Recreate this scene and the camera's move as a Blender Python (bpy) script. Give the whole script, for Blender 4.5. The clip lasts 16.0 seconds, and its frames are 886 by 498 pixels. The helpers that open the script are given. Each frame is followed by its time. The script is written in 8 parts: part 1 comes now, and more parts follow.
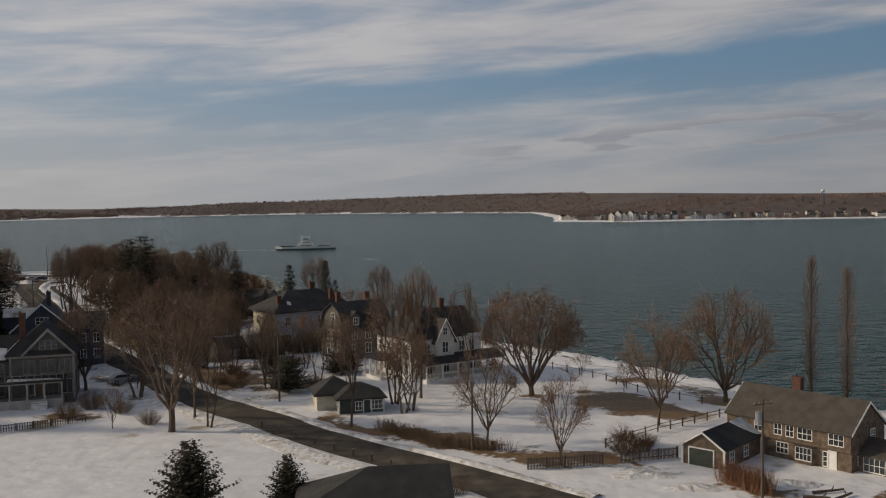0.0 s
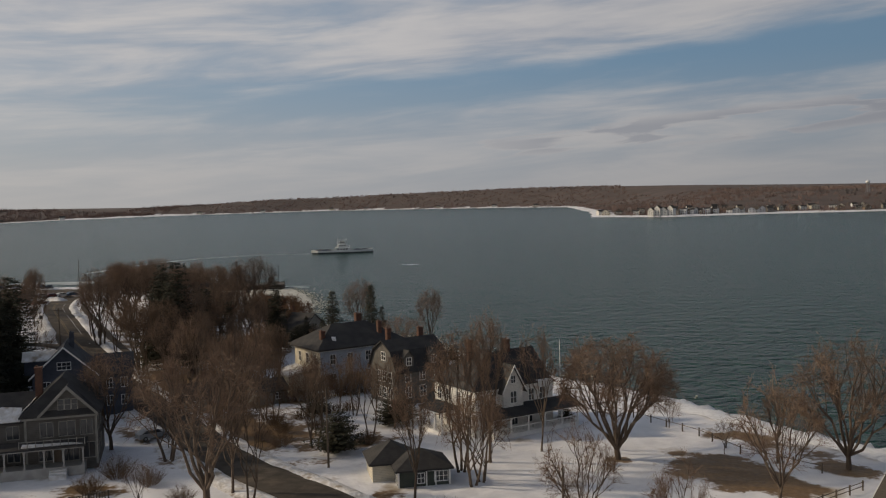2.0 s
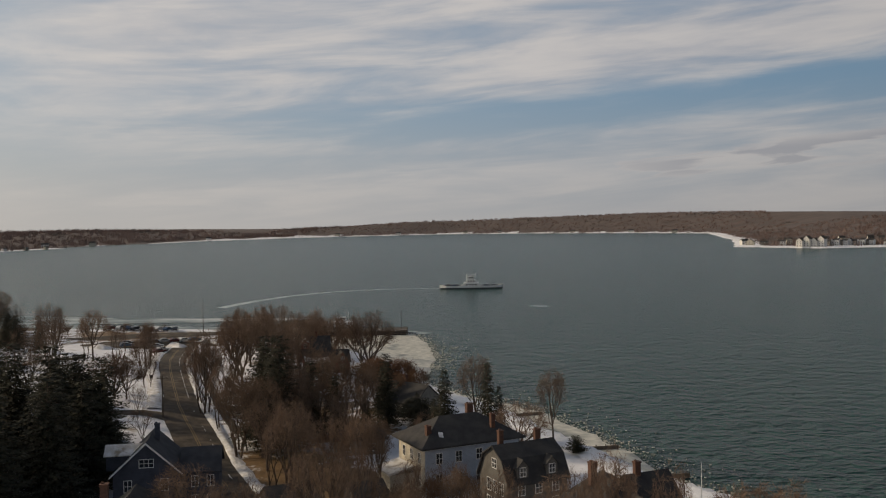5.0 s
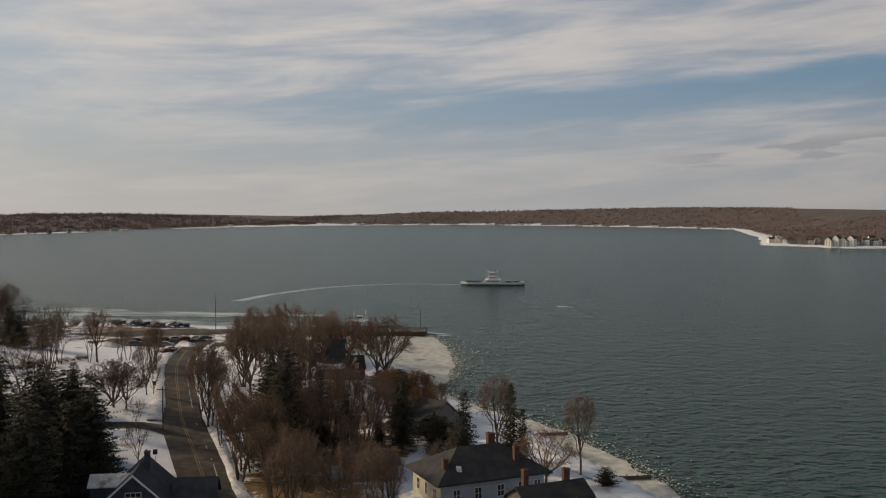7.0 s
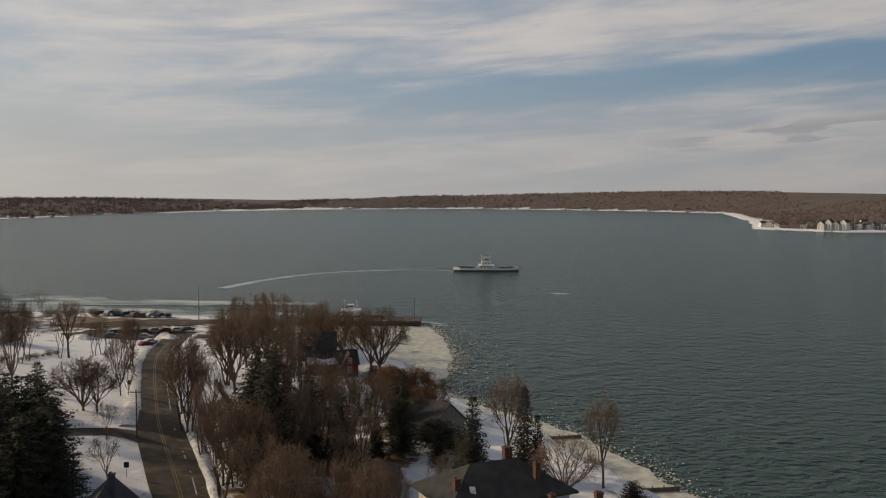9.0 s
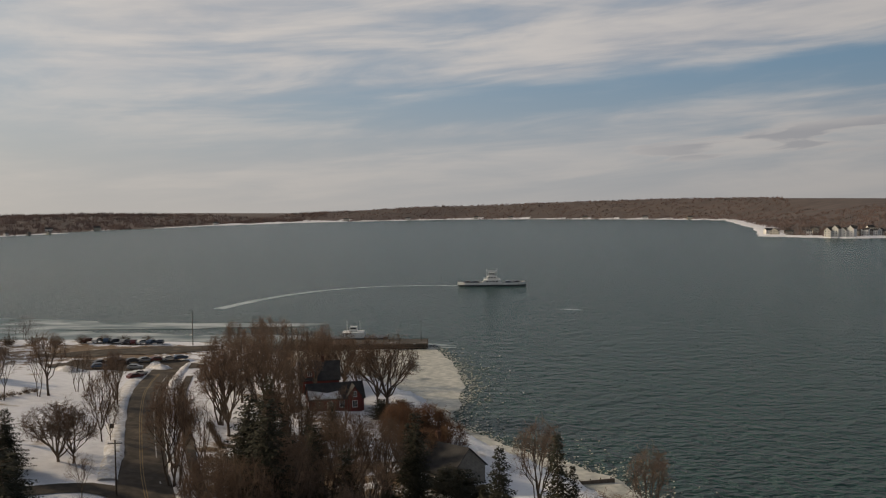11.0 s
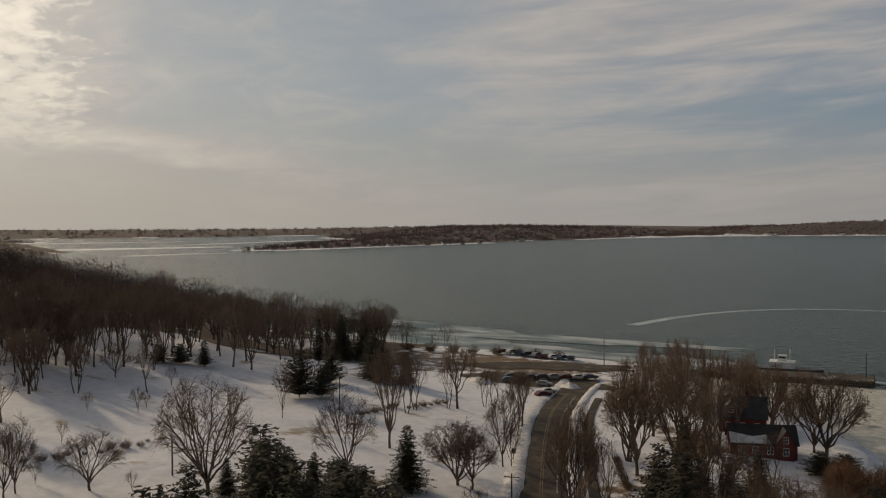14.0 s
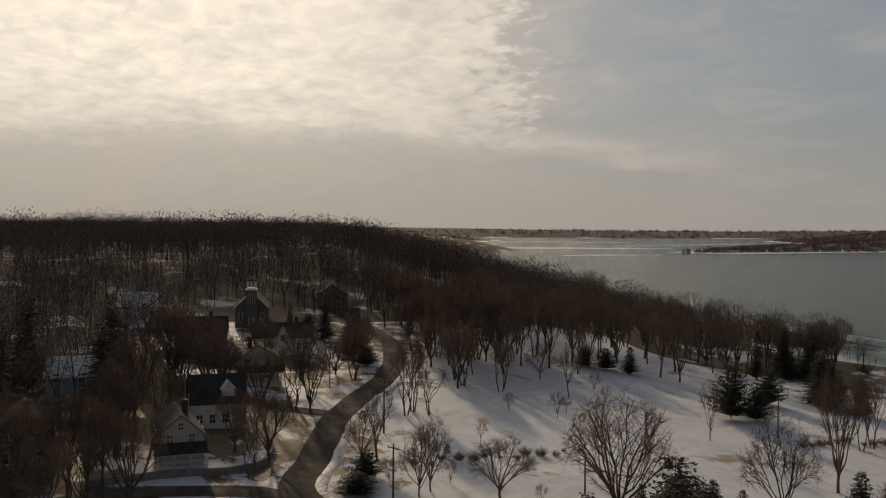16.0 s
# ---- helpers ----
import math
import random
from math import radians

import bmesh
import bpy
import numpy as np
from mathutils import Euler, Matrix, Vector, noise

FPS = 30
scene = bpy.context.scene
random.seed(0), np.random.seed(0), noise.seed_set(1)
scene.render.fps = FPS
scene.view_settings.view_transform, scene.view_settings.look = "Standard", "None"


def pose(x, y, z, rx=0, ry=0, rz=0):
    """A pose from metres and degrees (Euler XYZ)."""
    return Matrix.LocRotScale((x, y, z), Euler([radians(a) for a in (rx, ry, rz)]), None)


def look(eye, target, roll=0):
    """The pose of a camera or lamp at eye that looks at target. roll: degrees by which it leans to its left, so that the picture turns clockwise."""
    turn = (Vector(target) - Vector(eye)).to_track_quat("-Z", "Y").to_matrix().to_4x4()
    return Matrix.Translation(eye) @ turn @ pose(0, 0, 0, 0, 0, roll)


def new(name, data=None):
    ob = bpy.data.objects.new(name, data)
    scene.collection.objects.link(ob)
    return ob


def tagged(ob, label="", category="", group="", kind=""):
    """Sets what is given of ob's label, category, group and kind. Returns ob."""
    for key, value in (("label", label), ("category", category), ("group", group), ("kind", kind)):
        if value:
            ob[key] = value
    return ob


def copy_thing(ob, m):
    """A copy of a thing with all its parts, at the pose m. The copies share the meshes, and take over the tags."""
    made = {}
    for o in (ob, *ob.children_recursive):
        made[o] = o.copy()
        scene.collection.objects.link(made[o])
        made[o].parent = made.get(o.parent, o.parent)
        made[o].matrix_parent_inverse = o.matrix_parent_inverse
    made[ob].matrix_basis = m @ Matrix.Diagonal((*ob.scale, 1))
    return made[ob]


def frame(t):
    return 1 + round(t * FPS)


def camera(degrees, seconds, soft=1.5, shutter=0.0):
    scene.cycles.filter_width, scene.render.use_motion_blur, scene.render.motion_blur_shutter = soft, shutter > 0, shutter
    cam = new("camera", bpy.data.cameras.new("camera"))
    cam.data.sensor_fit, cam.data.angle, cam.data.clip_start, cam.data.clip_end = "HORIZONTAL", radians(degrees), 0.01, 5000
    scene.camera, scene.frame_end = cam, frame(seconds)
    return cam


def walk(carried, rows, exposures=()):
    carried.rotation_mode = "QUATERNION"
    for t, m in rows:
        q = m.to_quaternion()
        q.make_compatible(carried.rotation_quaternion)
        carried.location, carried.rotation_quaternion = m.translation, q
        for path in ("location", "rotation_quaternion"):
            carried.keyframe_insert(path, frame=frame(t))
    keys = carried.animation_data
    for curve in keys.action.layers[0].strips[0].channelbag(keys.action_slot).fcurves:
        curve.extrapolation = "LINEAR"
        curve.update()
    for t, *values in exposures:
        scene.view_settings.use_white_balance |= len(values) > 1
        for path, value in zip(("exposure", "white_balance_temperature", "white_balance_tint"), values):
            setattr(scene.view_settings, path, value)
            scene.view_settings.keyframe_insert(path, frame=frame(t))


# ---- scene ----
cam = camera(51.0, 16.0, 1.15)
PATH = [
    (0, (0.00, 0.00, 30.68), (-0.03, 99.89, 25.89), -0.78),
    (0.5, (-1.66, 4.65, 31.88), (-3.43, 104.50, 26.62), -0.87),
    (1, (-3.12, 9.30, 33.25), (-5.18, 109.13, 27.81), -1.09),
    (1.5, (-4.03, 13.52, 34.69), (-6.34, 113.34, 29.15), -1.25),
    (2, (-4.56, 17.57, 36.06), (-8.16, 117.35, 30.64), -1.48),
    (2.5, (-4.53, 21.52, 37.46), (-10.10, 121.23, 32.34), -1.68),
    (3, (-4.35, 25.14, 39.06), (-12.06, 124.73, 34.35), -1.79),
    (3.5, (-3.92, 28.30, 40.61), (-13.86, 127.72, 36.47), -1.62),
    (4, (-3.52, 31.09, 42.16), (-16.10, 130.24, 38.66), -1.56),
    (4.5, (-3.29, 33.80, 43.74), (-18.53, 132.58, 40.56), -1.29),
    (5, (-3.20, 36.44, 45.20), (-21.11, 134.78, 42.36), -0.99),
    (5.2, (-3.35, 37.46, 45.77), (-22.19, 135.64, 43.04), -0.71),
    (7.3, (-6.56, 52.40, 48.52), (-27.41, 150.11, 44.17), 0.50),
    (7.5, (-7.13, 53.97, 48.42), (-28.94, 151.46, 43.83), 0.59),
    (8, (-8.60, 57.88, 48.37), (-29.48, 155.55, 43.34), 0.57),
    (8.5, (-10.38, 62.08, 48.46), (-29.36, 160.11, 43.00), 0.31),
    (9, (-12.25, 66.68, 48.33), (-31.08, 164.73, 42.65), 0.11),
    (9.2, (-13.00, 68.48, 48.28), (-32.60, 166.38, 42.56), -0.03),
    (11.3, (-18.95, 86.59, 50.18), (-37.84, 184.70, 45.87), -0.84),
    (11.5, (-19.37, 87.88, 50.27), (-39.01, 185.84, 46.11), -0.81),
    (12, (-20.21, 90.95, 50.13), (-42.10, 188.46, 46.44), -0.93),
    (12.5, (-21.13, 94.02, 49.84), (-46.43, 190.71, 46.54), -0.94),
    (13, (-22.23, 97.21, 49.79), (-57.32, 190.80, 46.81), -0.75),
    (13.5, (-23.83, 100.46, 49.99), (-72.23, 187.92, 47.12), -0.45),
    (14, (-25.95, 103.57, 49.95), (-85.00, 184.22, 47.13), -0.25),
    (14.5, (-28.30, 106.44, 49.90), (-96.40, 179.62, 47.11), 0.00),
    (15, (-30.32, 109.23, 49.92), (-106.66, 173.75, 46.98), 0.10),
    (15.5, (-32.64, 111.95, 49.85), (-116.30, 166.65, 46.84), 0.25),
    (16, (-34.96, 114.69, 49.83), (-123.97, 160.18, 47.09), 0.45),
]
walk(cam, [(t, look(eye, target, roll)) for t, eye, target, roll in PATH],
     [(0, -0.18, 6200, 10), (3, -0.07, 6350, 10), (9, 0.0, 6550, 10), (12.5, -0.06, 6600, 10), (13.5, -0.26, 6700, 10), (14.5, -0.55, 6750, 10), (16, -0.62, 6700, 10)])

# ---- sky, sun ----
SUN_TURN, SUN_HIGH = radians(82), radians(24)  # to the left of +y, above the horizon
to_sun = Vector((-math.sin(SUN_TURN) * math.cos(SUN_HIGH), math.cos(SUN_TURN) * math.cos(SUN_HIGH), math.sin(SUN_HIGH)))


def make_world():
    w = bpy.data.worlds.new("winter_sky")
    scene.world = w
    w.use_nodes = True
    nt = w.node_tree
    N, L = nt.nodes, nt.links
    N.clear()

    def node(kind, **kw):
        n = N.new(kind)
        for k, v in kw.items():
            n.inputs[k].default_value = v
        return n

    def mth(op, a, b=None, clamp=False):
        n = N.new("ShaderNodeMath")
        n.operation, n.use_clamp = op, clamp
        for i, v in enumerate((a, b)):
            if v is None:
                continue
            if isinstance(v, (int, float)):
                n.inputs[i].default_value = v
            else:
                L.new(v, n.inputs[i])
        return n.outputs[0]

    def mix(fac, a, b):
        n = N.new("ShaderNodeMix")
        n.data_type = "RGBA"
        for i, v in ((0, fac), (6, a), (7, b)):
            if isinstance(v, (int, float)):
                n.inputs[i].default_value = v
            elif isinstance(v, tuple):
                n.inputs[i].default_value = (*v, 1)
            else:
                L.new(v, n.inputs[i])
        return n.outputs[2]

    sky = N.new("ShaderNodeTexSky")
    sky.sky_type, sky.sun_disc = "NISHITA", False
    sky.sun_elevation, sky.sun_rotation = SUN_HIGH, -SUN_TURN
    sky.dust_density, sky.ozone_density = 1.5, 1.5
    co = N.new("ShaderNodeTexCoord")
    sep = N.new("ShaderNodeSeparateXYZ")
    L.new(co.outputs["Generated"], sep.inputs[0])
    up = mth("MAXIMUM", sep.outputs["Z"], 0.0)
    # the cloud deck: a plane high above, seen in perspective
    den = mth("ADD", up, 0.20)
    cx, cy = mth("DIVIDE", sep.outputs["X"], den), mth("DIVIDE", sep.outputs["Y"], den)
    comb = N.new("ShaderNodeCombineXYZ")
    L.new(cx, comb.inputs[0])
    L.new(cy, comb.inputs[1])
    mp = N.new("ShaderNodeMapping")
    mp.inputs["Rotation"].default_value = (0, 0, radians(24))
    mp.inputs["Scale"].default_value = (0.5, 0.8, 1)
    mp.inputs["Location"].default_value = (1.7, 0.35, 0)
    L.new(comb.outputs[0], mp.inputs[0])
    big = node("ShaderNodeTexNoise", Scale=1.3, Detail=7.0, Roughness=0.56, Distortion=0.5)
    L.new(mp.outputs[0], big.inputs["Vector"])
    mp2 = N.new("ShaderNodeMapping")
    mp2.inputs["Rotation"].default_value = (0, 0, radians(30))
    mp2.inputs["Scale"].default_value = (2.2, 2.4, 1)
    L.new(comb.outputs[0], mp2.inputs[0])
    fine = node("ShaderNodeTexNoise", Scale=1.6, Detail=6.0, Roughness=0.6, Distortion=0.6)
    L.new(mp2.outputs[0], fine.inputs["Vector"])
    mp3 = N.new("ShaderNodeMapping")
    mp3.inputs["Rotation"].default_value = (0, 0, radians(62))
    mp3.inputs["Scale"].default_value = (7.0, 8.5, 1)
    L.new(comb.outputs[0], mp3.inputs[0])
    rip = node("ShaderNodeTexNoise", Scale=1.6, Detail=4.0, Roughness=0.55, Distortion=0.4)
    L.new(mp3.outputs[0], rip.inputs["Vector"])
    # towards the sun the deck thickens and glows
    dot = N.new("ShaderNodeVectorMath")
    dot.operation = "DOT_PRODUCT"
    nrm = N.new("ShaderNodeVectorMath")
    nrm.operation = "NORMALIZE"
    L.new(co.outputs["Generated"], nrm.inputs[0])
    L.new(nrm.outputs[0], dot.inputs[0])
    dot.inputs[1].default_value = to_sun
    near = mth("MAXIMUM", dot.outputs["Value"], 0.0)
    glow = mth("POWER", near, 9.0)
    halo = mth("POWER", near, 2.0)
    turn = mth("ARCTAN2", mth("MULTIPLY", sep.outputs["X"], -1.0), sep.outputs["Y"])
    wob = mth("MULTIPLY", mth("SUBTRACT", big.outputs["Fac"], 0.5), 0.16)

    def step(v, lo, hi):
        n = N.new("ShaderNodeMapRange")
        n.interpolation_type = "SMOOTHSTEP"
        n.inputs["From Min"].default_value, n.inputs["From Max"].default_value = lo, hi
        L.new(v, n.inputs["Value"])
        return n.outputs[0]

    cover = mth("ADD", mth("MULTIPLY", big.outputs["Fac"], 0.70), mth("MULTIPLY", fine.outputs["Fac"], 0.30))
    # away from the sun long thin streaks rise to the right, with blue between them
    slope = mth("ADD", up, mth("MULTIPLY", turn, 0.055))

    def streaks(along, across, shift, detail, rough, warp):
        c = N.new("ShaderNodeCombineXYZ")
        L.new(mth("ADD", mth("MULTIPLY", turn, along), shift), c.inputs[0])
        L.new(mth("MULTIPLY", slope, across), c.inputs[1])
        n = node("ShaderNodeTexNoise", Scale=1.0, Detail=detail, Roughness=rough, Distortion=warp)
        L.new(c.outputs[0], n.inputs["Vector"])
        return n.outputs["Fac"]

    wide_, wisp, thread = streaks(1.7, 13.0, 3.7, 4.0, 0.5, 0.6), streaks(4.2, 30.0, 9.1, 6.0, 0.55, 0.5), streaks(11.0, 85.0, 1.3, 4.0, 0.55, 0.4)
    sway = mth("MULTIPLY", mth("SUBTRACT", wide_, 0.5), 0.03)
    lay = mth("ADD", slope, sway)
    bare = mth("MULTIPLY", mth("MULTIPLY", step(lay, 0.090, 0.110), step(lay, 0.148, 0.120)), mth("SUBTRACT", 1.0, step(turn, 0.05, 0.50)))
    thick = mth("ADD", 0.47, mth("MULTIPLY", step(lay, 0.130, 0.18), 0.13))
    thin = mth("ADD", mth("ADD", thick, mth("MULTIPLY", mth("SUBTRACT", wide_, 0.5), 0.35)), mth("ADD", mth("MULTIPLY", mth("SUBTRACT", wisp, 0.5), 0.5), mth("MULTIPLY", mth("SUBTRACT", thread, 0.5), 0.14)))
    thin = mth("SUBTRACT", thin, mth("MULTIPLY", bare, 0.20))
    sunward = step(turn, 0.42, 0.75)
    grey = mth("MULTIPLY", step(turn, 0.32, 0.62), mth("SUBTRACT", 1.0, step(mth("ADD", turn, wob), 0.92, 1.02)))
    edge_ = mth("ADD", mth("ADD", turn, mth("MULTIPLY", wob, 1.6)), mth("MULTIPLY", mth("SUBTRACT", rip.outputs["Fac"], 0.5), 0.25))
    deck = mth("MULTIPLY", step(edge_, 1.0, 1.07), step(mth("ADD", up, mth("MULTIPLY", wob, 0.4)), 0.06, 0.12))
    cover = mth("ADD", cover, mth("ADD", 0.03, mth("MULTIPLY", step(up, 0.10, 0.20), 0.045)))
    cover = mth("SUBTRACT", cover, mth("MULTIPLY", grey, 0.14))
    cover = mth("ADD", mth("MULTIPLY", cover, sunward), mth("MULTIPLY", thin, mth("SUBTRACT", 1.0, sunward)))
    cover = mth("ADD", cover, mth("MULTIPLY", deck, 0.22))
    # a bright tail of the deck that sinks away from the sun
    line_ = mth("ADD", mth("SUBTRACT", up, mth("ADD", 0.046, mth("MULTIPLY", mth("SUBTRACT", turn, 0.72), 0.148))), mth("MULTIPLY", wob, 0.35))
    tail = mth("MULTIPLY", mth("SUBTRACT", 1.0, step(mth("ABSOLUTE", line_), 0.003, 0.024)), step(turn, 0.62, 0.95))
    cover = mth("ADD", cover, mth("MULTIPLY", tail, 0.30))
    cover = mth("SUBTRACT", cover, mth("MULTIPLY", step(up, 0.32, 0.62), 0.30))
    lump = mth("ADD", mth("MULTIPLY", fine.outputs["Fac"], 0.6), mth("MULTIPLY", big.outputs["Fac"], 0.4))
    lump = mth("ADD", mth("MULTIPLY", lump, sunward), mth("MULTIPLY", mth("ADD", mth("MULTIPLY", wisp, 0.8), mth("MULTIPLY", thread, 0.2)), mth("SUBTRACT", 1.0, sunward)))
    shade = mix(step(lump, 0.32, 0.66), CLOUD_DARK, CLOUD_LIGHT)
    # small dark rags of cloud low in the north
    rags = mth("MULTIPLY", mth("MULTIPLY", step(streaks(9.0, 70.0, 5.2, 4.0, 0.5, 0.5), 0.46, 0.58), mth("MULTIPLY", step(lay, 0.036, 0.046), step(lay, 0.075, 0.062))), mth("SUBTRACT", 1.0, step(turn, -0.10, 0.06)))
    shade = mix(mth("MULTIPLY", rags, 0.85), shade, CLOUD_RAG)
    cover = mth("ADD", cover, mth("MULTIPLY", rags, 0.4))
    ramp = N.new("ShaderNodeMapRange")
    ramp.interpolation_type = "SMOOTHSTEP"
    ramp.inputs["From Min"].default_value, ramp.inputs["From Max"].default_value = 0.30, 0.65
    L.new(cover, ramp.inputs["Value"])
    cloudy = mth("MULTIPLY", ramp.outputs[0], 0.92)
    lit = mix(mth("MULTIPLY", mth("MULTIPLY", glow, mth("ADD", -0.05, mth("ADD", mth("MULTIPLY", fine.outputs["Fac"], 0.7), mth("MULTIPLY", rip.outputs["Fac"], 0.9)))), mth("ADD", 0.25, mth("MINIMUM", mth("ADD", mth("MULTIPLY", deck, 0.75), mth("MULTIPLY", tail, 0.6)), 0.8)), True), shade, CLOUD_SUN)
    clear = N.new("ShaderNodeVectorMath")
    clear.operation = "SCALE"
    clear.inputs["Scale"].default_value = SKY_STRENGTH
    L.new(sky.outputs[0], clear.inputs[0])
    lit = mix(mth("MULTIPLY", halo, 0.55, True), lit, mix(0.5, lit, CLOUD_WARM))
    col = mix(cloudy, mix(mth("MULTIPLY", step(up, 0.75, 0.2), 0.7), clear.outputs[0], mix(mth("MULTIPLY", halo, 0.8, True), SKY_CLEAR, SKY_WARM)), lit)
    # haze low over the horizon
    hz = mth("POWER", mth("SUBTRACT", 1.0, mth("MINIMUM", mth("MULTIPLY", up, 7.0), 1.0)), 1.2)
    warm = mix(mth("MULTIPLY", halo, 0.9, True), HAZE, HAZE_SUN)
    col = mix(mth("MULTIPLY", hz, 0.88), col, warm)
    bg = N.new("ShaderNodeBackground")
    L.new(col, bg.inputs[0])
    # away from the sun the whole sky is dimmer
    L.new(mth("ADD", 0.80, mth("MULTIPLY", step(dot.outputs["Value"], -0.45, 0.35), 0.20)), bg.inputs[1])
    out = N.new("ShaderNodeOutputWorld")
    L.new(bg.outputs[0], out.inputs[0])


SKY_STRENGTH = 0.06
SKY_CLEAR, SKY_WARM = (0.19, 0.305, 0.43), (0.70, 0.67, 0.62)
CLOUD_RAG = (0.25, 0.26, 0.30)
CLOUD_DARK, CLOUD_LIGHT, CLOUD_SUN, CLOUD_WARM = (0.37, 0.375, 0.405), (0.56, 0.525, 0.50), (2.3, 2.05, 1.65), (1.08, 0.99, 0.86)
HAZE, HAZE_SUN = (0.40, 0.385, 0.375), (0.654, 0.593, 0.507)
make_world()
sun = new("sun", bpy.data.lights.new("sun", "SUN"))
sun.data.energy, sun.data.angle, sun.data.color = 2.8, radians(2.5), (1.0, 0.80, 0.56)
sun.matrix_world = look(to_sun * 500, (0, 0, 0))


# ---- materials ----
def material(name, base, rough=0.8, metal=0.0, other=None, scale=1.0, detail=5.0, spots=None, spot_scale=0.1, spot_at=(0.5, 0.7), bump=0.0, bump_scale=None,
             stretch=(1, 1, 1), courses=None, own=False, island=False, spec=0.35):
    """base to other by fine noise; spots: a second colour by broad noise; courses: (height, depth) of shingles or boards;
    own: each object a little lighter or darker; island: each loose piece so."""
    m = bpy.data.materials.new(name)
    m.use_nodes = True
    nt = m.node_tree
    N, L = nt.nodes, nt.links
    bsdf = N["Principled BSDF"]
    bsdf.inputs["Roughness"].default_value, bsdf.inputs["Metallic"].default_value = rough, metal
    bsdf.inputs["Specular IOR Level"].default_value = spec
    co = N.new("ShaderNodeTexCoord")
    mp = N.new("ShaderNodeMapping")
    mp.inputs["Scale"].default_value = stretch
    L.new(co.outputs["Object"], mp.inputs[0])

    def noise_node(s, d):
        n = N.new("ShaderNodeTexNoise")
        n.inputs["Scale"].default_value, n.inputs["Detail"].default_value = s, d
        L.new(mp.outputs[0], n.inputs["Vector"])
        return n.outputs["Fac"]

    def mix(fac, a, b, kind="MIX"):
        n = N.new("ShaderNodeMix")
        n.data_type, n.blend_type = "RGBA", kind
        for i, v in ((0, fac), (6, a), (7, b)):
            if isinstance(v, (int, float)):
                n.inputs[i].default_value = v
            elif isinstance(v, tuple):
                n.inputs[i].default_value = (*v, 1)
            else:
                L.new(v, n.inputs[i])
        return n.outputs[2]

    def ranged(v, lo, hi):
        n = N.new("ShaderNodeMapRange")
        n.interpolation_type = "SMOOTHSTEP"
        n.inputs["From Min"].default_value, n.inputs["From Max"].default_value = lo, hi
        L.new(v, n.inputs["Value"])
        return n.outputs[0]

    other = other or tuple(c * 0.72 for c in base)
    col = mix(ranged(noise_node(scale, detail), 0.3, 0.7), base, other)
    if spots:
        col = mix(ranged(noise_node(spot_scale, 4.0), *spot_at), col, spots)
    if own or island:
        src = N.new("ShaderNodeNewGeometry").outputs["Random Per Island"] if island else N.new("ShaderNodeObjectInfo").outputs["Random"]
        hsv = N.new("ShaderNodeHueSaturation")
        L.new(col, hsv.inputs["Color"])
        rg = N.new("ShaderNodeMapRange")
        rg.inputs["To Min"].default_value, rg.inputs["To Max"].default_value = (0.85, 1.15) if island else (0.75, 1.25)
        L.new(src, rg.inputs["Value"])
        L.new(rg.outputs[0], hsv.inputs["Value"])
        col = hsv.outputs[0]
    height = None
    if courses:
        step, deep = courses
        sp = N.new("ShaderNodeSeparateXYZ")
        L.new(co.outputs["Object"], sp.inputs[0])
        a = N.new("ShaderNodeMath")
        a.operation = "DIVIDE"
        L.new(sp.outputs["Z"], a.inputs[0])
        a.inputs[1].default_value = step
        b = N.new("ShaderNodeMath")
        b.operation = "FRACT"
        L.new(a.outputs[0], b.inputs[0])
        height = b.outputs[0]
        dark = ranged(height, 0.0, 0.22)
        col = mix(dark, mix(0.45, col, (0.02, 0.02, 0.02)), col)
        bp = N.new("ShaderNodeBump")
        bp.inputs["Strength"].default_value, bp.inputs["Distance"].default_value = 0.6, deep
        L.new(height, bp.inputs["Height"])
        L.new(bp.outputs[0], bsdf.inputs["Normal"])
    elif bump:
        bp = N.new("ShaderNodeBump")
        bp.inputs["Strength"].default_value, bp.inputs["Distance"].default_value = 1.0, bump
        L.new(noise_node(bump_scale or scale, 6.0), bp.inputs["Height"])
        L.new(bp.outputs[0], bsdf.inputs["Normal"])
    L.new(col, bsdf.inputs["Base Color"])
    return m


SNOW = material("snow", (0.80, 0.80, 0.82), 0.6, other=(0.70, 0.70, 0.72), scale=0.5, spots=(0.34, 0.28, 0.20), spot_scale=0.11, spot_at=(0.61, 0.72), bump=0.3, bump_scale=0.35)


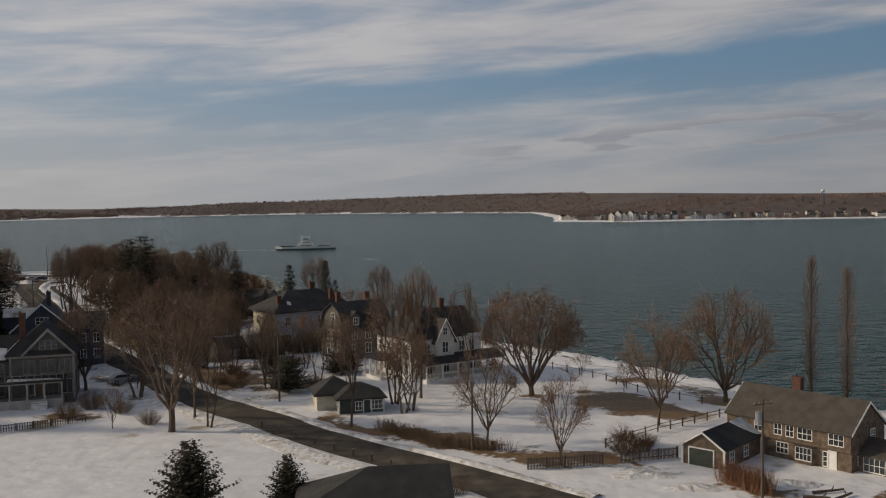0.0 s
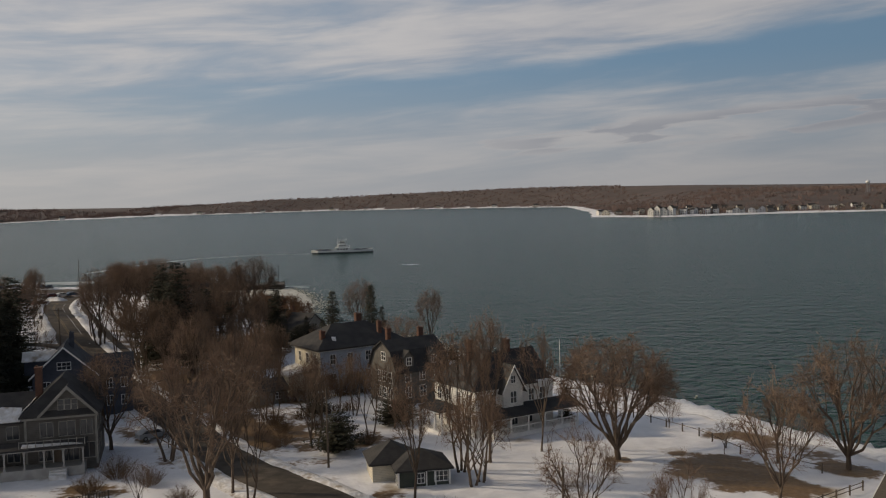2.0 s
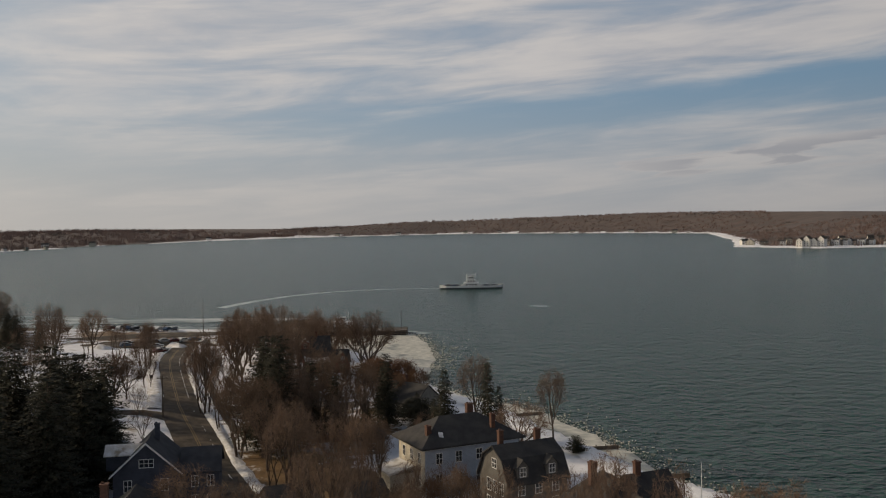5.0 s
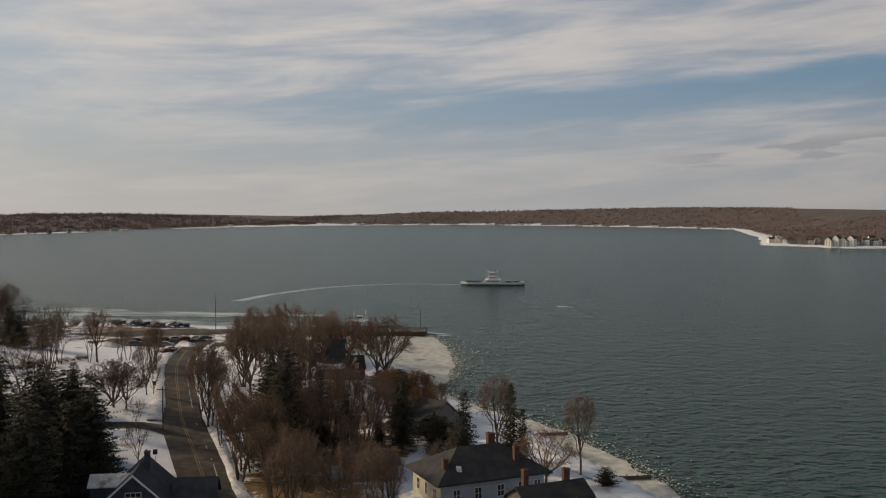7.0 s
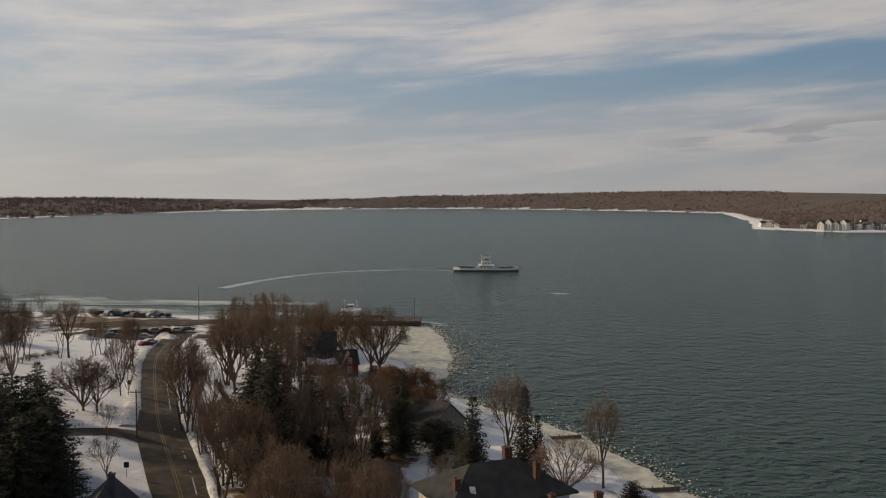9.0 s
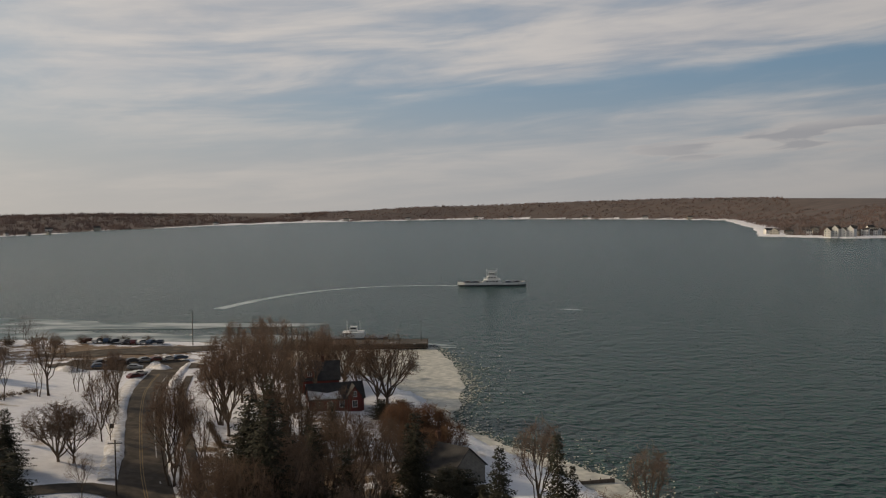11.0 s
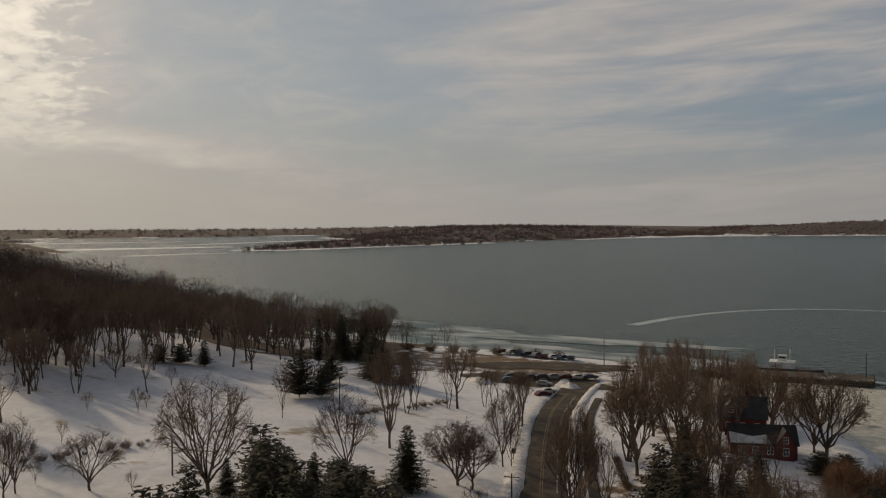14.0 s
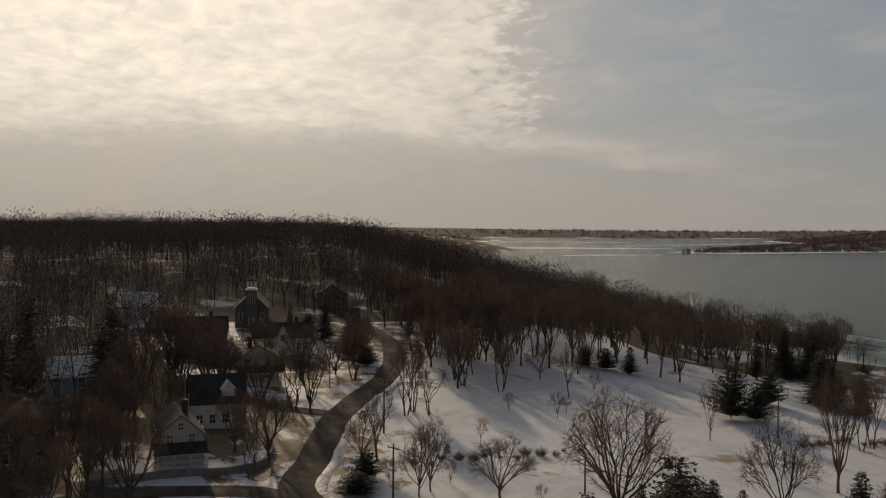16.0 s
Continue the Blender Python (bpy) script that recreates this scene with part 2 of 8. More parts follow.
def ground_material():
    """Snow that thins to brown grass and leaf litter in ragged patches: (x, y, half width, half length, turn, amount)."""
    m = SNOW.copy()
    m.name = "patchy_snow"
    N, L = m.node_tree.nodes, m.node_tree.links
    bsdf = N["Principled BSDF"]
    snow_col = bsdf.inputs["Base Color"].links[0].from_socket
    co = N.new("ShaderNodeTexCoord").outputs["Object"]

    def mth(op, a, b):
        n = N.new("ShaderNodeMath")
        n.operation = op
        for i, v in enumerate((a, b)):
            if isinstance(v, (int, float)):
                n.inputs[i].default_value = v
            else:
                L.new(v, n.inputs[i])
        return n.outputs[0]

    def noise(s, d):
        n = N.new("ShaderNodeTexNoise")
        n.inputs["Scale"].default_value, n.inputs["Detail"].default_value = s, d
        L.new(co, n.inputs["Vector"])
        return n.outputs["Fac"]

    def mix(fac, a, b):
        n = N.new("ShaderNodeMix")
        n.data_type = "RGBA"
        for i, v in ((0, fac), (6, a), (7, b)):
            if isinstance(v, tuple):
                n.inputs[i].default_value = (*v, 1)
            else:
                L.new(v, n.inputs[i])
        return n.outputs[2]

    total = None
    for x, y, rx, ry, turn, much in PATCHES:
        mp = N.new("ShaderNodeMapping")
        mp.vector_type = "TEXTURE"
        mp.inputs["Location"].default_value = (x, y, 0)
        mp.inputs["Rotation"].default_value = (0, 0, radians(turn))
        mp.inputs["Scale"].default_value = (rx, ry, 1000)
        L.new(co, mp.inputs[0])
        ln = N.new("ShaderNodeVectorMath")
        ln.operation = "LENGTH"
        L.new(mp.outputs[0], ln.inputs[0])
        e = mth("MULTIPLY", mth("SUBTRACT", 1.0, ln.outputs["Value"]), much)
        total = e if total is None else mth("MAXIMUM", total, e)
    rough = mth("ADD", mth("MULTIPLY", mth("SUBTRACT", noise(0.22, 6.0), 0.5), 2.4), mth("MULTIPLY", mth("SUBTRACT", noise(1.3, 4.0), 0.5), 0.9))
    rg = N.new("ShaderNodeMapRange")
    rg.interpolation_type = "SMOOTHSTEP"
    rg.inputs["From Min"].default_value, rg.inputs["From Max"].default_value = 0.0, 0.35
    L.new(mth("ADD", total, rough), rg.inputs["Value"])
    lim = N.new("ShaderNodeMapRange")
    lim.inputs["From Min"].default_value, lim.inputs["From Max"].default_value = -0.25, 0.0
    L.new(total, lim.inputs["Value"])
    soil = mix(noise(1.7, 6.0), (0.065, 0.04, 0.018), (0.26, 0.165, 0.078))
    L.new(mix(mth("MULTIPLY", rg.outputs[0], lim.outputs[0]), snow_col, soil), bsdf.inputs["Base Color"])
    return m


PATCHES = [(25, 126, 11, 6.5, -50, 2.0), (44, 82, 8, 5, -50, 1.2), (0, 108, 11, 4, -40, 1.0), (-42, 150, 13, 26, 36, 0.7), (-54, 184, 15, 30, 36, 1.0), (-70, 232, 19, 36, 34, 1.0), (-96, 288, 8, 20, 34, 0.7),
           (12.4, 132.6, 2.2, 2.0, 0, 1.2), (38.5, 127.5, 5, 3, -50, 1.2), (-50, 122, 6, 3, 0, 0.5), (-12, 114, 10, 4, -45, 0.9), (12, 100, 12, 4, -25, 0.7), (31, 141, 11, 3, -50, 0.5), (-22, 143, 9, 5, 30, 0.6), (30, 87, 5, 3, -50, 0.5), (-190, 146, 42, 24, 30, 0.9), (-160, 122, 30, 14, 20, 1.2), (-228, 172, 34, 24, 30, 0.7), (-178, 352, 34, 20, 10, 0.9), (-225, 340, 40, 24, -20, 0.8), (-262, 200, 30, 26, 0, 0.6)]
PATCHY = ground_material()
BANK = material("ploughed_snow", (0.80, 0.80, 0.81), 0.6, other=(0.56, 0.53, 0.49), scale=0.9, detail=8, spots=(0.33, 0.28, 0.22), spot_scale=0.5, spot_at=(0.6, 0.72), bump=0.3, bump_scale=1.5)
LITTER = material("leaf_litter", (0.085, 0.062, 0.045), 0.95, other=(0.14, 0.105, 0.075), scale=1.2, spots=(0.62, 0.62, 0.64), spot_scale=0.06, spot_at=(0.58, 0.66), bump=0.2)
SAND = material("pebbly_sand", (0.30, 0.26, 0.20), 0.9, other=(0.20, 0.17, 0.13), scale=2.0, spots=(0.75, 0.75, 0.77), spot_scale=0.12, spot_at=(0.45, 0.55), bump=0.1)
ASPHALT = material("salted_asphalt", (0.058, 0.050, 0.042), 0.9, other=(0.092, 0.080, 0.066), scale=0.6, detail=8, spots=(0.14, 0.115, 0.09), spot_scale=0.25, bump=0.02, bump_scale=8, spec=0.12)
PAINT_WHITE = material("road_paint_white", (0.45, 0.44, 0.42), 0.7, other=(0.25, 0.24, 0.23), scale=1.5)
PAINT_YELLOW = material("road_paint_yellow", (0.26, 0.175, 0.06), 0.7, other=(0.14, 0.10, 0.05), scale=1.5)
ICE = material("slushy_ice", (0.60, 0.58, 0.50), 0.5, other=(0.36, 0.36, 0.31), scale=0.45, detail=8, spots=(0.13, 0.15, 0.14), spot_scale=0.08, spot_at=(0.55, 0.68), bump=0.2, bump_scale=0.8)
SLUSH = material("thin_slush", (0.50, 0.52, 0.50), 0.4, other=(0.03, 0.07, 0.062), scale=0.09, detail=9, stretch=(0.5, 1.2, 1), spots=(0.03, 0.075, 0.065), spot_scale=0.05, spot_at=(0.46, 0.66))
SHORE_SNOW = material("shore_snow", (0.86, 0.86, 0.87), 0.6, other=(0.74, 0.74, 0.74), scale=1.2, bump=0.15, bump_scale=1.8)
FOAM = material("foam", (0.55, 0.6, 0.6), 0.5, other=(0.16, 0.22, 0.22), scale=0.25, detail=8, stretch=(0.4, 1, 1))
BARK = material("bark", (0.080, 0.058, 0.042), 0.95, other=(0.142, 0.107, 0.079), scale=2.5, stretch=(1, 1, 0.25), own=True)
TWIG = material("twigs", (0.158, 0.103, 0.069), 0.9, other=(0.222, 0.152, 0.105), scale=0.3, own=True)
RED_TWIG = material("reddish_twigs", (0.14, 0.07, 0.04), 0.9, other=(0.19, 0.11, 0.06), scale=0.3, own=True)
NEEDLE = material("needles", (0.028, 0.030, 0.018), 0.9, other=(0.052, 0.048, 0.028), scale=1.0, own=True)
JUNIPER = material("juniper_sprays", (0.030, 0.028, 0.016), 0.9, other=(0.055, 0.048, 0.028), scale=1.0)
WOODS = material("bare_woods", (0.088, 0.066, 0.055), 0.95, other=(0.125, 0.095, 0.08), scale=0.05, island=True)
# the far land's brown is lightened to stand in for haze
HAZED_GROUND = material("hazed_woodland_floor", (0.085, 0.068, 0.062), 0.95, other=(0.115, 0.09, 0.08), scale=0.02)
HAZED_WOODS = material("hazed_far_woods", (0.18, 0.125, 0.108), 0.95, other=(0.215, 0.155, 0.135), scale=0.02, spots=(0.12, 0.105, 0.098), spot_scale=0.008)
HEDGE = material("hedge_twigs", (0.105, 0.066, 0.04), 0.9, other=(0.16, 0.108, 0.065), scale=0.8, own=True)
BROWN_SHINGLE = material("weathered_brown_shingle", (0.095, 0.068, 0.048), 0.9, other=(0.19, 0.145, 0.105), scale=1.6, detail=8, courses=(0.24, 0.012))
PALE_BOARD = material("pale_grey_clapboard", (0.60, 0.60, 0.60), 0.75, other=(0.50, 0.50, 0.50), scale=0.4, courses=(0.2, 0.012))
OLIVE_SHINGLE = material("weathered_grey_shingle", (0.096, 0.089, 0.079), 0.9, other=(0.135, 0.125, 0.112), scale=0.9, spots=(0.08, 0.072, 0.058), spot_scale=0.2, courses=(0.24, 0.012))
DUN_TRIM = material("weathered_trim", (0.30, 0.285, 0.255), 0.7, other=(0.21, 0.20, 0.175), scale=0.8)
PALE_TRIM = material("pale_weathered_trim", (0.42, 0.40, 0.37), 0.7, other=(0.30, 0.285, 0.26), scale=0.8)
GREY_SHINGLE = material("grey_shingle", (0.17, 0.158, 0.137), 0.9, other=(0.23, 0.21, 0.18), scale=0.9, courses=(0.24, 0.012))
WHITE_BOARD = material("white_clapboard", (0.72, 0.71, 0.67), 0.7, other=(0.60, 0.58, 0.54), scale=0.5, courses=(0.2, 0.015))
BLUE_BOARD = material("pale_blue_clapboard", (0.42, 0.47, 0.54), 0.7, other=(0.35, 0.39, 0.46), scale=0.5, courses=(0.2, 0.015))
NAVY_SHINGLE = material("slate_blue_shingle", (0.05, 0.056, 0.074), 0.85, other=(0.073, 0.08, 0.10), scale=0.8, courses=(0.22, 0.012))
GREEN_BOARD = material("dark_green_boards", (0.045, 0.055, 0.045), 0.8, other=(0.07, 0.08, 0.065), scale=0.8, courses=(0.2, 0.012))
RED_BOARD = material("barn_red_clapboard", (0.17, 0.038, 0.03), 0.8, other=(0.12, 0.032, 0.027), scale=0.6, courses=(0.2, 0.012))
CREAM_BOARD = material("cream_clapboard", (0.62, 0.57, 0.45), 0.75, other=(0.45, 0.42, 0.35), scale=0.6, courses=(0.2, 0.012))
ROOF_BROWN = material("brown_roof_shingle", (0.062, 0.054, 0.046), 0.9, other=(0.09, 0.078, 0.066), scale=0.7, spots=(0.09, 0.08, 0.07), spot_scale=0.25, courses=(0.16, 0.01))
ROOF_DARK = material("charcoal_roof_shingle", (0.032, 0.031, 0.032), 0.9, other=(0.052, 0.05, 0.048), scale=0.7, spots=(0.066, 0.062, 0.055), spot_scale=0.2, courses=(0.16, 0.01))
ROOF_OLIVE = material("olive_roof_shingle", (0.066, 0.058, 0.043), 0.9, other=(0.095, 0.084, 0.062), scale=0.7, courses=(0.16, 0.01))
ROOF_NAVY = material("blue_black_roof_shingle", (0.034, 0.036, 0.043), 0.85, other=(0.055, 0.057, 0.064), scale=0.7, courses=(0.16, 0.01))
BRICK = material("chimney_brick", (0.135, 0.066, 0.043), 0.9, other=(0.085, 0.047, 0.035), scale=3.0, courses=(0.15, 0.008))
TRIM = material("white_trim", (0.78, 0.77, 0.74), 0.6, other=(0.68, 0.67, 0.64), scale=1.0)
GLASS = material("window_glass", (0.025, 0.03, 0.036), 0.1, other=(0.045, 0.05, 0.056), scale=0.4, spec=0.6)
WOOD = material("grey_wood", (0.085, 0.066, 0.05), 0.9, other=(0.14, 0.112, 0.085), scale=3.0, stretch=(1, 1, 0.2), own=True)
RUST_WOOD = material("red_brown_boards", (0.16, 0.075, 0.04), 0.9, other=(0.22, 0.11, 0.06), scale=2.0)
METAL = material("galvanised_metal", (0.35, 0.36, 0.37), 0.5, 0.6, other=(0.25, 0.26, 0.27), scale=3.0)
STONE = material("grey_stone", (0.26, 0.25, 0.235), 0.9, other=(0.17, 0.16, 0.15), scale=1.2, bump=0.05, bump_scale=3)
DARK_METAL = material("dark_metal", (0.04, 0.04, 0.045), 0.5, 0.3, scale=2.0)
HULL = material("hull_paint", (0.05, 0.055, 0.06), 0.5, other=(0.075, 0.08, 0.085), scale=0.4)
WHITE_PAINT = material("ship_white", (0.75, 0.76, 0.74), 0.5, other=(0.64, 0.64, 0.61), scale=0.4)
TARRED = material("dark_timber", (0.05, 0.043, 0.036), 0.9, other=(0.085, 0.073, 0.06), scale=1.2, spots=(0.3, 0.29, 0.28), spot_scale=0.15, spot_at=(0.6, 0.72))
DECK = material("grey_deck", (0.25, 0.26, 0.26), 0.8, other=(0.18, 0.19, 0.19), scale=0.6)
ORANGE = material("orange_paint", (0.55, 0.20, 0.05), 0.6, scale=1.0)
CAR_PAINTS = [material("car_paint", c, 0.3, 0.2, other=tuple(v * 0.85 for v in c), scale=0.5, spec=0.5) for c in ((0.03, 0.035, 0.045), (0.25, 0.26, 0.27), (0.10, 0.02, 0.02), (0.6, 0.6, 0.58), (0.03, 0.06, 0.11))]
RUBBER = material("tyre_rubber", (0.02, 0.02, 0.02), 0.8, scale=4.0)


def water_material():
    m = bpy.data.materials.new("sea_water")
    m.use_nodes = True
    N, L = m.node_tree.nodes, m.node_tree.links
    b = N["Principled BSDF"]
    b.inputs["Roughness"].default_value, b.inputs["IOR"].default_value = 0.2, 1.333
    b.inputs["Specular IOR Level"].default_value = 0.31
    co = N.new("ShaderNodeTexCoord")
    heights = []
    for sc, rot, st in (((0.17, 0.23, 1), 34, 2.2), ((0.5, 0.65, 1), -20, 1.2), ((0.03, 0.05, 1), 40, 1.2)):
        mp = N.new("ShaderNodeMapping")
        mp.inputs["Rotation"].default_value, mp.inputs["Scale"].default_value = (0, 0, radians(rot)), sc
        L.new(co.outputs["Object"], mp.inputs[0])
        n = N.new("ShaderNodeTexNoise")
        n.inputs["Scale"].default_value, n.inputs["Detail"].default_value = 1.0, 4.0
        L.new(mp.outputs[0], n.inputs["Vector"])
        s = N.new("ShaderNodeMath")
        s.operation = "MULTIPLY"
        s.inputs[1].default_value = st
        L.new(n.outputs["Fac"], s.inputs[0])
        heights.append(s.outputs[0])
    add = N.new("ShaderNodeMath")
    add.operation = "ADD"
    L.new(heights[0], add.inputs[0])
    L.new(heights[1], add.inputs[1])
    add2 = N.new("ShaderNodeMath")
    add2.operation = "ADD"
    L.new(add.outputs[0], add2.inputs[0])
    L.new(heights[2], add2.inputs[1])
    bp = N.new("ShaderNodeBump")
    bp.inputs["Strength"].default_value, bp.inputs["Distance"].default_value = 1.0, 2.2
    L.new(add2.outputs[0], bp.inputs["Height"])
    L.new(bp.outputs[0], b.inputs["Normal"])
    mp = N.new("ShaderNodeMapping")
    mp.inputs["Scale"].default_value = (0.006, 0.012, 1)
    L.new(co.outputs["Object"], mp.inputs[0])
    n = N.new("ShaderNodeTexNoise")
    n.inputs["Detail"].default_value = 5.0
    L.new(mp.outputs[0], n.inputs["Vector"])
    mx = N.new("ShaderNodeMix")
    mx.data_type = "RGBA"
    L.new(n.outputs["Fac"], mx.inputs[0])
    mx.inputs[6].default_value, mx.inputs[7].default_value = (0.011, 0.042, 0.038, 1), (0.022, 0.063, 0.053, 1)
    L.new(mx.outputs[2], b.inputs["Base Color"])
    return m


WATER = water_material()


# ---- mesh helpers ----
def mesh_object(name, verts, faces, mat, parent=None, label="", smooth=False):
    me = bpy.data.meshes.new(name)
    me.from_pydata(verts, [], faces)
    me.materials.append(mat)
    if smooth:
        me.shade_smooth()
    ob = new(name, me)
    if parent:
        ob.parent = parent
    if label:
        ob["label"] = label
    return ob


class Shape:
    """Vertices and faces put together piece by piece."""

    def __init__(self):
        self.v, self.f = [], []

    def add(self, verts, faces):
        n = len(self.v)
        self.v += [tuple(p) for p in verts]
        self.f += [tuple(i + n for i in f) for f in faces]
        return self

    def box(self, x0, x1, y0, y1, z0, z1, bevel=0.0):
        if bevel:
            b = bevel
            lo = [(x0 + b, y0 + b), (x1 - b, y0 + b), (x1 - b, y1 - b), (x0 + b, y1 - b)]
            hi = [(x0, y0), (x1, y0), (x1, y1), (x0, y1)]
            rings = [(lo, z0), (hi, z0 + b), (hi, z1 - b), (lo, z1)]
            v = [(x, y, z) for r, z in rings for x, y in r]
            f = [(3, 2, 1, 0), (12, 13, 14, 15)]
            for k in range(3):
                f += [(4 * k + i, 4 * k + (i + 1) % 4, 4 * k + 4 + (i + 1) % 4, 4 * k + 4 + i) for i in range(4)]
            return self.add(v, f)
        v = [(x, y, z) for z in (z0, z1) for x, y in ((x0, y0), (x1, y0), (x1, y1), (x0, y1))]
        return self.add(v, [(3, 2, 1, 0), (4, 5, 6, 7), (0, 1, 5, 4), (1, 2, 6, 5), (2, 3, 7, 6), (3, 0, 4, 7)])

    def prism(self, outline, a, b, axis="y"):
        """An outline in two axes, pushed from a to b along the third."""
        n = len(outline)
        put = {"y": lambda p, q: (p[0], q, p[1]), "x": lambda p, q: (q, p[0], p[1]), "z": lambda p, q: (p[0], p[1], q)}[axis]
        v = [put(p, a) for p in outline] + [put(p, b) for p in outline]
        f = [tuple(range(n)), tuple(range(2 * n - 1, n - 1, -1))] + [(i, (i + 1) % n, n + (i + 1) % n, n + i)[::-1] for i in range(n)]
        return self.add(v, f)

    def tube(self, p, q, r0, r1, n=6, caps=True):
        p, q = Vector(p), Vector(q)
        d = (q - p).normalized()
        s = d.orthogonal().normalized()
        t = d.cross(s)
        ring = [(math.cos(2 * math.pi * i / n), math.sin(2 * math.pi * i / n)) for i in range(n)]
        v = [p + (s * c + t * e) * r0 for c, e in ring] + [q + (s * c + t * e) * r1 for c, e in ring]
        f = [(i, (i + 1) % n, n + (i + 1) % n, n + i) for i in range(n)]
        if caps:
            f += [tuple(range(n - 1, -1, -1)), tuple(range(n, 2 * n))]
        return self.add(v, f)

    def spike(self, p, q, r):
        """A thin pointed twig."""
        d = (q - p).normalized()
        s = d.orthogonal() * r
        t = d.cross(s)
        return self.add([p + s, p - s * 0.5 + t * 0.87, p - s * 0.5 - t * 0.87, q], [(0, 1, 3), (1, 2, 3), (2, 0, 3)])

    def slab(self, corners, thick):
        """A plate over corners (anticlockwise from above), its underside straight below."""
        n = len(corners)
        v = [tuple(c) for c in corners] + [(c[0], c[1], c[2] - thick) for c in corners]
        f = [tuple(range(n)), tuple(range(2 * n - 1, n - 1, -1))] + [(i, n + i, n + (i + 1) % n, (i + 1) % n) for i in range(n)]
        return self.add(v, f)

    def put(self, name, mat, parent=None, label="", smooth=False):
        return mesh_object(name, self.v, self.f, mat, parent, label, smooth)


def pieces(shape):
    """The loose pieces of a shape, each a shape of its own."""
    root = list(range(len(shape.v)))

    def find(i):
        while root[i] != i:
            root[i] = root[root[i]]
            i = root[i]
        return i

    for f in shape.f:
        for i in f[1:]:
            root[find(i)] = find(f[0])
    found = {}
    for f in shape.f:
        found.setdefault(find(f[0]), []).append(f)
    for fs in found.values():
        ids = sorted({i for f in fs for i in f})
        at = {i: k for k, i in enumerate(ids)}
        yield Shape().add([shape.v[i] for i in ids], [tuple(at[i] for i in f) for f in fs])


def part(name, shape, mat, parent, label=""):
    if name == "roof":
        loose = list(pieces(shape))
        if len(loose) > 1:
            return [s.put("roof_slope", mat, parent, label) for s in loose][0]
    return shape.put(name, mat, parent, label)


def thing(name, m, label, category, group="", kind=""):
    ob = new(name)
    ob.empty_display_size = 0.5
    ob.matrix_world = m
    return tagged(ob, label, category, group, kind)


# ---- the land ----
COAST = [(-874, 570), (-651, 480), (-513, 432), (-420, 404), (-350, 388), (-300, 384), (-262, 388), (-232, 391), (-205, 392), (-177, 392),
         (-148, 392), (-132, 378), (-110, 356), (-83, 337), (-70, 317), (-59, 290), (-51, 278), (-42, 266), (-27, 248), (-15, 227),
         (-5, 212), (5, 194), (13, 188), (19, 181), (28, 172), (35, 159), (41, 149), (45, 143), (59, 124), (77, 106),
         (100, 83), (130, 47), (180, -20), (260, -160), (300, -900), (-2600, -900), (-2600, 700), (-1800, 900), (-1560, 1060), (-1435, 860), (-1100, 715)]
BAY = [(-1302, 1182), (-1246, 1454), (-1235, 1789), (-1300, 2200), (-1250, 2700), (-1080, 3200), (-630, 3560), (-289, 3430), (84, 3133), (268, 2840),
       (232, 2000), (178, 1510), (281, 1405), (458, 1460), (713, 1440), (1500, 1400), (3400, 1300), (3400, 4300), (-2300, 4300), (-2300, 2450), (-1750, 2050), (-1480, 1420)]
WEST = [(-3700, 900), (-2230, 1060), (-2270, 1320), (-2390, 1520), (-2750, 1620), (-3150, 1600), (-2800, 2300), (-2700, 2900), (-2300, 3150), (-2150, 3900), (-2900, 4000), (-3500, 3300), (-4400, 2200), (-4400, 900)]


def inland(X, Y, ring):
    """Distance from a shoreline, positive on the land inside the ring."""
    best, inside = np.full(X.shape, 1e9), np.zeros(X.shape, bool)
    for (ax, ay), (bx, by) in zip(ring, ring[1:] + ring[:1]):
        dx, dy = bx - ax, by - ay
        t = np.clip(((X - ax) * dx + (Y - ay) * dy) / (dx * dx + dy * dy), 0, 1)
        best = np.minimum(best, np.hypot(X - ax - t * dx, Y - ay - t * dy))
        if ay != by:
            inside ^= ((ay > Y) != (by > Y)) & (X < ax + (Y - ay) / (by - ay) * dx)
    return np.where(inside, best, -best)


def ease(t):
    t = np.clip(t, 0, 1)
    return t * t * (3 - 2 * t)


def plateau(X, Y):
    w = np.maximum(0.0, -(X + 70))
    rise = 0.085 * w + 0.036 * np.clip(255 - Y, -60, 130) * ease(w / 60) + 6.5 * ease((w - 225) / 100)
    rise = rise * (1 - 0.7 * ease((Y - 262) / 70) * ease((X + 330) / 120))
    west = ease((w - 190) / 120)
    return np.minimum(np.minimum(3.0 + rise, 31.0 + 4.5 * west), 3.0 + (0.13 + 0.10 * west) * np.maximum(inland(X, Y, COAST), 0))


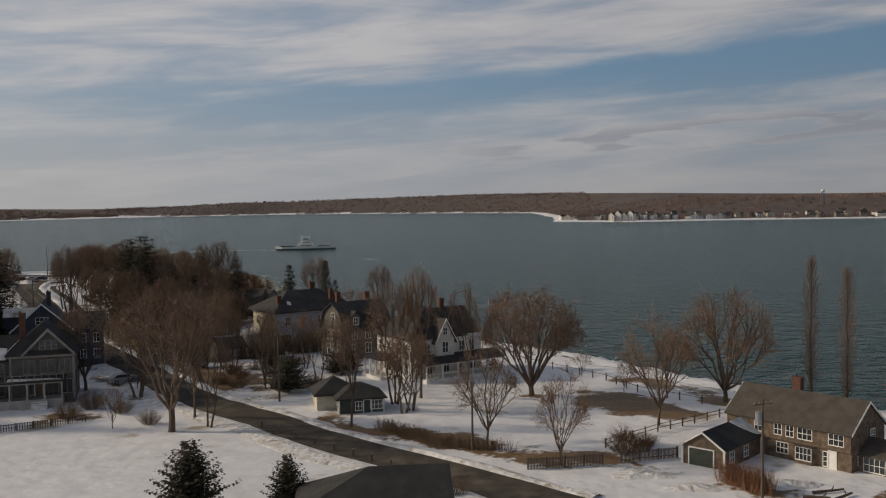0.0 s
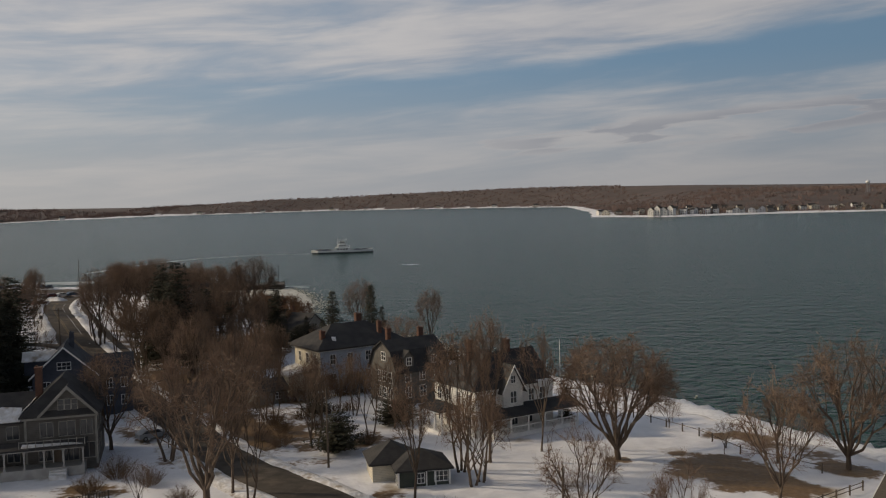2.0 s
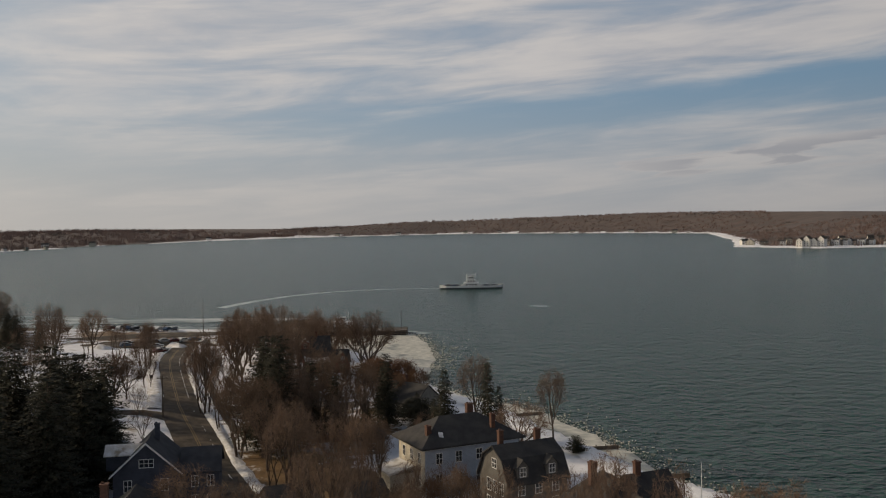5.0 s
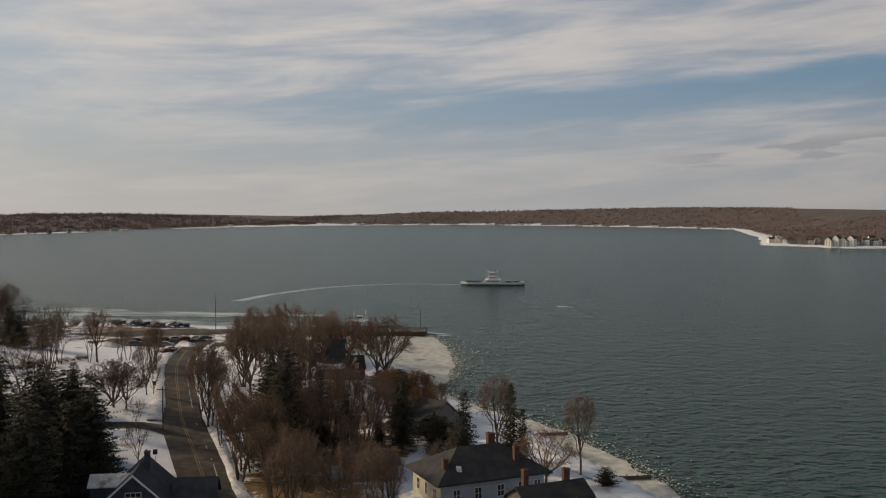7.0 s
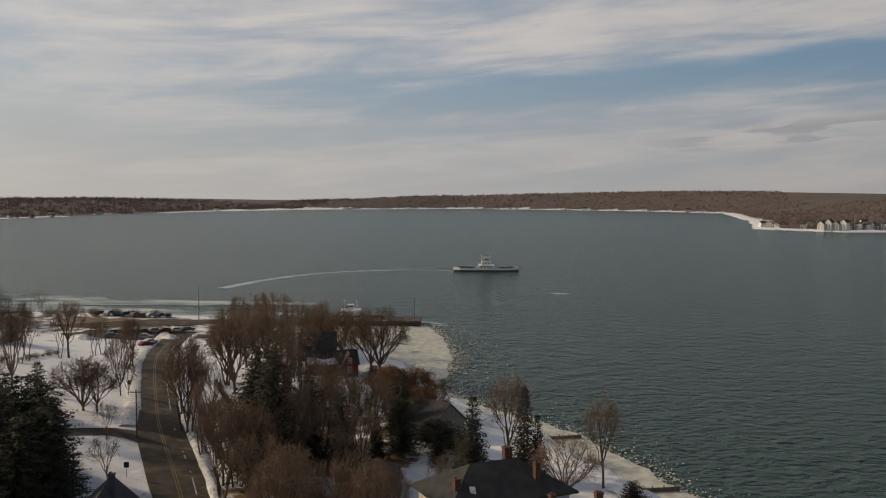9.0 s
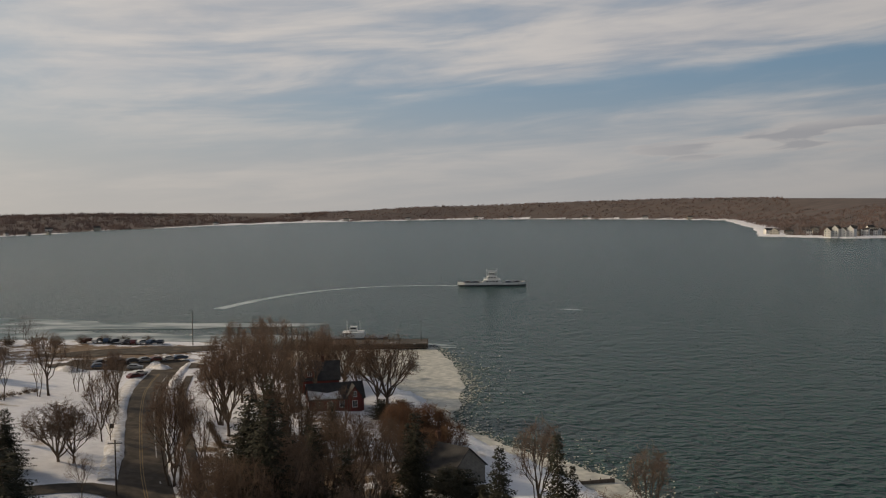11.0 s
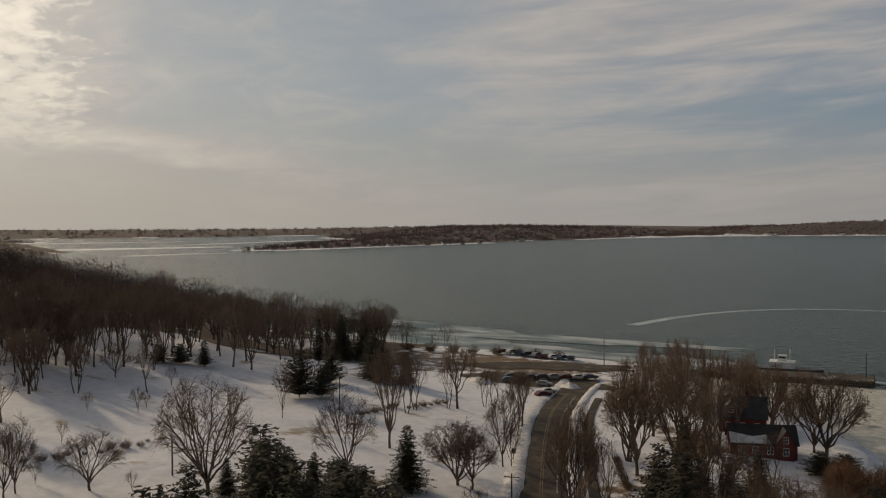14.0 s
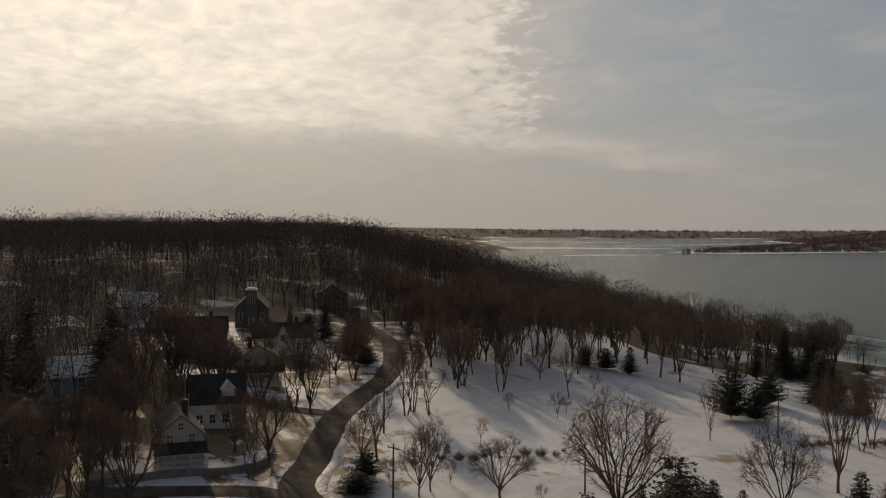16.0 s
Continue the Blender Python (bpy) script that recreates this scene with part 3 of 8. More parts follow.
def height(X, Y):
    X, Y = np.asarray(X, float), np.asarray(Y, float)
    d, p = inland(X, Y, COAST), plateau(X, Y)
    own = np.where(d > 0, p * np.sin(np.clip(d / (8 + 2.2 * (p - 3)), 0, 1) * np.pi / 2), np.maximum(-4, 0.25 * d))
    swell = np.sin(X / 5.1 + 1.9 * np.sin(Y / 11.0)) * np.sin(Y / 6.3 + 1.3 * np.sin(X / 14.0)) + 0.6 * np.sin(X / 2.9 - Y / 4.1)
    own = own + np.where(d > 0, 0.16 * swell * ease((d - 6) / 20) * ease((-60 - X) / 40), 0)
    for ring, top in ((BAY, 45.0), (WEST, 30.0)):
        e = inland(X, Y, ring)
        roll_ = 0.75 + 0.25 * np.sin(X / 410.0 + 1.3) * np.cos(Y / 530.0)
        own = np.maximum(own, np.where(e > 0, 1.5 * ease(e / 12) + (top * roll_ + 22 * ease((X + 1300) / 600) * ease((Y - 2300) / 700)) * ease((e - 40) / 380), -4))
    return own


def ground_at(x, y):
    return float(height(np.array([x]), np.array([y]))[0])


def lines(*spans):
    out = []
    for a, b, step in spans:
        out += list(np.arange(a, b, step))
    return np.array(out + [spans[-1][1]])


def build_ground():
    xs = lines((-4700, -2600, 150), (-2600, -1000, 60), (-1000, -420, 14), (-420, 110, 3.5), (110, 320, 12), (320, 1000, 60), (1000, 4700, 180))
    ys = lines((-900, -80, 60), (-80, 60, 12), (60, 420, 3.5), (420, 700, 14), (700, 1300, 40), (1300, 1700, 20), (1700, 4700, 75))
    X, Y = np.meshgrid(xs, ys)
    Z = height(X, Y)
    nx = len(xs)
    verts = np.stack([X, Y, Z], -1).reshape(-1, 3)
    i = (np.arange(len(ys) - 1)[:, None] * nx + np.arange(nx - 1)[None]).ravel()
    me = bpy.data.meshes.new("ground")
    me.from_pydata(verts.tolist(), [], np.stack([i, i + 1, i + nx + 1, i + nx], 1).tolist())
    me.materials.append(PATCHY)
    me.materials.append(LITTER)
    me.materials.append(SAND)
    me.materials.append(HAZED_GROUND)
    cx, cy = verts[i, 0] + 1.7, verts[i, 1] + 1.7
    d, z = inland(cx, cy, COAST), verts[i, 2]
    kinds = np.zeros(len(i), int)
    hill = (d > 0) & ((cx < -275) | ((cx < -150) & (cy < 118)) | ((cx < -205) & (cy < 150)) | ((cx < -225) & (cy > 285)))
    kinds[hill] = 1
    kinds[(d <= np.where(cx > -120, -3.0, 0.0)) & (d > -60)] = 2
    kinds[(d > 0) & (d < 13) & (cx < -140)] = 2
    kinds[(d > 0) & (cx < -158) & (cy < np.interp(cx, [-260, -200, -158], [168, 150, 132])) & (np.sin(cx * 0.23) + np.sin(cy * 0.31 + 1) > -0.4)] = 1
    # an open snowy slope behind the north beach
    open_ = 45 + 70 * ease((cx + 1330) / 60) * ease((-960 - cx) / 120) * ease((cy - 2350) / 120)
    far = (inland(cx, cy, BAY) > open_) | (inland(cx, cy, WEST) > 45)
    kinds[far] = 3
    me.polygons.foreach_set("material_index", kinds)
    me.shade_smooth()
    return tagged(new("ground", me), "snow-covered ground with brown grass and leaf litter", "ground", kind="structure")


ground = build_ground()
sea = Shape()
ring = [(4850 * math.cos(a * math.pi / 36), 4850 * math.sin(a * math.pi / 36), 0.0) for a in range(72)]
sea.add(ring, [tuple(range(72))])
tagged(sea.put("water", WATER), "dark green-grey rippled bay water", "water", kind="structure")


# ---- roads ----
def resample(points, step):
    pts, out = [Vector((*p, 0)) for p in points], []
    for k in range(len(pts) - 1):
        p0, p1, p2, p3 = pts[max(k - 1, 0)], pts[k], pts[k + 1], pts[min(k + 2, len(pts) - 1)]
        n = max(2, int((p2 - p1).length / step))
        for j in range(n):
            t = j / n
            out.append(0.5 * ((2 * p1) + (p2 - p0) * t + (2 * p0 - 5 * p1 + 4 * p2 - p3) * t * t + (3 * p1 - p0 - 3 * p2 + p3) * t ** 3))
    return out + [pts[-1]]


def sideways(line):
    res = []
    for k, p in enumerate(line):
        d = (line[min(k + 1, len(line) - 1)] - line[max(k - 1, 0)]).normalized()
        res.append(Vector((d.y, -d.x, 0)))  # to the right
    return res


def ribbon(line, offsets, lift, jitter=0.0, seed=1):
    """A strip that follows the ground. offsets: (sideways metres, height above the ground)."""
    rng = random.Random(seed)
    side = sideways(line)
    v, f, n = [], [], len(offsets)
    for p, s in zip(line, side):
        for o, hgt in offsets:
            q = p + s * (o(p) if callable(o) else o)
            wob = rng.uniform(-jitter, jitter)
            v.append((q.x + wob, q.y + wob, ground_at(q.x, q.y) + lift + hgt * (1 + rng.uniform(-1, 1) * (0.6 if jitter else 0))))
    for k in range(len(line) - 1):
        f += [(k * n + j, k * n + j + 1, (k + 1) * n + j + 1, (k + 1) * n + j) for j in range(n - 1)]
    return v, f


MAIN = resample([(30, 66), (14, 80), (4, 90.5), (-3, 97.5), (-10, 104), (-16.5, 111), (-23, 119), (-31, 127.5), (-40, 139), (-50, 155), (-61, 171), (-73, 188), (-82, 202),
                 (-95.5, 223), (-108, 245), (-120.5, 268), (-131.5, 290), (-140.5, 311), (-146, 326), (-150, 339)], 3.0)
SIDE = resample([(-87, 212), (-97, 215.5), (-104.5, 213.5), (-113, 202), (-124, 181), (-138, 161), (-152.5, 153.8), (-164.4, 159.6), (-182, 169), (-194.5, 177.5), (-211, 191), (-226, 200), (-247, 208.5), (-260, 210.5), (-275, 211.4), (-291, 211)], 3.0)


def half(p):
    return 3.2 + 1.2 * float(ease((p.y - 165) / 40))


def west(p):
    """The western edge of the road, which narrows past the side road."""
    return -half(p) + 1.5 * float(ease((p.y - 214) / 26))


def strip(name, line, offsets, lift, mat, label, jitter=0.0, seed=1):
    v, f = ribbon(line, offsets, lift, jitter, seed)
    f = [q[::-1] for q in f]
    return tagged(mesh_object(name, v, f, mat, smooth=True), label, name.split("_")[0], kind="structure")


strip("road", MAIN, [(west, 0), (0, 0.05), (half, 0)], 0.13, ASPHALT, "salt-stained grey asphalt road between snowy verges")
strip("road_lower", resample([(120, -24), (84, 12), (52, 46), (30, 66)], 4.0), [(-3.2, 0), (0, 0.05), (3.2, 0)], 0.128, ASPHALT, "salt-stained asphalt lane past the brown house")
strip("road_side", SIDE, [(-2.5, 0), (0, 0.05), (2.5, 0)], 0.125, ASPHALT, "wet brown asphalt side road up the hill")
strip("road_lane", resample([(-188, 172.4), (-192.5, 166), (-197, 161.5), (-203, 158), (-209, 150)], 2.0), [(-2.0, 0), (0, 0.04), (2.0, 0)], 0.118, ASPHALT, "dark wet lane between the houses on the hill")
strip("road_lane", resample([(-150, 153.5), (-155, 148.5), (-157.5, 141), (-158, 130), (-156, 116)], 2.0), [(-2.0, 0), (0, 0.04), (2.0, 0)], 0.112, ASPHALT, "dark wet lane along the garden wall")
walkway = [p for p in MAIN if 205 < p.y < 318]
strip("pavement_walk", walkway, [(lambda p: half(p) + 3.3, 0), (lambda p: half(p) + 5.2, 0)], 0.14, ASPHALT, "cleared asphalt footpath beside the road")
north = [p for p in MAIN if 176 < p.y < 322]
strip("trim_lane_line", north, [(lambda p: half(p) - 1.9, 0), (lambda p: half(p) - 1.68, 0)], 0.155, PAINT_WHITE, "worn white lane line on the road")
for o in (-0.25, 0.15):
    strip("trim_centre_line", north, [(o, 0), (o + 0.14, 0)], 0.185, PAINT_YELLOW, "worn double yellow centre line")
# ploughed snow along the kerbs
strip("trim_snow_bank", [p for p in MAIN[8:] if p.y < 172], [(lambda p: half(p) - 0.1, 0), (lambda p: half(p) + 0.5, 0.22), (lambda p: half(p) + 1.2, 0.16), (lambda p: half(p) + 2.0, -0.15)], 0.1, BANK, "low dirty snow along the lane", 0.25, 2)
strip("trim_snow_bank", [p for p in MAIN if p.y > 168], [(lambda p: half(p) - 0.1, 0), (lambda p: half(p) + 0.4, 0.26), (lambda p: half(p) + 1.0, 0.34), (lambda p: half(p) + 1.6, 0.2), (lambda p: half(p) + 2.3, -0.15)], 0.1, BANK, "ploughed snow bank along the road", 0.2, 3)
lower = [p for p in MAIN[6:] if p.y < 196]
upper = [p for p in MAIN if p.y > 222]
for k, some in enumerate((lower, upper)):
    tall_ = (0.2, 0.36)[k]
    strip("trim_snow_bank", some, [(lambda p: west(p) + 0.1, 0), (lambda p: west(p) - 0.8, tall_), (lambda p: west(p) - 2.2, tall_ * 0.75), (lambda p: west(p) - 3.4, -0.15)], 0.1, BANK, "ploughed snow bank along the road", 0.2, 5 + k)
for sgn in (-1, 1):
    strip("trim_snow_bank", [p for p in SIDE[10:] if p.x > (-222 if sgn > 0 else -150) or p.y > 215], [(sgn * 2.4, 0), (sgn * 2.9, 0.26), (sgn * 3.6, 0.18), (sgn * 4.1, -0.15)][::sgn], 0.1, BANK, "low ploughed snow bank along the side road", 0.2, 9 + sgn)


def blot(name, centre, rx, ry, turn, lift, mat, label, seed, n=40, z=None):
    """A flat patch with an uneven edge."""
    rng = random.Random(seed)
    ph = [rng.uniform(0, 6.28) for _ in range(5)]
    v, f = [], []
    rings = (0.0, 0.35, 0.7, 1.0)
    for r in rings:
        for i in range(n):
            a = 2 * math.pi * i / n
            k = r * (1 + 0.13 * math.sin(2 * a + ph[0]) + 0.09 * math.sin(3 * a + ph[1]) + 0.07 * math.sin(7 * a + ph[2]) + 0.05 * math.sin(11 * a + ph[3]))
            x, y = rx * k * math.cos(a), ry * k * math.sin(a)
            c, s = math.cos(radians(turn)), math.sin(radians(turn))
            X, Y = centre[0] + c * x - s * y, centre[1] + s * x + c * y
            v.append((X, Y, (ground_at(X, Y) if z is None else z) + lift))
    for r in range(3):
        f += [(r * n + i, (r + 1) * n + i, (r + 1) * n + (i + 1) % n, r * n + (i + 1) % n) for i in range(n)]
    return tagged(mesh_object(name, v, f, mat, smooth=True), label, name.split("_")[0], kind="structure")


blot("pavement_ferry_lot", (-160, 333), 21, 11, 22, 0.15, ASPHALT, "ferry landing car park, ploughed asphalt", 12)
blot("pavement_shore_lot", (-170, 356), 26, 8, 30, 0.16, ASPHALT, "wet asphalt by the ferry landing shore", 14)

# ---- ice along the shore ----
ICE_OUT = [(-121, 406), (-97, 409), (-85, 405), (-71, 373), (-62, 340), (-58.5, 313), (-57, 296), (-50, 284), (-38, 272), (-21, 255), (-9.5, 236), (1, 215), (8, 199.5), (15, 190.5), (20, 184.5), (26, 176.5)]


def shore_ice():
    outer = resample(ICE_OUT, 4.0)
    rng = random.Random(3)
    v, f = [], []
    ring_ = [Vector((*p, 0)) for p in COAST]
    for p in outer:
        best = None
        for a, b in zip(ring_[8:31], ring_[9:32]):
            t = max(0, min(1, (p - a).dot(b - a) / (b - a).length_squared))
            q = a + (b - a) * t
            if best is None or (q - p).length < (best - p).length:
                best = q
        inner = best + (best - p).normalized() * 3
        w = Vector((rng.uniform(-1, 1), rng.uniform(-1, 1), 0)) * 0.9
        for k in (0, 0.33, 0.66, 1):
            q = inner.lerp(p + w, k)
            v.append((q.x, q.y, 0.42 - 0.30 * k + rng.uniform(-0.05, 0.05)))
    for k in range(len(outer) - 1):
        f += [(4 * k + j, 4 * k + j + 1, 4 * k + 5 + j, 4 * k + 4 + j)[::-1] for j in range(3)]
    return tagged(mesh_object("water_shore_ice", v, f, ICE, smooth=True), "grey-white slushy ice along the shore", "ice", kind="structure")


shore_ice()
# snow ridge thrown up at the water's edge
edge = resample(COAST[14:31], 1.3)
strip("ground_snow_ridge", edge, [(-3.4, -0.35), (-2.2, 0.25), (-1.2, 0.45), (-0.2, 0.9), (0.8, 0.7), (1.8, 1.0), (2.8, 0.6), (4.2, 0.5), (6.0, 0.3), (8.5, -0.2)], 0.25, SHORE_SNOW, "ridge of frozen snow along the waterline", 0.3, 21)
wake = resample([(-119, 659), (-142, 660), (-170, 650), (-192, 628), (-206, 598), (-214, 562), (-217, 520)], 6.0)
v_, f_ = [], []
for k_, (p_, s_) in enumerate(zip(wake, sideways(wake))):
    wdt = 1.6 + 1.8 * k_ / len(wake)
    v_ += [(p_.x - s_.x * wdt, p_.y - s_.y * wdt, 0.03), (p_.x + s_.x * wdt, p_.y + s_.y * wdt, 0.03)]
    if k_:
        f_.append((2 * k_ - 2, 2 * k_ - 1, 2 * k_ + 1, 2 * k_))
tagged(mesh_object("water_wake", v_, f_, FOAM), "pale curved wake behind the ferry", "wake", kind="structure")


# ---- trees ----
def branch(sh, p, d, length, r0, r1, n, bend, rng, steps=2):
    q = p
    for k in range(steps):
        d = (d + Vector((rng.uniform(-1, 1), rng.uniform(-1, 1), rng.uniform(-0.6, 1))) * bend).normalized()
        e = q + d * (length / steps)
        a, b = r0 + (r1 - r0) * k / steps, r0 + (r1 - r0) * (k + 1) / steps
        sh.tube(q, e, a, b, n, False)
        q = e
    return q, d


def bare_tree(seed, tall, stem, wide, limbs, sides=8, subs=6, twigs=9, stems=1, low=80, thin=0.026, girth=0.019, twig_len=1.0, lump=0.12):
    """Wood and twigs of a leafless tree: limbs rise from the trunk to a rounded crown that ends in fine twigs."""
    rng = random.Random(seed)
    wood, haze = Shape(), Shape()
    mid = stem + (tall - stem) * 0.42
    bumps = [(Vector((rng.gauss(0, 1), rng.gauss(0, 1), rng.gauss(0.2, 0.7))).normalized(), rng.uniform(-lump, lump)) for _ in range(9)]

    def rim(d, k=1.0):
        """A point on the crown's outline in direction d."""
        f = k * (1 + sum(a * max(0.0, d.dot(b)) ** 4 for b, a in bumps))
        return Vector((d.x * wide * f, d.y * wide * f, mid + d.z * ((tall - mid) if d.z > 0 else (mid - stem) * 0.8) * f))

    def near(d, spread):
        e = (d + Vector((rng.uniform(-1, 1), rng.uniform(-1, 1), rng.uniform(-1, 1))) * spread).normalized()
        return e if e.z > -0.35 else Vector((e.x, e.y, -0.35)).normalized()

    def rod(a, c, b, r0, r1, n, steps):
        """A bent bough from a over c to b; gives its points."""
        pts = [a * (1 - u) ** 2 + c * 2 * u * (1 - u) + b * u * u for u in (k / steps for k in range(steps + 1))]
        wob = (b - a).length * 0.04
        pts = [p + Vector((rng.uniform(-1, 1), rng.uniform(-1, 1), rng.uniform(-1, 1))) * (wob if 0 < k < steps else 0) for k, p in enumerate(pts)]
        for k in range(steps):
            wood.tube(pts[k], pts[k + 1], r0 + (r1 - r0) * k / steps, r0 + (r1 - r0) * (k + 1) / steps, n, False)
        return pts

    def at(pts, u):
        u = min(0.999, u) * (len(pts) - 1)
        return pts[int(u)].lerp(pts[int(u) + 1], u - int(u))

    for m in range(stems):
        foot = Vector((0, 0, -0.3)) if stems == 1 else Vector((0.45 * math.cos(m * 2.2), 0.45 * math.sin(m * 2.2), -0.3))
        top = Vector((rng.uniform(-0.1, 0.1) * stem, rng.uniform(-0.1, 0.1) * stem, stem)) if stems == 1 else Vector((foot.x * 3.2, foot.y * 3.2, stem * 1.6))
        r0 = tall * girth * (1 if stems == 1 else 0.72)
        knee = foot.lerp(top, 0.5) + Vector((rng.uniform(-1, 1), rng.uniform(-1, 1), 0)) * 0.12
        wood.tube(foot, foot.lerp(knee, 0.35), r0 * 1.5, r0, 7, False)
        wood.tube(foot.lerp(knee, 0.35), knee, r0, r0 * 0.9, 7, False)
        wood.tube(knee, top, r0 * 0.9, r0 * 0.8, 7, False)
        n = max(2, round(limbs / stems))
        for j in range(n):
            q = (j + 0.4) / n
            tilt = radians(8 + (low - 8) * math.sqrt(q)) * rng.uniform(0.9, 1.1)
            az = 2.4 * j + 2.1 * m + rng.uniform(-0.35, 0.35)
            d = Vector((math.sin(tilt) * math.cos(az), math.sin(tilt) * math.sin(az), math.cos(tilt)))
            start = foot.lerp(top, rng.uniform(0.72, 1.0) if j else 1.0)
            goal = rim(d, rng.uniform(0.84, 0.96))
            bow = start.lerp(goal, 0.5) + Vector((d.x, d.y, 0)) * wide * 0.10 * rng.uniform(-0.8, 0.8) + Vector((0, 0, 0.05 * tall * math.sin(tilt) * rng.uniform(-0.3, 1.3)))
            limb = rod(start, bow, goal, r0 * rng.uniform(0.42, 0.6), thin * 1.3, 5, 5)
            for k in range(sides):
                u = 0.34 + 0.64 * (k + rng.random()) / sides
                a = at(limb, u)
                e = near(d, 0.62 * (1.15 - 0.6 * u))
                b = a.lerp(rim(e, rng.uniform(0.76, 1.02)), rng.uniform(0.68, 1.0))
                c = a.lerp(b, 0.5) + Vector((rng.uniform(-0.4, 0.4), rng.uniform(-0.4, 0.4), rng.uniform(-0.5, 0.3))) * (b - a).length * 0.15
                bough = rod(a, c, b, max(thin * 1.2, r0 * 0.27 * (1.1 - 0.6 * u)), thin, 3, 2)
                for i in range(subs):
                    a2 = at(bough, 0.35 + 0.65 * (i + rng.random()) / subs)
                    way = (rim(near(e, 0.5), rng.uniform(0.86, 1.08)) - a2)
                    long_ = min(way.length, twig_len * rng.uniform(1.2, 2.4))
                    way = (way.normalized() + Vector((rng.uniform(-1, 1), rng.uniform(-1, 1), rng.uniform(-0.6, 1.0))) * 0.42).normalized()
                    b2 = a2 + way * long_
                    haze.spike(a2, b2, thin * 0.7)
                    for t in range(twigs):
                        p = a2.lerp(b2, rng.uniform(0.1, 1.0))
                        w = (way + Vector((rng.uniform(-1, 1), rng.uniform(-1, 1), rng.uniform(-0.7, 1.1))) * 0.75).normalized()
                        s = w.orthogonal().normalized()
                        s = (s * math.cos(t * 2.0) + w.cross(s) * math.sin(t * 2.0)) * thin * 0.55
                        haze.add([p - s, p + s, p + w * twig_len * rng.uniform(0.45, 1.1)], [(0, 1, 2)])
    return wood, haze


def poplar(seed, tall, wide):
    """A narrow tree: branches rise steeply along the whole trunk."""
    rng = random.Random(seed)
    wood, haze = Shape(), Shape()
    pts = [Vector((rng.uniform(-0.1, 0.1), rng.uniform(-0.1, 0.1), tall * k / 8 - (0.3 if k == 0 else 0))) for k in range(9)]
    for k in range(8):
        wood.tube(pts[k], pts[k + 1], 0.26 * (1 - k / 8.6), 0.26 * (1 - (k + 1) / 8.6), 6, False)
    for k in range(90):
        u = 0.08 + 0.86 * k / 89
        z = tall * u
        az = 2.4 * k + rng.uniform(-0.4, 0.4)
        r = wide * (0.55 + 0.45 * math.sin(math.pi * min(1, u * 1.1))) * rng.uniform(0.5, 1.0)
        a = Vector((0, 0, z))
        b = Vector((math.cos(az) * r, math.sin(az) * r, min(tall * 1.01, z + tall * rng.uniform(0.10, 0.17))))
        haze.tube(a, a.lerp(b, 0.5) + Vector((math.cos(az), math.sin(az), 0)) * r * 0.18, 0.035, 0.025, 3, False)
        haze.spike(a.lerp(b, 0.5) + Vector((math.cos(az), math.sin(az), 0)) * r * 0.18, b, 0.03)
        for t in range(34):
            p = a.lerp(b, rng.uniform(0.15, 1.0)) + Vector((rng.uniform(-0.3, 0.3), rng.uniform(-0.3, 0.3), 0))
            w = Vector((rng.uniform(-0.55, 0.55), rng.uniform(-0.55, 0.55), 1)).normalized()
            s = w.orthogonal().normalized()
            s = (s * math.cos(t * 2.0) + w.cross(s) * math.sin(t * 2.0)) * 0.011
            haze.add([p - s, p + s, p + w * rng.uniform(0.5, 1.2)], [(0, 1, 2)])
    return wood, haze


def conifer(seed, tall, wide, whorls, droop=0.25, open_=0.0, blunt=0.05):
    """Trunk and needle sprays of a spruce, cedar or pine."""
    rng = random.Random(seed)
    wood, green = Shape(), Shape()
    wood.tube((0, 0, -0.3), (0, 0, tall * 0.96), tall * 0.018, 0.03, 6, False)
    for k in range(whorls):
        u = (k + 0.5) / whorls
        z = tall * (0.06 + 0.93 * u)
        reach = wide * ((1 - u) ** 0.85 + blunt) * rng.uniform(0.75, 1.15)
        n = max(5, int(11 * (1 - u) + 5))
        for j in range(n):
            if rng.random() < open_:
                continue
            a = 2 * math.pi * (j + rng.random()) / n
            L = reach * rng.uniform(0.65, 1.12)
            out = Vector((math.cos(a), math.sin(a), 0))
            side_ = Vector((-out.y, out.x, 0))
            root, tip = Vector((0, 0, z)), Vector((0, 0, z - droop * L + rng.uniform(-0.2, 0.35))) + out * L
            if L > 0.8:
                wood.tube(root, root.lerp(tip, 0.7), 0.04, 0.02, 3, False)
            m = max(2, int(L / 0.34))
            for i in range(m):
                c = root.lerp(tip, (i + 0.9) / m)
                s = (0.20 + 0.17 * rng.random()) * (1.2 - 0.5 * i / m) * (0.65 + 0.4 * wide / 4)
                for w in (1, -1, 1, -1):
                    b = c + side_ * (w * s * rng.uniform(0.0, 0.9)) + Vector((0, 0, rng.uniform(-0.5, 0.4) * s))
                    e = b + side_ * (w * s * rng.uniform(0.5, 1.3)) + out * s * rng.uniform(-0.3, 0.8) + Vector((0, 0, rng.uniform(-0.6, 0.25) * s))
                    g = b + out * s * rng.uniform(0.5, 1.3) + Vector((0, 0, rng.uniform(-0.5, 0.4) * s))
                    green.add([b - out * s * 0.3 + Vector((0, 0, 0.15 * s)), e, g], [(0, 1, 2)])
    return wood, green


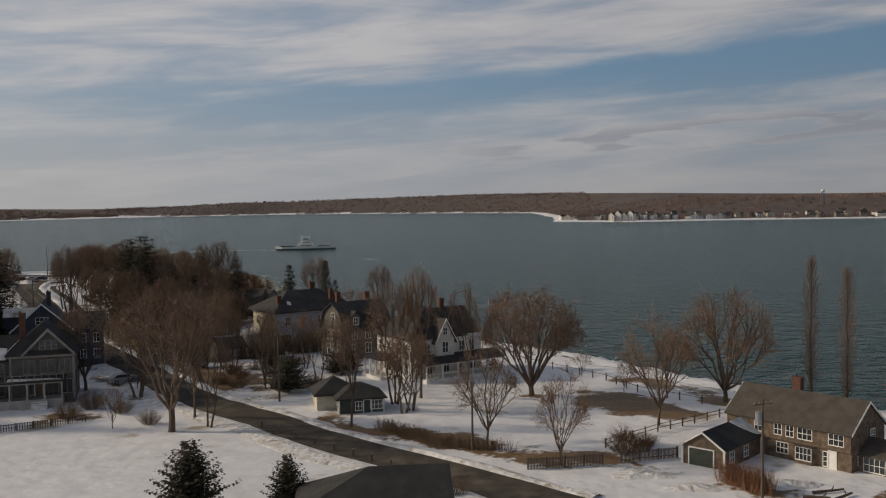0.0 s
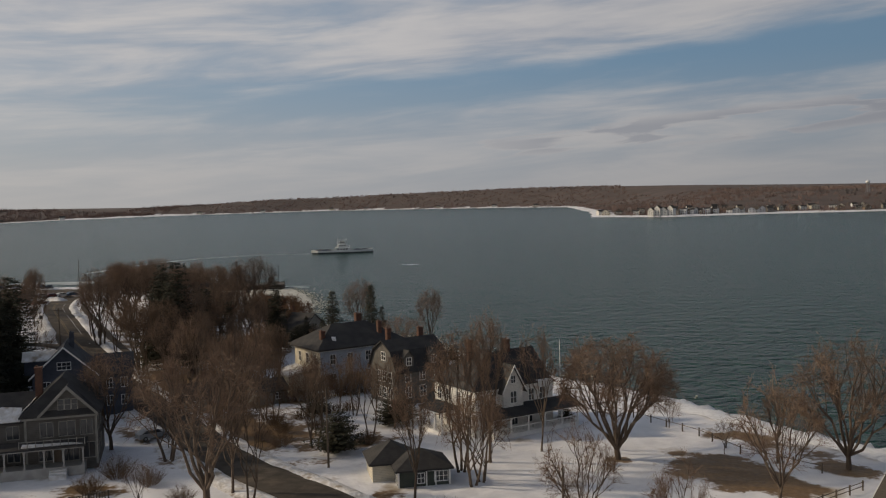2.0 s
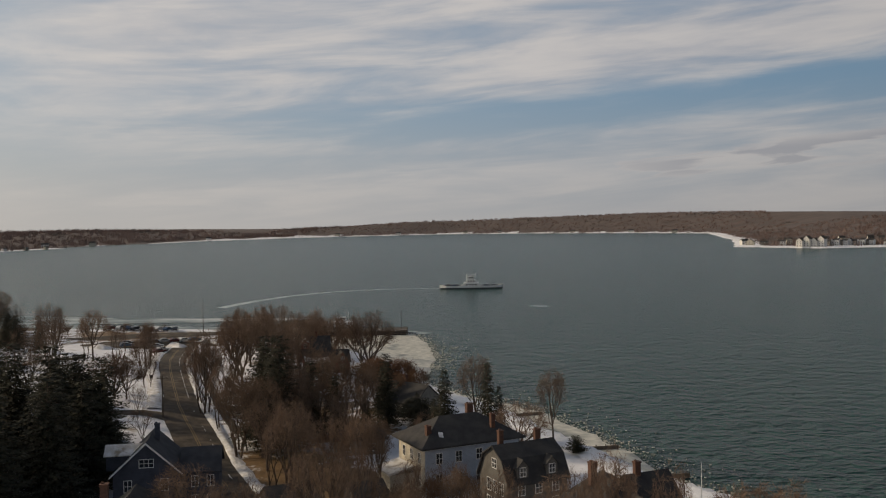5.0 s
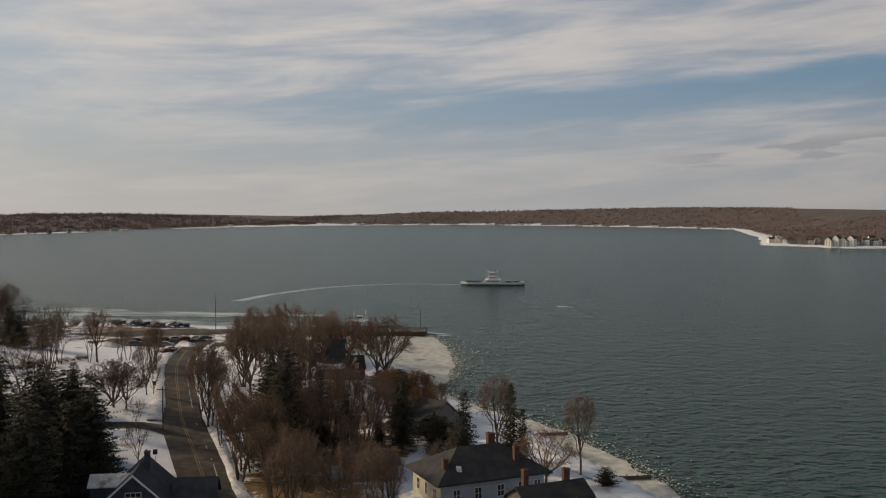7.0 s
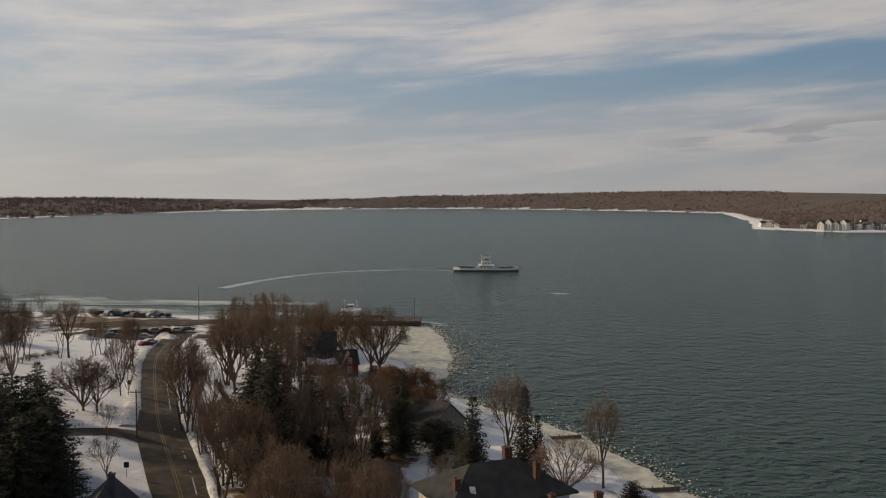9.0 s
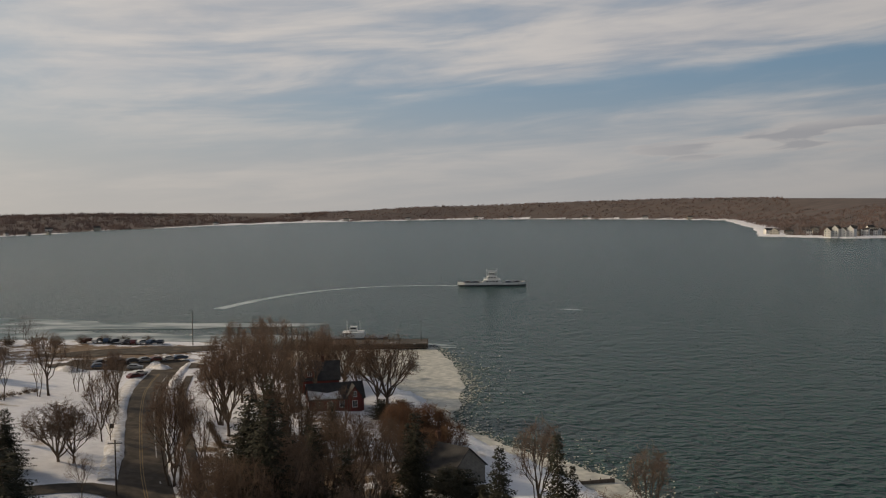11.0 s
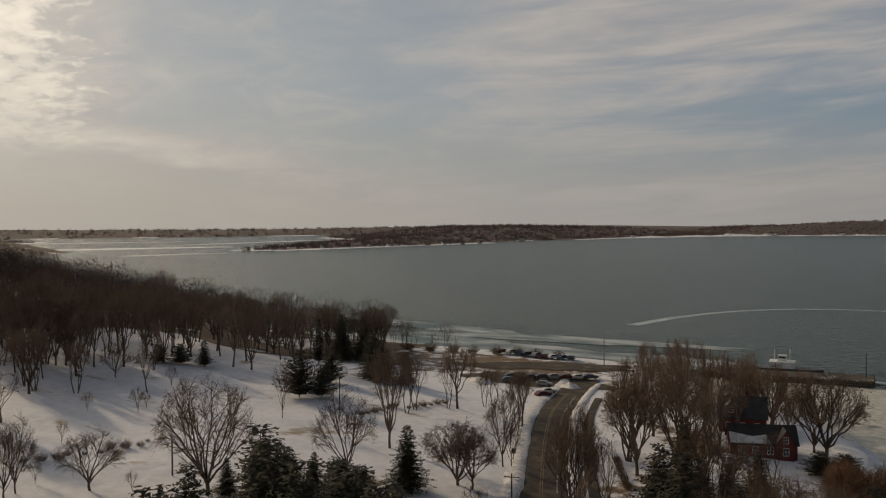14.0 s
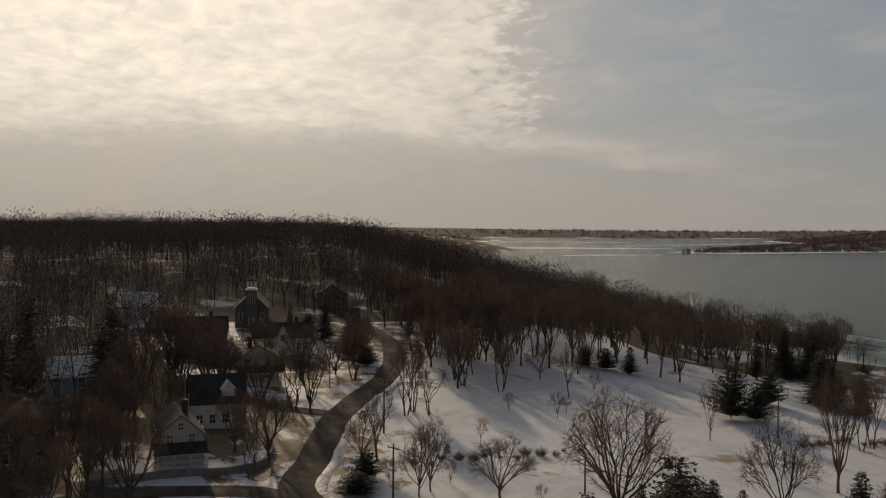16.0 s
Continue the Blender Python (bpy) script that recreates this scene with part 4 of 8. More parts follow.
def twiggy(sh, rng, p, d, length, r, twigs, spread=0.6):
    """A thin stem with fine twigs along its upper part."""
    q = p + d * length
    sh.spike(p, q, r)
    for k in range(twigs):
        a = p.lerp(q, rng.uniform(0.25, 0.95))
        w = (d + Vector((rng.uniform(-1, 1), rng.uniform(-1, 1), rng.uniform(-0.5, 0.8))) * spread).normalized()
        s = w.orthogonal().normalized()
        s = (s * math.cos(k * 2.0) + w.cross(s) * math.sin(k * 2.0)) * r * 0.55
        sh.add([a - s, a + s, a + w * length * rng.uniform(0.2, 0.42)], [(0, 1, 2)])


def bush(seed, tall, wide, count, thick=0.013):
    rng = random.Random(seed)
    sh = Shape()
    for k in range(count):
        a, r = rng.uniform(0, 6.283), rng.random() ** 0.5
        p = Vector((r * math.cos(a) * wide * 0.2, r * math.sin(a) * wide * 0.2, -0.1))
        d = Vector((math.cos(a) * r * wide * 0.45, math.sin(a) * r * wide * 0.45, tall * (1.05 - 0.45 * r * r))).normalized()
        twiggy(sh, rng, p, d, tall * rng.uniform(0.55, 1.05) * (1 - 0.12 * r), thick, 22, 1.1)
    return sh


def plant(wood, leafy, wood_mat, leaf_mat, name, leaf_name, label, category, group):
    t = thing(name, pose(0, 0, 0), label, category, group)
    if wood:
        part("trunk", wood, wood_mat, t)
    part(leaf_name, leafy, leaf_mat, t)
    return t


KINDS = {}


def kind_of_plant(key, *a):
    KINDS[key] = [plant(*a), False]


def stand(key, x, y, size=1.0, turn=None, flat=1.0, label=None):
    """A plant of that kind on the ground."""
    rng = random.Random(int(x * 7 + y * 13))
    ob, used = KINDS[key]
    m = pose(x, y, ground_at(x, y) - 0.05, 0, 0, rng.uniform(0, 360) if turn is None else turn)
    if used:
        c = copy_thing(ob, m)
    else:
        c, KINDS[key][1] = ob, True
        c.matrix_basis = m
    c.scale = (size * flat, size * flat, size)
    if label:
        c["label"] = label
    return c


BT = "bare trees"
kind_of_plant("dome", *bare_tree(12, 14.5, 1.3, 7.8, 12, 11, 7, 30, 1, 84, 0.021, 0.027, 1.0, 0.24), BARK, TWIG, "bare_tree", "crown", "great bare tree with a dense rounded crown of twigs", "tree", BT)
kind_of_plant("broad", *bare_tree(11, 14.5, 1.5, 7.4, 11, 10, 6, 13, 1, 86, girth=0.023), BARK, TWIG, "bare_tree", "crown", "broad bare deciduous tree with reddish-brown twigs", "tree", BT)
kind_of_plant("maple", *bare_tree(22, 17, 3.0, 6.0, 9, 10, 5, 13, 1, 76), BARK, TWIG, "bare_tree", "crown", "tall bare maple with upswept limbs", "tree", BT)
kind_of_plant("many", *bare_tree(33, 15, 2.0, 5.4, 9, 9, 5, 12, 3, 76), BARK, TWIG, "bare_tree", "crown", "bare tree with several trunks from the ground", "tree", BT)
kind_of_plant("tall", *bare_tree(44, 19, 6.0, 4.4, 8, 9, 5, 12, 1, 78, girth=0.013), BARK, TWIG, "bare_tree", "crown", "tall slender bare tree with a high crown", "tree", BT)
kind_of_plant("sparse", *bare_tree(45, 15, 2.6, 4.2, 7, 6, 5, 7, 2, 64, girth=0.015), BARK, TWIG, "bare_tree", "crown", "thin bare tree with an open crown", "tree", BT)
kind_of_plant("oak", *bare_tree(55, 12.5, 1.6, 7.4, 13, 8, 6, 12, 1, 92, girth=0.024), BARK, TWIG, "bare_tree", "crown", "wide spreading bare tree on the snow", "tree", BT)
kind_of_plant("young", *bare_tree(66, 8, 1.5, 2.7, 7, 6, 4, 7, 1, 72, 0.018, 0.013, 0.7), BARK, TWIG, "young_tree", "crown", "small young bare tree in the snow", "tree", "young trees")
kind_of_plant("lawn", *bare_tree(91, 9, 1.5, 4.2, 9, 9, 5, 12, 1, 86, 0.018, 0.019, 0.8, 0.3), BARK, TWIG, "bare_tree", "crown", "bare tree with a forked trunk standing in the snow", "tree", BT)
kind_of_plant("red", *bare_tree(77, 10, 0.8, 3.6, 8, 8, 6, 13, 3, 75), BARK, RED_TWIG, "bare_tree", "crown", "leafless tree with dense russet twigs", "tree", BT)
kind_of_plant("spruce", *conifer(5, 14, 3.8, 30, 0.2), BARK, NEEDLE, "spruce", "needles", "dark green spruce with drooping branches", "conifer", "conifers")
kind_of_plant("cedar", *conifer(6, 12, 2.3, 26, -0.35), BARK, NEEDLE, "cedar", "needles", "narrow dark evergreen cedar", "conifer", "conifers")
kind_of_plant("pine", *conifer(7, 17, 5.0, 30, 0.08, 0.08, 0.22), BARK, NEEDLE, "pine", "needles", "large dark pine with a ragged crown", "conifer", "conifers")
kind_of_plant("juniper", *conifer(18, 6.6, 3.3, 24, -0.45, 0.08, 0.16), BARK, JUNIPER, "juniper", "needles", "bushy dark juniper standing in the snow", "conifer", "junipers")
kind_of_plant("yew", *conifer(8, 5.5, 3.2, 14, -0.2, 0.0, 0.35), BARK, NEEDLE, "evergreen_shrub", "needles", "round dark evergreen shrub", "shrub", "evergreen shrubs")
kind_of_plant("bush", None, bush(9, 2.2, 3.2, 110), BARK, HEDGE, "bare_bush", "thicket", "leafless brown bush in the snow", "bush", "bare bushes")
kind_of_plant("poplar", *poplar(88, 20.5, 1.6), BARK, TWIG, "poplar", "crown", "tall narrow bare poplar by the water", "tree", "poplars")


# ---- houses ----
MESHES = {}


def shared(name, key, make, mat, parent, m):
    """A part on a mesh that alike parts share."""
    if key not in MESHES:
        sh = make()
        me = bpy.data.meshes.new(name)
        me.from_pydata(sh.v, [], sh.f)
        me.materials.append(mat)
        MESHES[key] = me
    ob = new(name, MESHES[key])
    ob.parent = parent
    ob.matrix_local = m
    return ob


def frame_shape(w, h, cols, rows, bar=0.075, deep=0.06):
    """Frame and glazing bars in one piece: a lattice with open fields."""
    x = w / 2
    xs, zs = [-x - bar, -x], [-bar * 1.3, 0.0]
    for k in range(1, cols):
        xs += [-x + w * k / cols - 0.03, -x + w * k / cols + 0.03]
    for k in range(1, rows):
        zs += [h * k / rows - 0.03, h * k / rows + 0.03]
    xs, zs = xs + [x, x + bar], zs + [h, h + bar]
    nx, nz = len(xs), len(zs)
    s = Shape()
    v = [(a, y, b) for y in (-deep, 0.03) for b in zs for a in xs]
    f = []
    n = nx * nz

    def solid(i, j):
        return 0 <= i < nx - 1 and 0 <= j < nz - 1 and (i % 2 == 0 or j % 2 == 0)

    for j in range(nz - 1):
        for i in range(nx - 1):
            if not solid(i, j):
                continue
            a, b, c, d = j * nx + i, j * nx + i + 1, (j + 1) * nx + i + 1, (j + 1) * nx + i
            f.append((a, b, c, d))
            for (p, q), (di, dj) in (((a, b), (0, -1)), ((b, c), (1, 0)), ((c, d), (0, 1)), ((d, a), (-1, 0))):
                if not solid(i + di, j + dj):
                    f.append((q, p, p + n, q + n))
    return s.add(v, f)


def window(parent, x, y, z, w, h, face=0, cols=2, rows=2, trim=None):
    trim = trim or TRIM
    fr = shared("window", ("w", w, h, cols, rows, trim.name), lambda: frame_shape(w, h, cols, rows), trim, parent, pose(x, y, z, 0, 0, {0: 0, "l": -90, "r": 90, "b": 180}[face]))
    shared("pane", ("p", w, h), lambda: Shape().box(-w / 2, w / 2, -0.02, 0.01, 0, h), GLASS, fr, Matrix())
    return fr


def door(parent, x, y, z, w, h, mat, face=0, label="", panels=3):
    d = shared("door", ("d", w, h, mat.name, panels), lambda: panel_door(w, h, panels), mat, parent, pose(x, y, z, 0, 0, {0: 0, "l": -90, "r": 90, "b": 180}[face]))
    shared("frame", ("df", w, h), lambda: frame_shape(w, h, 1, 1, 0.13, 0.09), TRIM, d, Matrix())
    if label:
        d["label"] = label
    return d


def panel_door(w, h, panels):
    s = Shape().box(-w / 2, w / 2, -0.03, 0.02, 0, h)
    for k in range(panels):
        z = h * (k + 0.12) / panels
        s.box(-w / 2 + 0.12, w / 2 - 0.12, -0.055, -0.03, z, z + h / panels * 0.76)
    return s


def gable_walls(s, x0, x1, y0, y1, z0, eave, ridge, axis="x"):
    if axis == "x":  # ridge along x
        ym = (y0 + y1) / 2
        return s.prism([(y0, z0), (y1, z0), (y1, eave), (ym, ridge), (y0, eave)], x0, x1, "x")
    xm = (x0 + x1) / 2
    return s.prism([(x0, z0), (x1, z0), (x1, eave), (xm, ridge), (x0, eave)], y0, y1, "y")


def gable_roof(s, x0, x1, y0, y1, eave, ridge, axis="x", over=0.35, thick=0.18, lift=0.05):
    """Two plates that meet on the ridge, hanging over the walls."""
    if axis == "x":
        ym = (y0 + y1) / 2
        drop = (ridge - eave) / (ym - y0) * over
        e, r = eave + lift, ridge + lift
        for y, sg in ((y0 - over, 1), (y1 + over, -1)):
            c = [(x0 - over, y, e - drop), (x1 + over, y, e - drop), (x1 + over, ym, r), (x0 - over, ym, r)]
            s.slab(c if sg == 1 else [c[1], c[0], c[3], c[2]], thick)
    else:
        xm = (x0 + x1) / 2
        drop = (ridge - eave) / (xm - x0) * over
        e, r = eave + lift, ridge + lift
        for x, sg in ((x0 - over, -1), (x1 + over, 1)):
            c = [(x, y0 - over, e - drop), (x, y1 + over, e - drop), (xm, y1 + over, r), (xm, y0 - over, r)]
            s.slab(c if sg == 1 else [c[1], c[0], c[3], c[2]], thick)
    return s


def hip_roof(s, x0, x1, y0, y1, eave, ridge, over=0.5, thick=0.2, inset=None):
    x0, x1, y0, y1 = x0 - over, x1 + over, y0 - over, y1 + over
    k = inset if inset is not None else min(x1 - x0, y1 - y0) / 2 * 0.96
    if x1 - x0 >= y1 - y0:
        a, b = (x0 + k, (y0 + y1) / 2, ridge), (x1 - k, (y0 + y1) / 2, ridge)
    else:
        a, b = ((x0 + x1) / 2, y0 + k, ridge), ((x0 + x1) / 2, y1 - k, ridge)
    c = [(x0, y0, eave), (x1, y0, eave), (x1, y1, eave), (x0, y1, eave)]
    v = c + [(p[0], p[1], eave - thick) for p in c] + [a, b]
    f = [(7, 6, 5, 4), (0, 4, 5, 1), (1, 5, 6, 2), (2, 6, 7, 3), (3, 7, 4, 0)]
    if x1 - x0 >= y1 - y0:
        f += [(0, 1, 9, 8), (1, 2, 9), (2, 3, 8, 9), (3, 0, 8)]
    else:
        f += [(0, 1, 8), (1, 2, 9, 8), (2, 3, 9), (3, 0, 8, 9)]
    return s.add(v, f)


def chimney(parent, x, y, z0, z1, w=0.8, d=0.6, mat=None):
    s = Shape().box(x - w / 2, x + w / 2, y - d / 2, y + d / 2, z0, z1 - 0.25)
    s.box(x - w / 2 - 0.07, x + w / 2 + 0.07, y - d / 2 - 0.07, y + d / 2 + 0.07, z1 - 0.25, z1 - 0.08)
    s.box(x - w / 2 + 0.1, x - w / 2 + 0.34, y - 0.14, y + 0.14, z1 - 0.08, z1 + 0.12)
    return part("chimney", s, mat or BRICK, parent, "brick chimney")


def corner_boards(parent, x0, x1, y0, y1, z0, z1):
    for x in (x0, x1):
        for y in (y0, y1):
            part("corner_board", Shape().box(x - 0.09, x + 0.09, y - 0.09, y + 0.09, z0, z1), TRIM, parent)


def simple_house(x, y, turn, W, D, eave, ridge, wall, roof, label, axis="x", front=(), left=(), right=(), chim=(), base=None, hip=False, name="house", group=""):
    """A house with windows given as (along, up, width, height) on its walls."""
    z = ground_at(x, y) if base is None else base
    t = thing(name, pose(x, y, z, 0, 0, turn), label, "house" if name == "house" else name.replace("_", " "), group)
    s, r = Shape(), Shape()
    if hip:
        s.box(-W / 2, W / 2, 0, D, -1.5, eave)
        hip_roof(r, -W / 2, W / 2, 0, D, eave + 0.22, ridge)
    else:
        gable_walls(s, -W / 2, W / 2, 0, D, -1.5, eave, ridge, axis)
        gable_roof(r, -W / 2, W / 2, 0, D, eave, ridge, axis)
    part("wall", s, wall, t)
    part("roof", r, roof, t)
    for a, u, w, h in front:
        window(t, a, 0, u, w, h)
    for a, u, w, h in left:
        window(t, -W / 2, a, u, w, h, "l")
    for a, u, w, h in right:
        window(t, W / 2, a, u, w, h, "r")
    for cx, cy, top in chim:
        chimney(t, cx, cy, eave, top)
    return t


def brown_house():
    t = thing("house", pose(36.2, 97.9, 2.7, 0, 0, -50.5), "long brown-shingled house with white windows and a brown roof", "house")
    t.scale = (0.81, 0.84, 0.98)
    s = gable_walls(Shape(), -8.8, 8.8, 0.25, 8.6, -1, 4.5, 7.2)
    part("wall", s, BROWN_SHINGLE, t)
    part("upper_storey", Shape().box(-8.8, 8.8, 0, 0.3, 2.35, 4.5), BROWN_SHINGLE, t, "overhanging shingled upper storey")
    part("roof", gable_roof(Shape(), -8.8, 8.8, 0, 8.6, 4.5, 7.3, over=0.3), ROOF_BROWN, t)
    for x in (-9.17, 9.11):
        for y, e in ((-0.3, 4.42), (8.9, 4.42)):
            part("verge_board", Shape().prism([(y, e - 0.25), (y, e), (4.3, 7.34), (4.3, 7.09)][:: 1 if y < 4 else -1], x, x + 0.06, "x"), TRIM, t)
    for x, w in ((-4.0, 1.0), (-1.1, 1.0), (0.6, 1.0), (2.7, 1.9), (6.9, 1.9)):
        window(t, x, 0, 2.95, w, 1.15, 0, 3 if w > 1.2 else 2, 2)
    window(t, -0.6, 0.25, 0.95, 1.6, 1.1, 0, 3, 2)
    bay = part("bay_window", Shape().prism([(1.3, 0.25), (1.6, -0.42), (3.9, -0.42), (4.2, 0.25)], 0.35, 2.15, "z"), BROWN_SHINGLE, t)
    part("bay_roof", Shape().prism([(1.2, 0.25), (1.55, -0.55), (3.95, -0.55), (4.3, 0.25)], 2.16, 2.3, "z"), ROOF_BROWN, bay)
    window(bay, 2.75, -0.42, 0.8, 2.1, 1.3, 0, 4, 2)
    door(t, 6.3, 0.25, 0.1, 0.95, 2.05, TRIM, 0, "white panelled front door")
    window(t, 5.35, 0.25, 0.5, 0.5, 1.5, 0, 1, 3)
    window(t, 8.8, 2.3, 0.9, 1.0, 1.3, "r")
    window(t, 8.8, 5.5, 3.0, 1.0, 1.2, "r")
    chimney(t, -1.2, 5.0, 6.0, 8.8, 1.2, 0.9)
    # low side wing
    s2 = Shape().prism([(1.8, -1), (7.4, -1), (7.4, 2.2), (4.6, 3.5), (1.8, 2.2)], 8.8, 12.8, "x")
    part("wing", s2, BROWN_SHINGLE, t)
    part("wing_roof", gable_roof(Shape(), 8.85, 12.8, 1.8, 7.4, 2.2, 3.5, over=0.25), ROOF_BROWN, t)
    window(t, 10.9, 1.8, 0.5, 2.6, 1.4, 0, 4, 2)
    g = thing("garage", pose(26.8, 95.7, 2.7, 0, 0, -43), "small brown-shingled garage with a dark green door and white trim", "garage")
    part("wall", gable_walls(Shape(), -2.35, 2.35, 0, 8.6, -1, 2.5, 3.9, "y"), BROWN_SHINGLE, g)
    part("roof", gable_roof(Shape(), -2.35, 2.35, 0, 8.6, 2.5, 3.95, "y", 0.25, 0.14), ROOF_DARK, g)
    for sg in (-1, 1):
        part("verge_board", Shape().prism([(sg * 2.62, 2.13), (sg * 2.62, 2.36), (0, 4.02), (0, 3.79)][::sg], -0.32, -0.26, "y"), TRIM, g)
    door(g, -0.2, 0, 0, 2.7, 2.1, GREEN_BOARD, 0, "dark green overhead garage door", 4)
    for yy in (1.7, 5.0):
        window(g, 2.35, yy, 0.8, 0.9, 1.1, "r")
    corner_boards(g, -2.35, 2.35, 0, 8.6, 0, 2.4)
    part("snow_patch", Shape().slab([(0.05, 8.75, 4.05), (0.05, 5.8, 4.05), (1.2, 6.4, 3.42), (2.4, 7.6, 2.72), (2.6, 8.75, 2.6)], 0.1), BANK, g, "patch of snow on the roof")


def small_garage():
    g = thing("garage", pose(-11.2, 123.0, 2.7, 0, 0, 14), "low dark green garage with a hipped roof and white windows", "garage")
    part("wall", Shape().box(-3, 3, 0, 5.6, -1, 2.2), GREEN_BOARD, g)
    part("rear_wall", Shape().box(-5.6, -0.4, 3.0, 8.6, -1, 2.35), CREAM_BOARD, g, "cream clapboard rear block")
    part("roof", hip_roof(Shape(), -3, 3, 0, 5.6, 2.35, 4.0, 0.45), ROOF_DARK, g)
    part("rear_roof", hip_roof(Shape(), -5.6, -0.4, 3.0, 8.6, 2.5, 4.5, 0.45), ROOF_DARK, g)
    window(g, -0.4, 0, 0.7, 0.8, 1.1)
    window(g, 2.0, 0, 0.8, 1.5, 1.1, 0, 3, 2)
    door(g, 0.8, 0, 0, 0.95, 2.0, GREEN_BOARD, 0)
    for yy in (1.5, 4.0):
        window(g, -3, yy, 0.6, 1.6, 1.4, "l", 3, 2)
    corner_boards(g, -3, 3, 0, 5.6, 0, 2.3)


def porch(parent, x0, x1, y0, y1, floor, top, posts, roof_mat, rail=True, slope=0.9, trim=None):
    """A veranda: deck, posts, rail and a lean-to roof that falls towards y0."""
    trim = trim or TRIM
    part("porch_floor", Shape().box(x0, x1, y0, y1, -0.8, floor), trim, parent)
    part("porch_roof", Shape().slab([(x0 - 0.3, y0 - 0.35, top), (x1 + 0.3, y0 - 0.35, top), (x1 + 0.3, y1, top + slope), (x0 - 0.3, y1, top + slope)], 0.2), roof_mat, parent)
    part("porch_beam", Shape().box(x0, x1, y0, y0 + 0.2, top - 0.42, top - 0.12), trim, parent)
    for k in range(posts):
        x = x0 + 0.12 + (x1 - x0 - 0.24) * k / (posts - 1)
        shared("porch_post", ("pp", round(top - floor, 2), trim.name), lambda: Shape().box(-0.09, 0.09, -0.09, 0.09, 0, top - 0.4 - floor).box(-0.14, 0.14, -0.14, 0.14, 0, 0.25).box(-0.14, 0.14, -0.14, 0.14, top - 0.62 - floor, top - 0.4 - floor), trim, parent, pose(x, y0 + 0.12, floor))
    if rail:
        s = Shape().box(x0, x1, y0 + 0.08, y0 + 0.16, floor + 0.8, floor + 0.9).box(x0, x1, y0 + 0.08, y0 + 0.16, floor + 0.1, floor + 0.18)
        for k in range(int((x1 - x0) / 0.25)):
            s.box(x0 + 0.25 * k, x0 + 0.25 * k + 0.05, y0 + 0.1, y0 + 0.14, floor + 0.18, floor + 0.8)
        part("porch_rail", s, trim, parent)


def white_house():
    t = thing("house", pose(1.4, 148.2, 3.1, 0, 0, 34), "white clapboard Victorian house with dark roofs and a wraparound porch", "house")
    part("wall", Shape().box(-8.0, 5.5, 0, 10.5, -1, 6.5), WHITE_BOARD, t)
    roof = hip_roof(Shape(), -8.0, 2.0, 0, 10.5, 6.6, 11.2, 0.5, 0.2, 4.3)
    part("roof", roof, ROOF_DARK, t)
    part("right_roof", gable_roof(Shape(), -0.5, 5.5, 1.0, 9.5, 6.5, 10.6, "x", 0.5), ROOF_DARK, t)
    part("gable_end", Shape().prism([(1.0, 6.5), (9.5, 6.5), (5.25, 10.5)], 5.2, 5.5, "x"), WHITE_BOARD, t)
    part("front_gable", Shape().prism([(-3.8, 3.6), (-0.4, 3.6), (-0.4, 6.4), (-2.1, 9.4), (-3.8, 6.4)], -0.8, 4.0, "y"), WHITE_BOARD, t)
    part("front_gable_roof", gable_roof(Shape(), -3.8, -0.4, -0.8, 4.0, 6.4, 9.5, "y", 0.4), ROOF_DARK, t)
    for sg in (-1, 1):
        part("verge_board", Shape().prism([(-2.1 + sg * 2.12, 5.55), (-2.1 + sg * 2.12, 5.85), (-2.1, 9.62), (-2.1, 9.3)][::sg], -1.27, -1.2, "y"), TRIM, t)
    for x, z in ((-6.6, 4.0), (-5.0, 4.0), (1.6, 4.0), (3.6, 4.0)):
        window(t, x, 0, z, 0.9, 1.6)
    window(t, -2.1, -0.8, 4.2, 1.0, 1.6)
    window(t, -2.1, -0.8, 7.0, 0.7, 1.0)
    for x in (-6.4, -4.6, -1.4, 1.2, 3.8):
        window(t, x, 0, 0.9, 1.0, 1.8)
    for yy in (1.5, 4.2, 6.8, 9.2):
        window(t, -8.0, yy, 4.0, 0.9, 1.7, "l")
        window(t, -8.0, yy, 0.9, 0.9, 1.8, "l")
    for yy in (2.5, 6.5):
        window(t, 5.5, yy, 4.0, 0.9, 1.6, "r")
    porch(t, -7.0, 8.0, -2.8, 0, 0.5, 3.0, 6, ROOF_DARK)
    part("side_porch_roof", Shape().slab([(8.3, -3.1, 3.0), (8.3, 8.0, 3.0), (5.5, 8.0, 3.9), (5.5, 0.0, 3.9)], 0.2), ROOF_DARK, t)
    part("side_porch_floor", Shape().box(5.5, 8.0, 0, 7.8, -0.8, 0.5), TRIM, t)
    for yy in (1.5, 4.5, 7.5):
        part("porch_post", Shape().box(7.8, 7.98, yy, yy + 0.18, 0.5, 3.0), TRIM, t)
    # entrance on the left side
    part("entrance_roof", Shape().slab([(-11.2, 4.0, 3.3), (-8.0, 4.0, 3.7), (-8.0, 10.0, 3.7), (-11.2, 10.0, 3.3)], 0.25), ROOF_DARK, t)
    for yy in (4.2, 6.0, 7.8, 9.6):
        part("porch_column", Shape().tube((-10.9, yy, 0.4), (-10.9, yy, 3.15), 0.17, 0.14, 10), TRIM, t, "white round porch column")
    part("entrance_floor", Shape().box(-11.2, -8.0, 4.0, 10.0, -0.8, 0.4), TRIM, t)
    chimney(t, -4.6, 6.2, 9.0, 12.6, 0.9, 0.7)
    chimney(t, 1.2, 5.2, 9.5, 12.2, 0.8, 0.6)
    f = thing("flagpole", pose(7.5, 156.0, ground_at(7.5, 156)), "slim white flagpole without a flag", "flagpole")
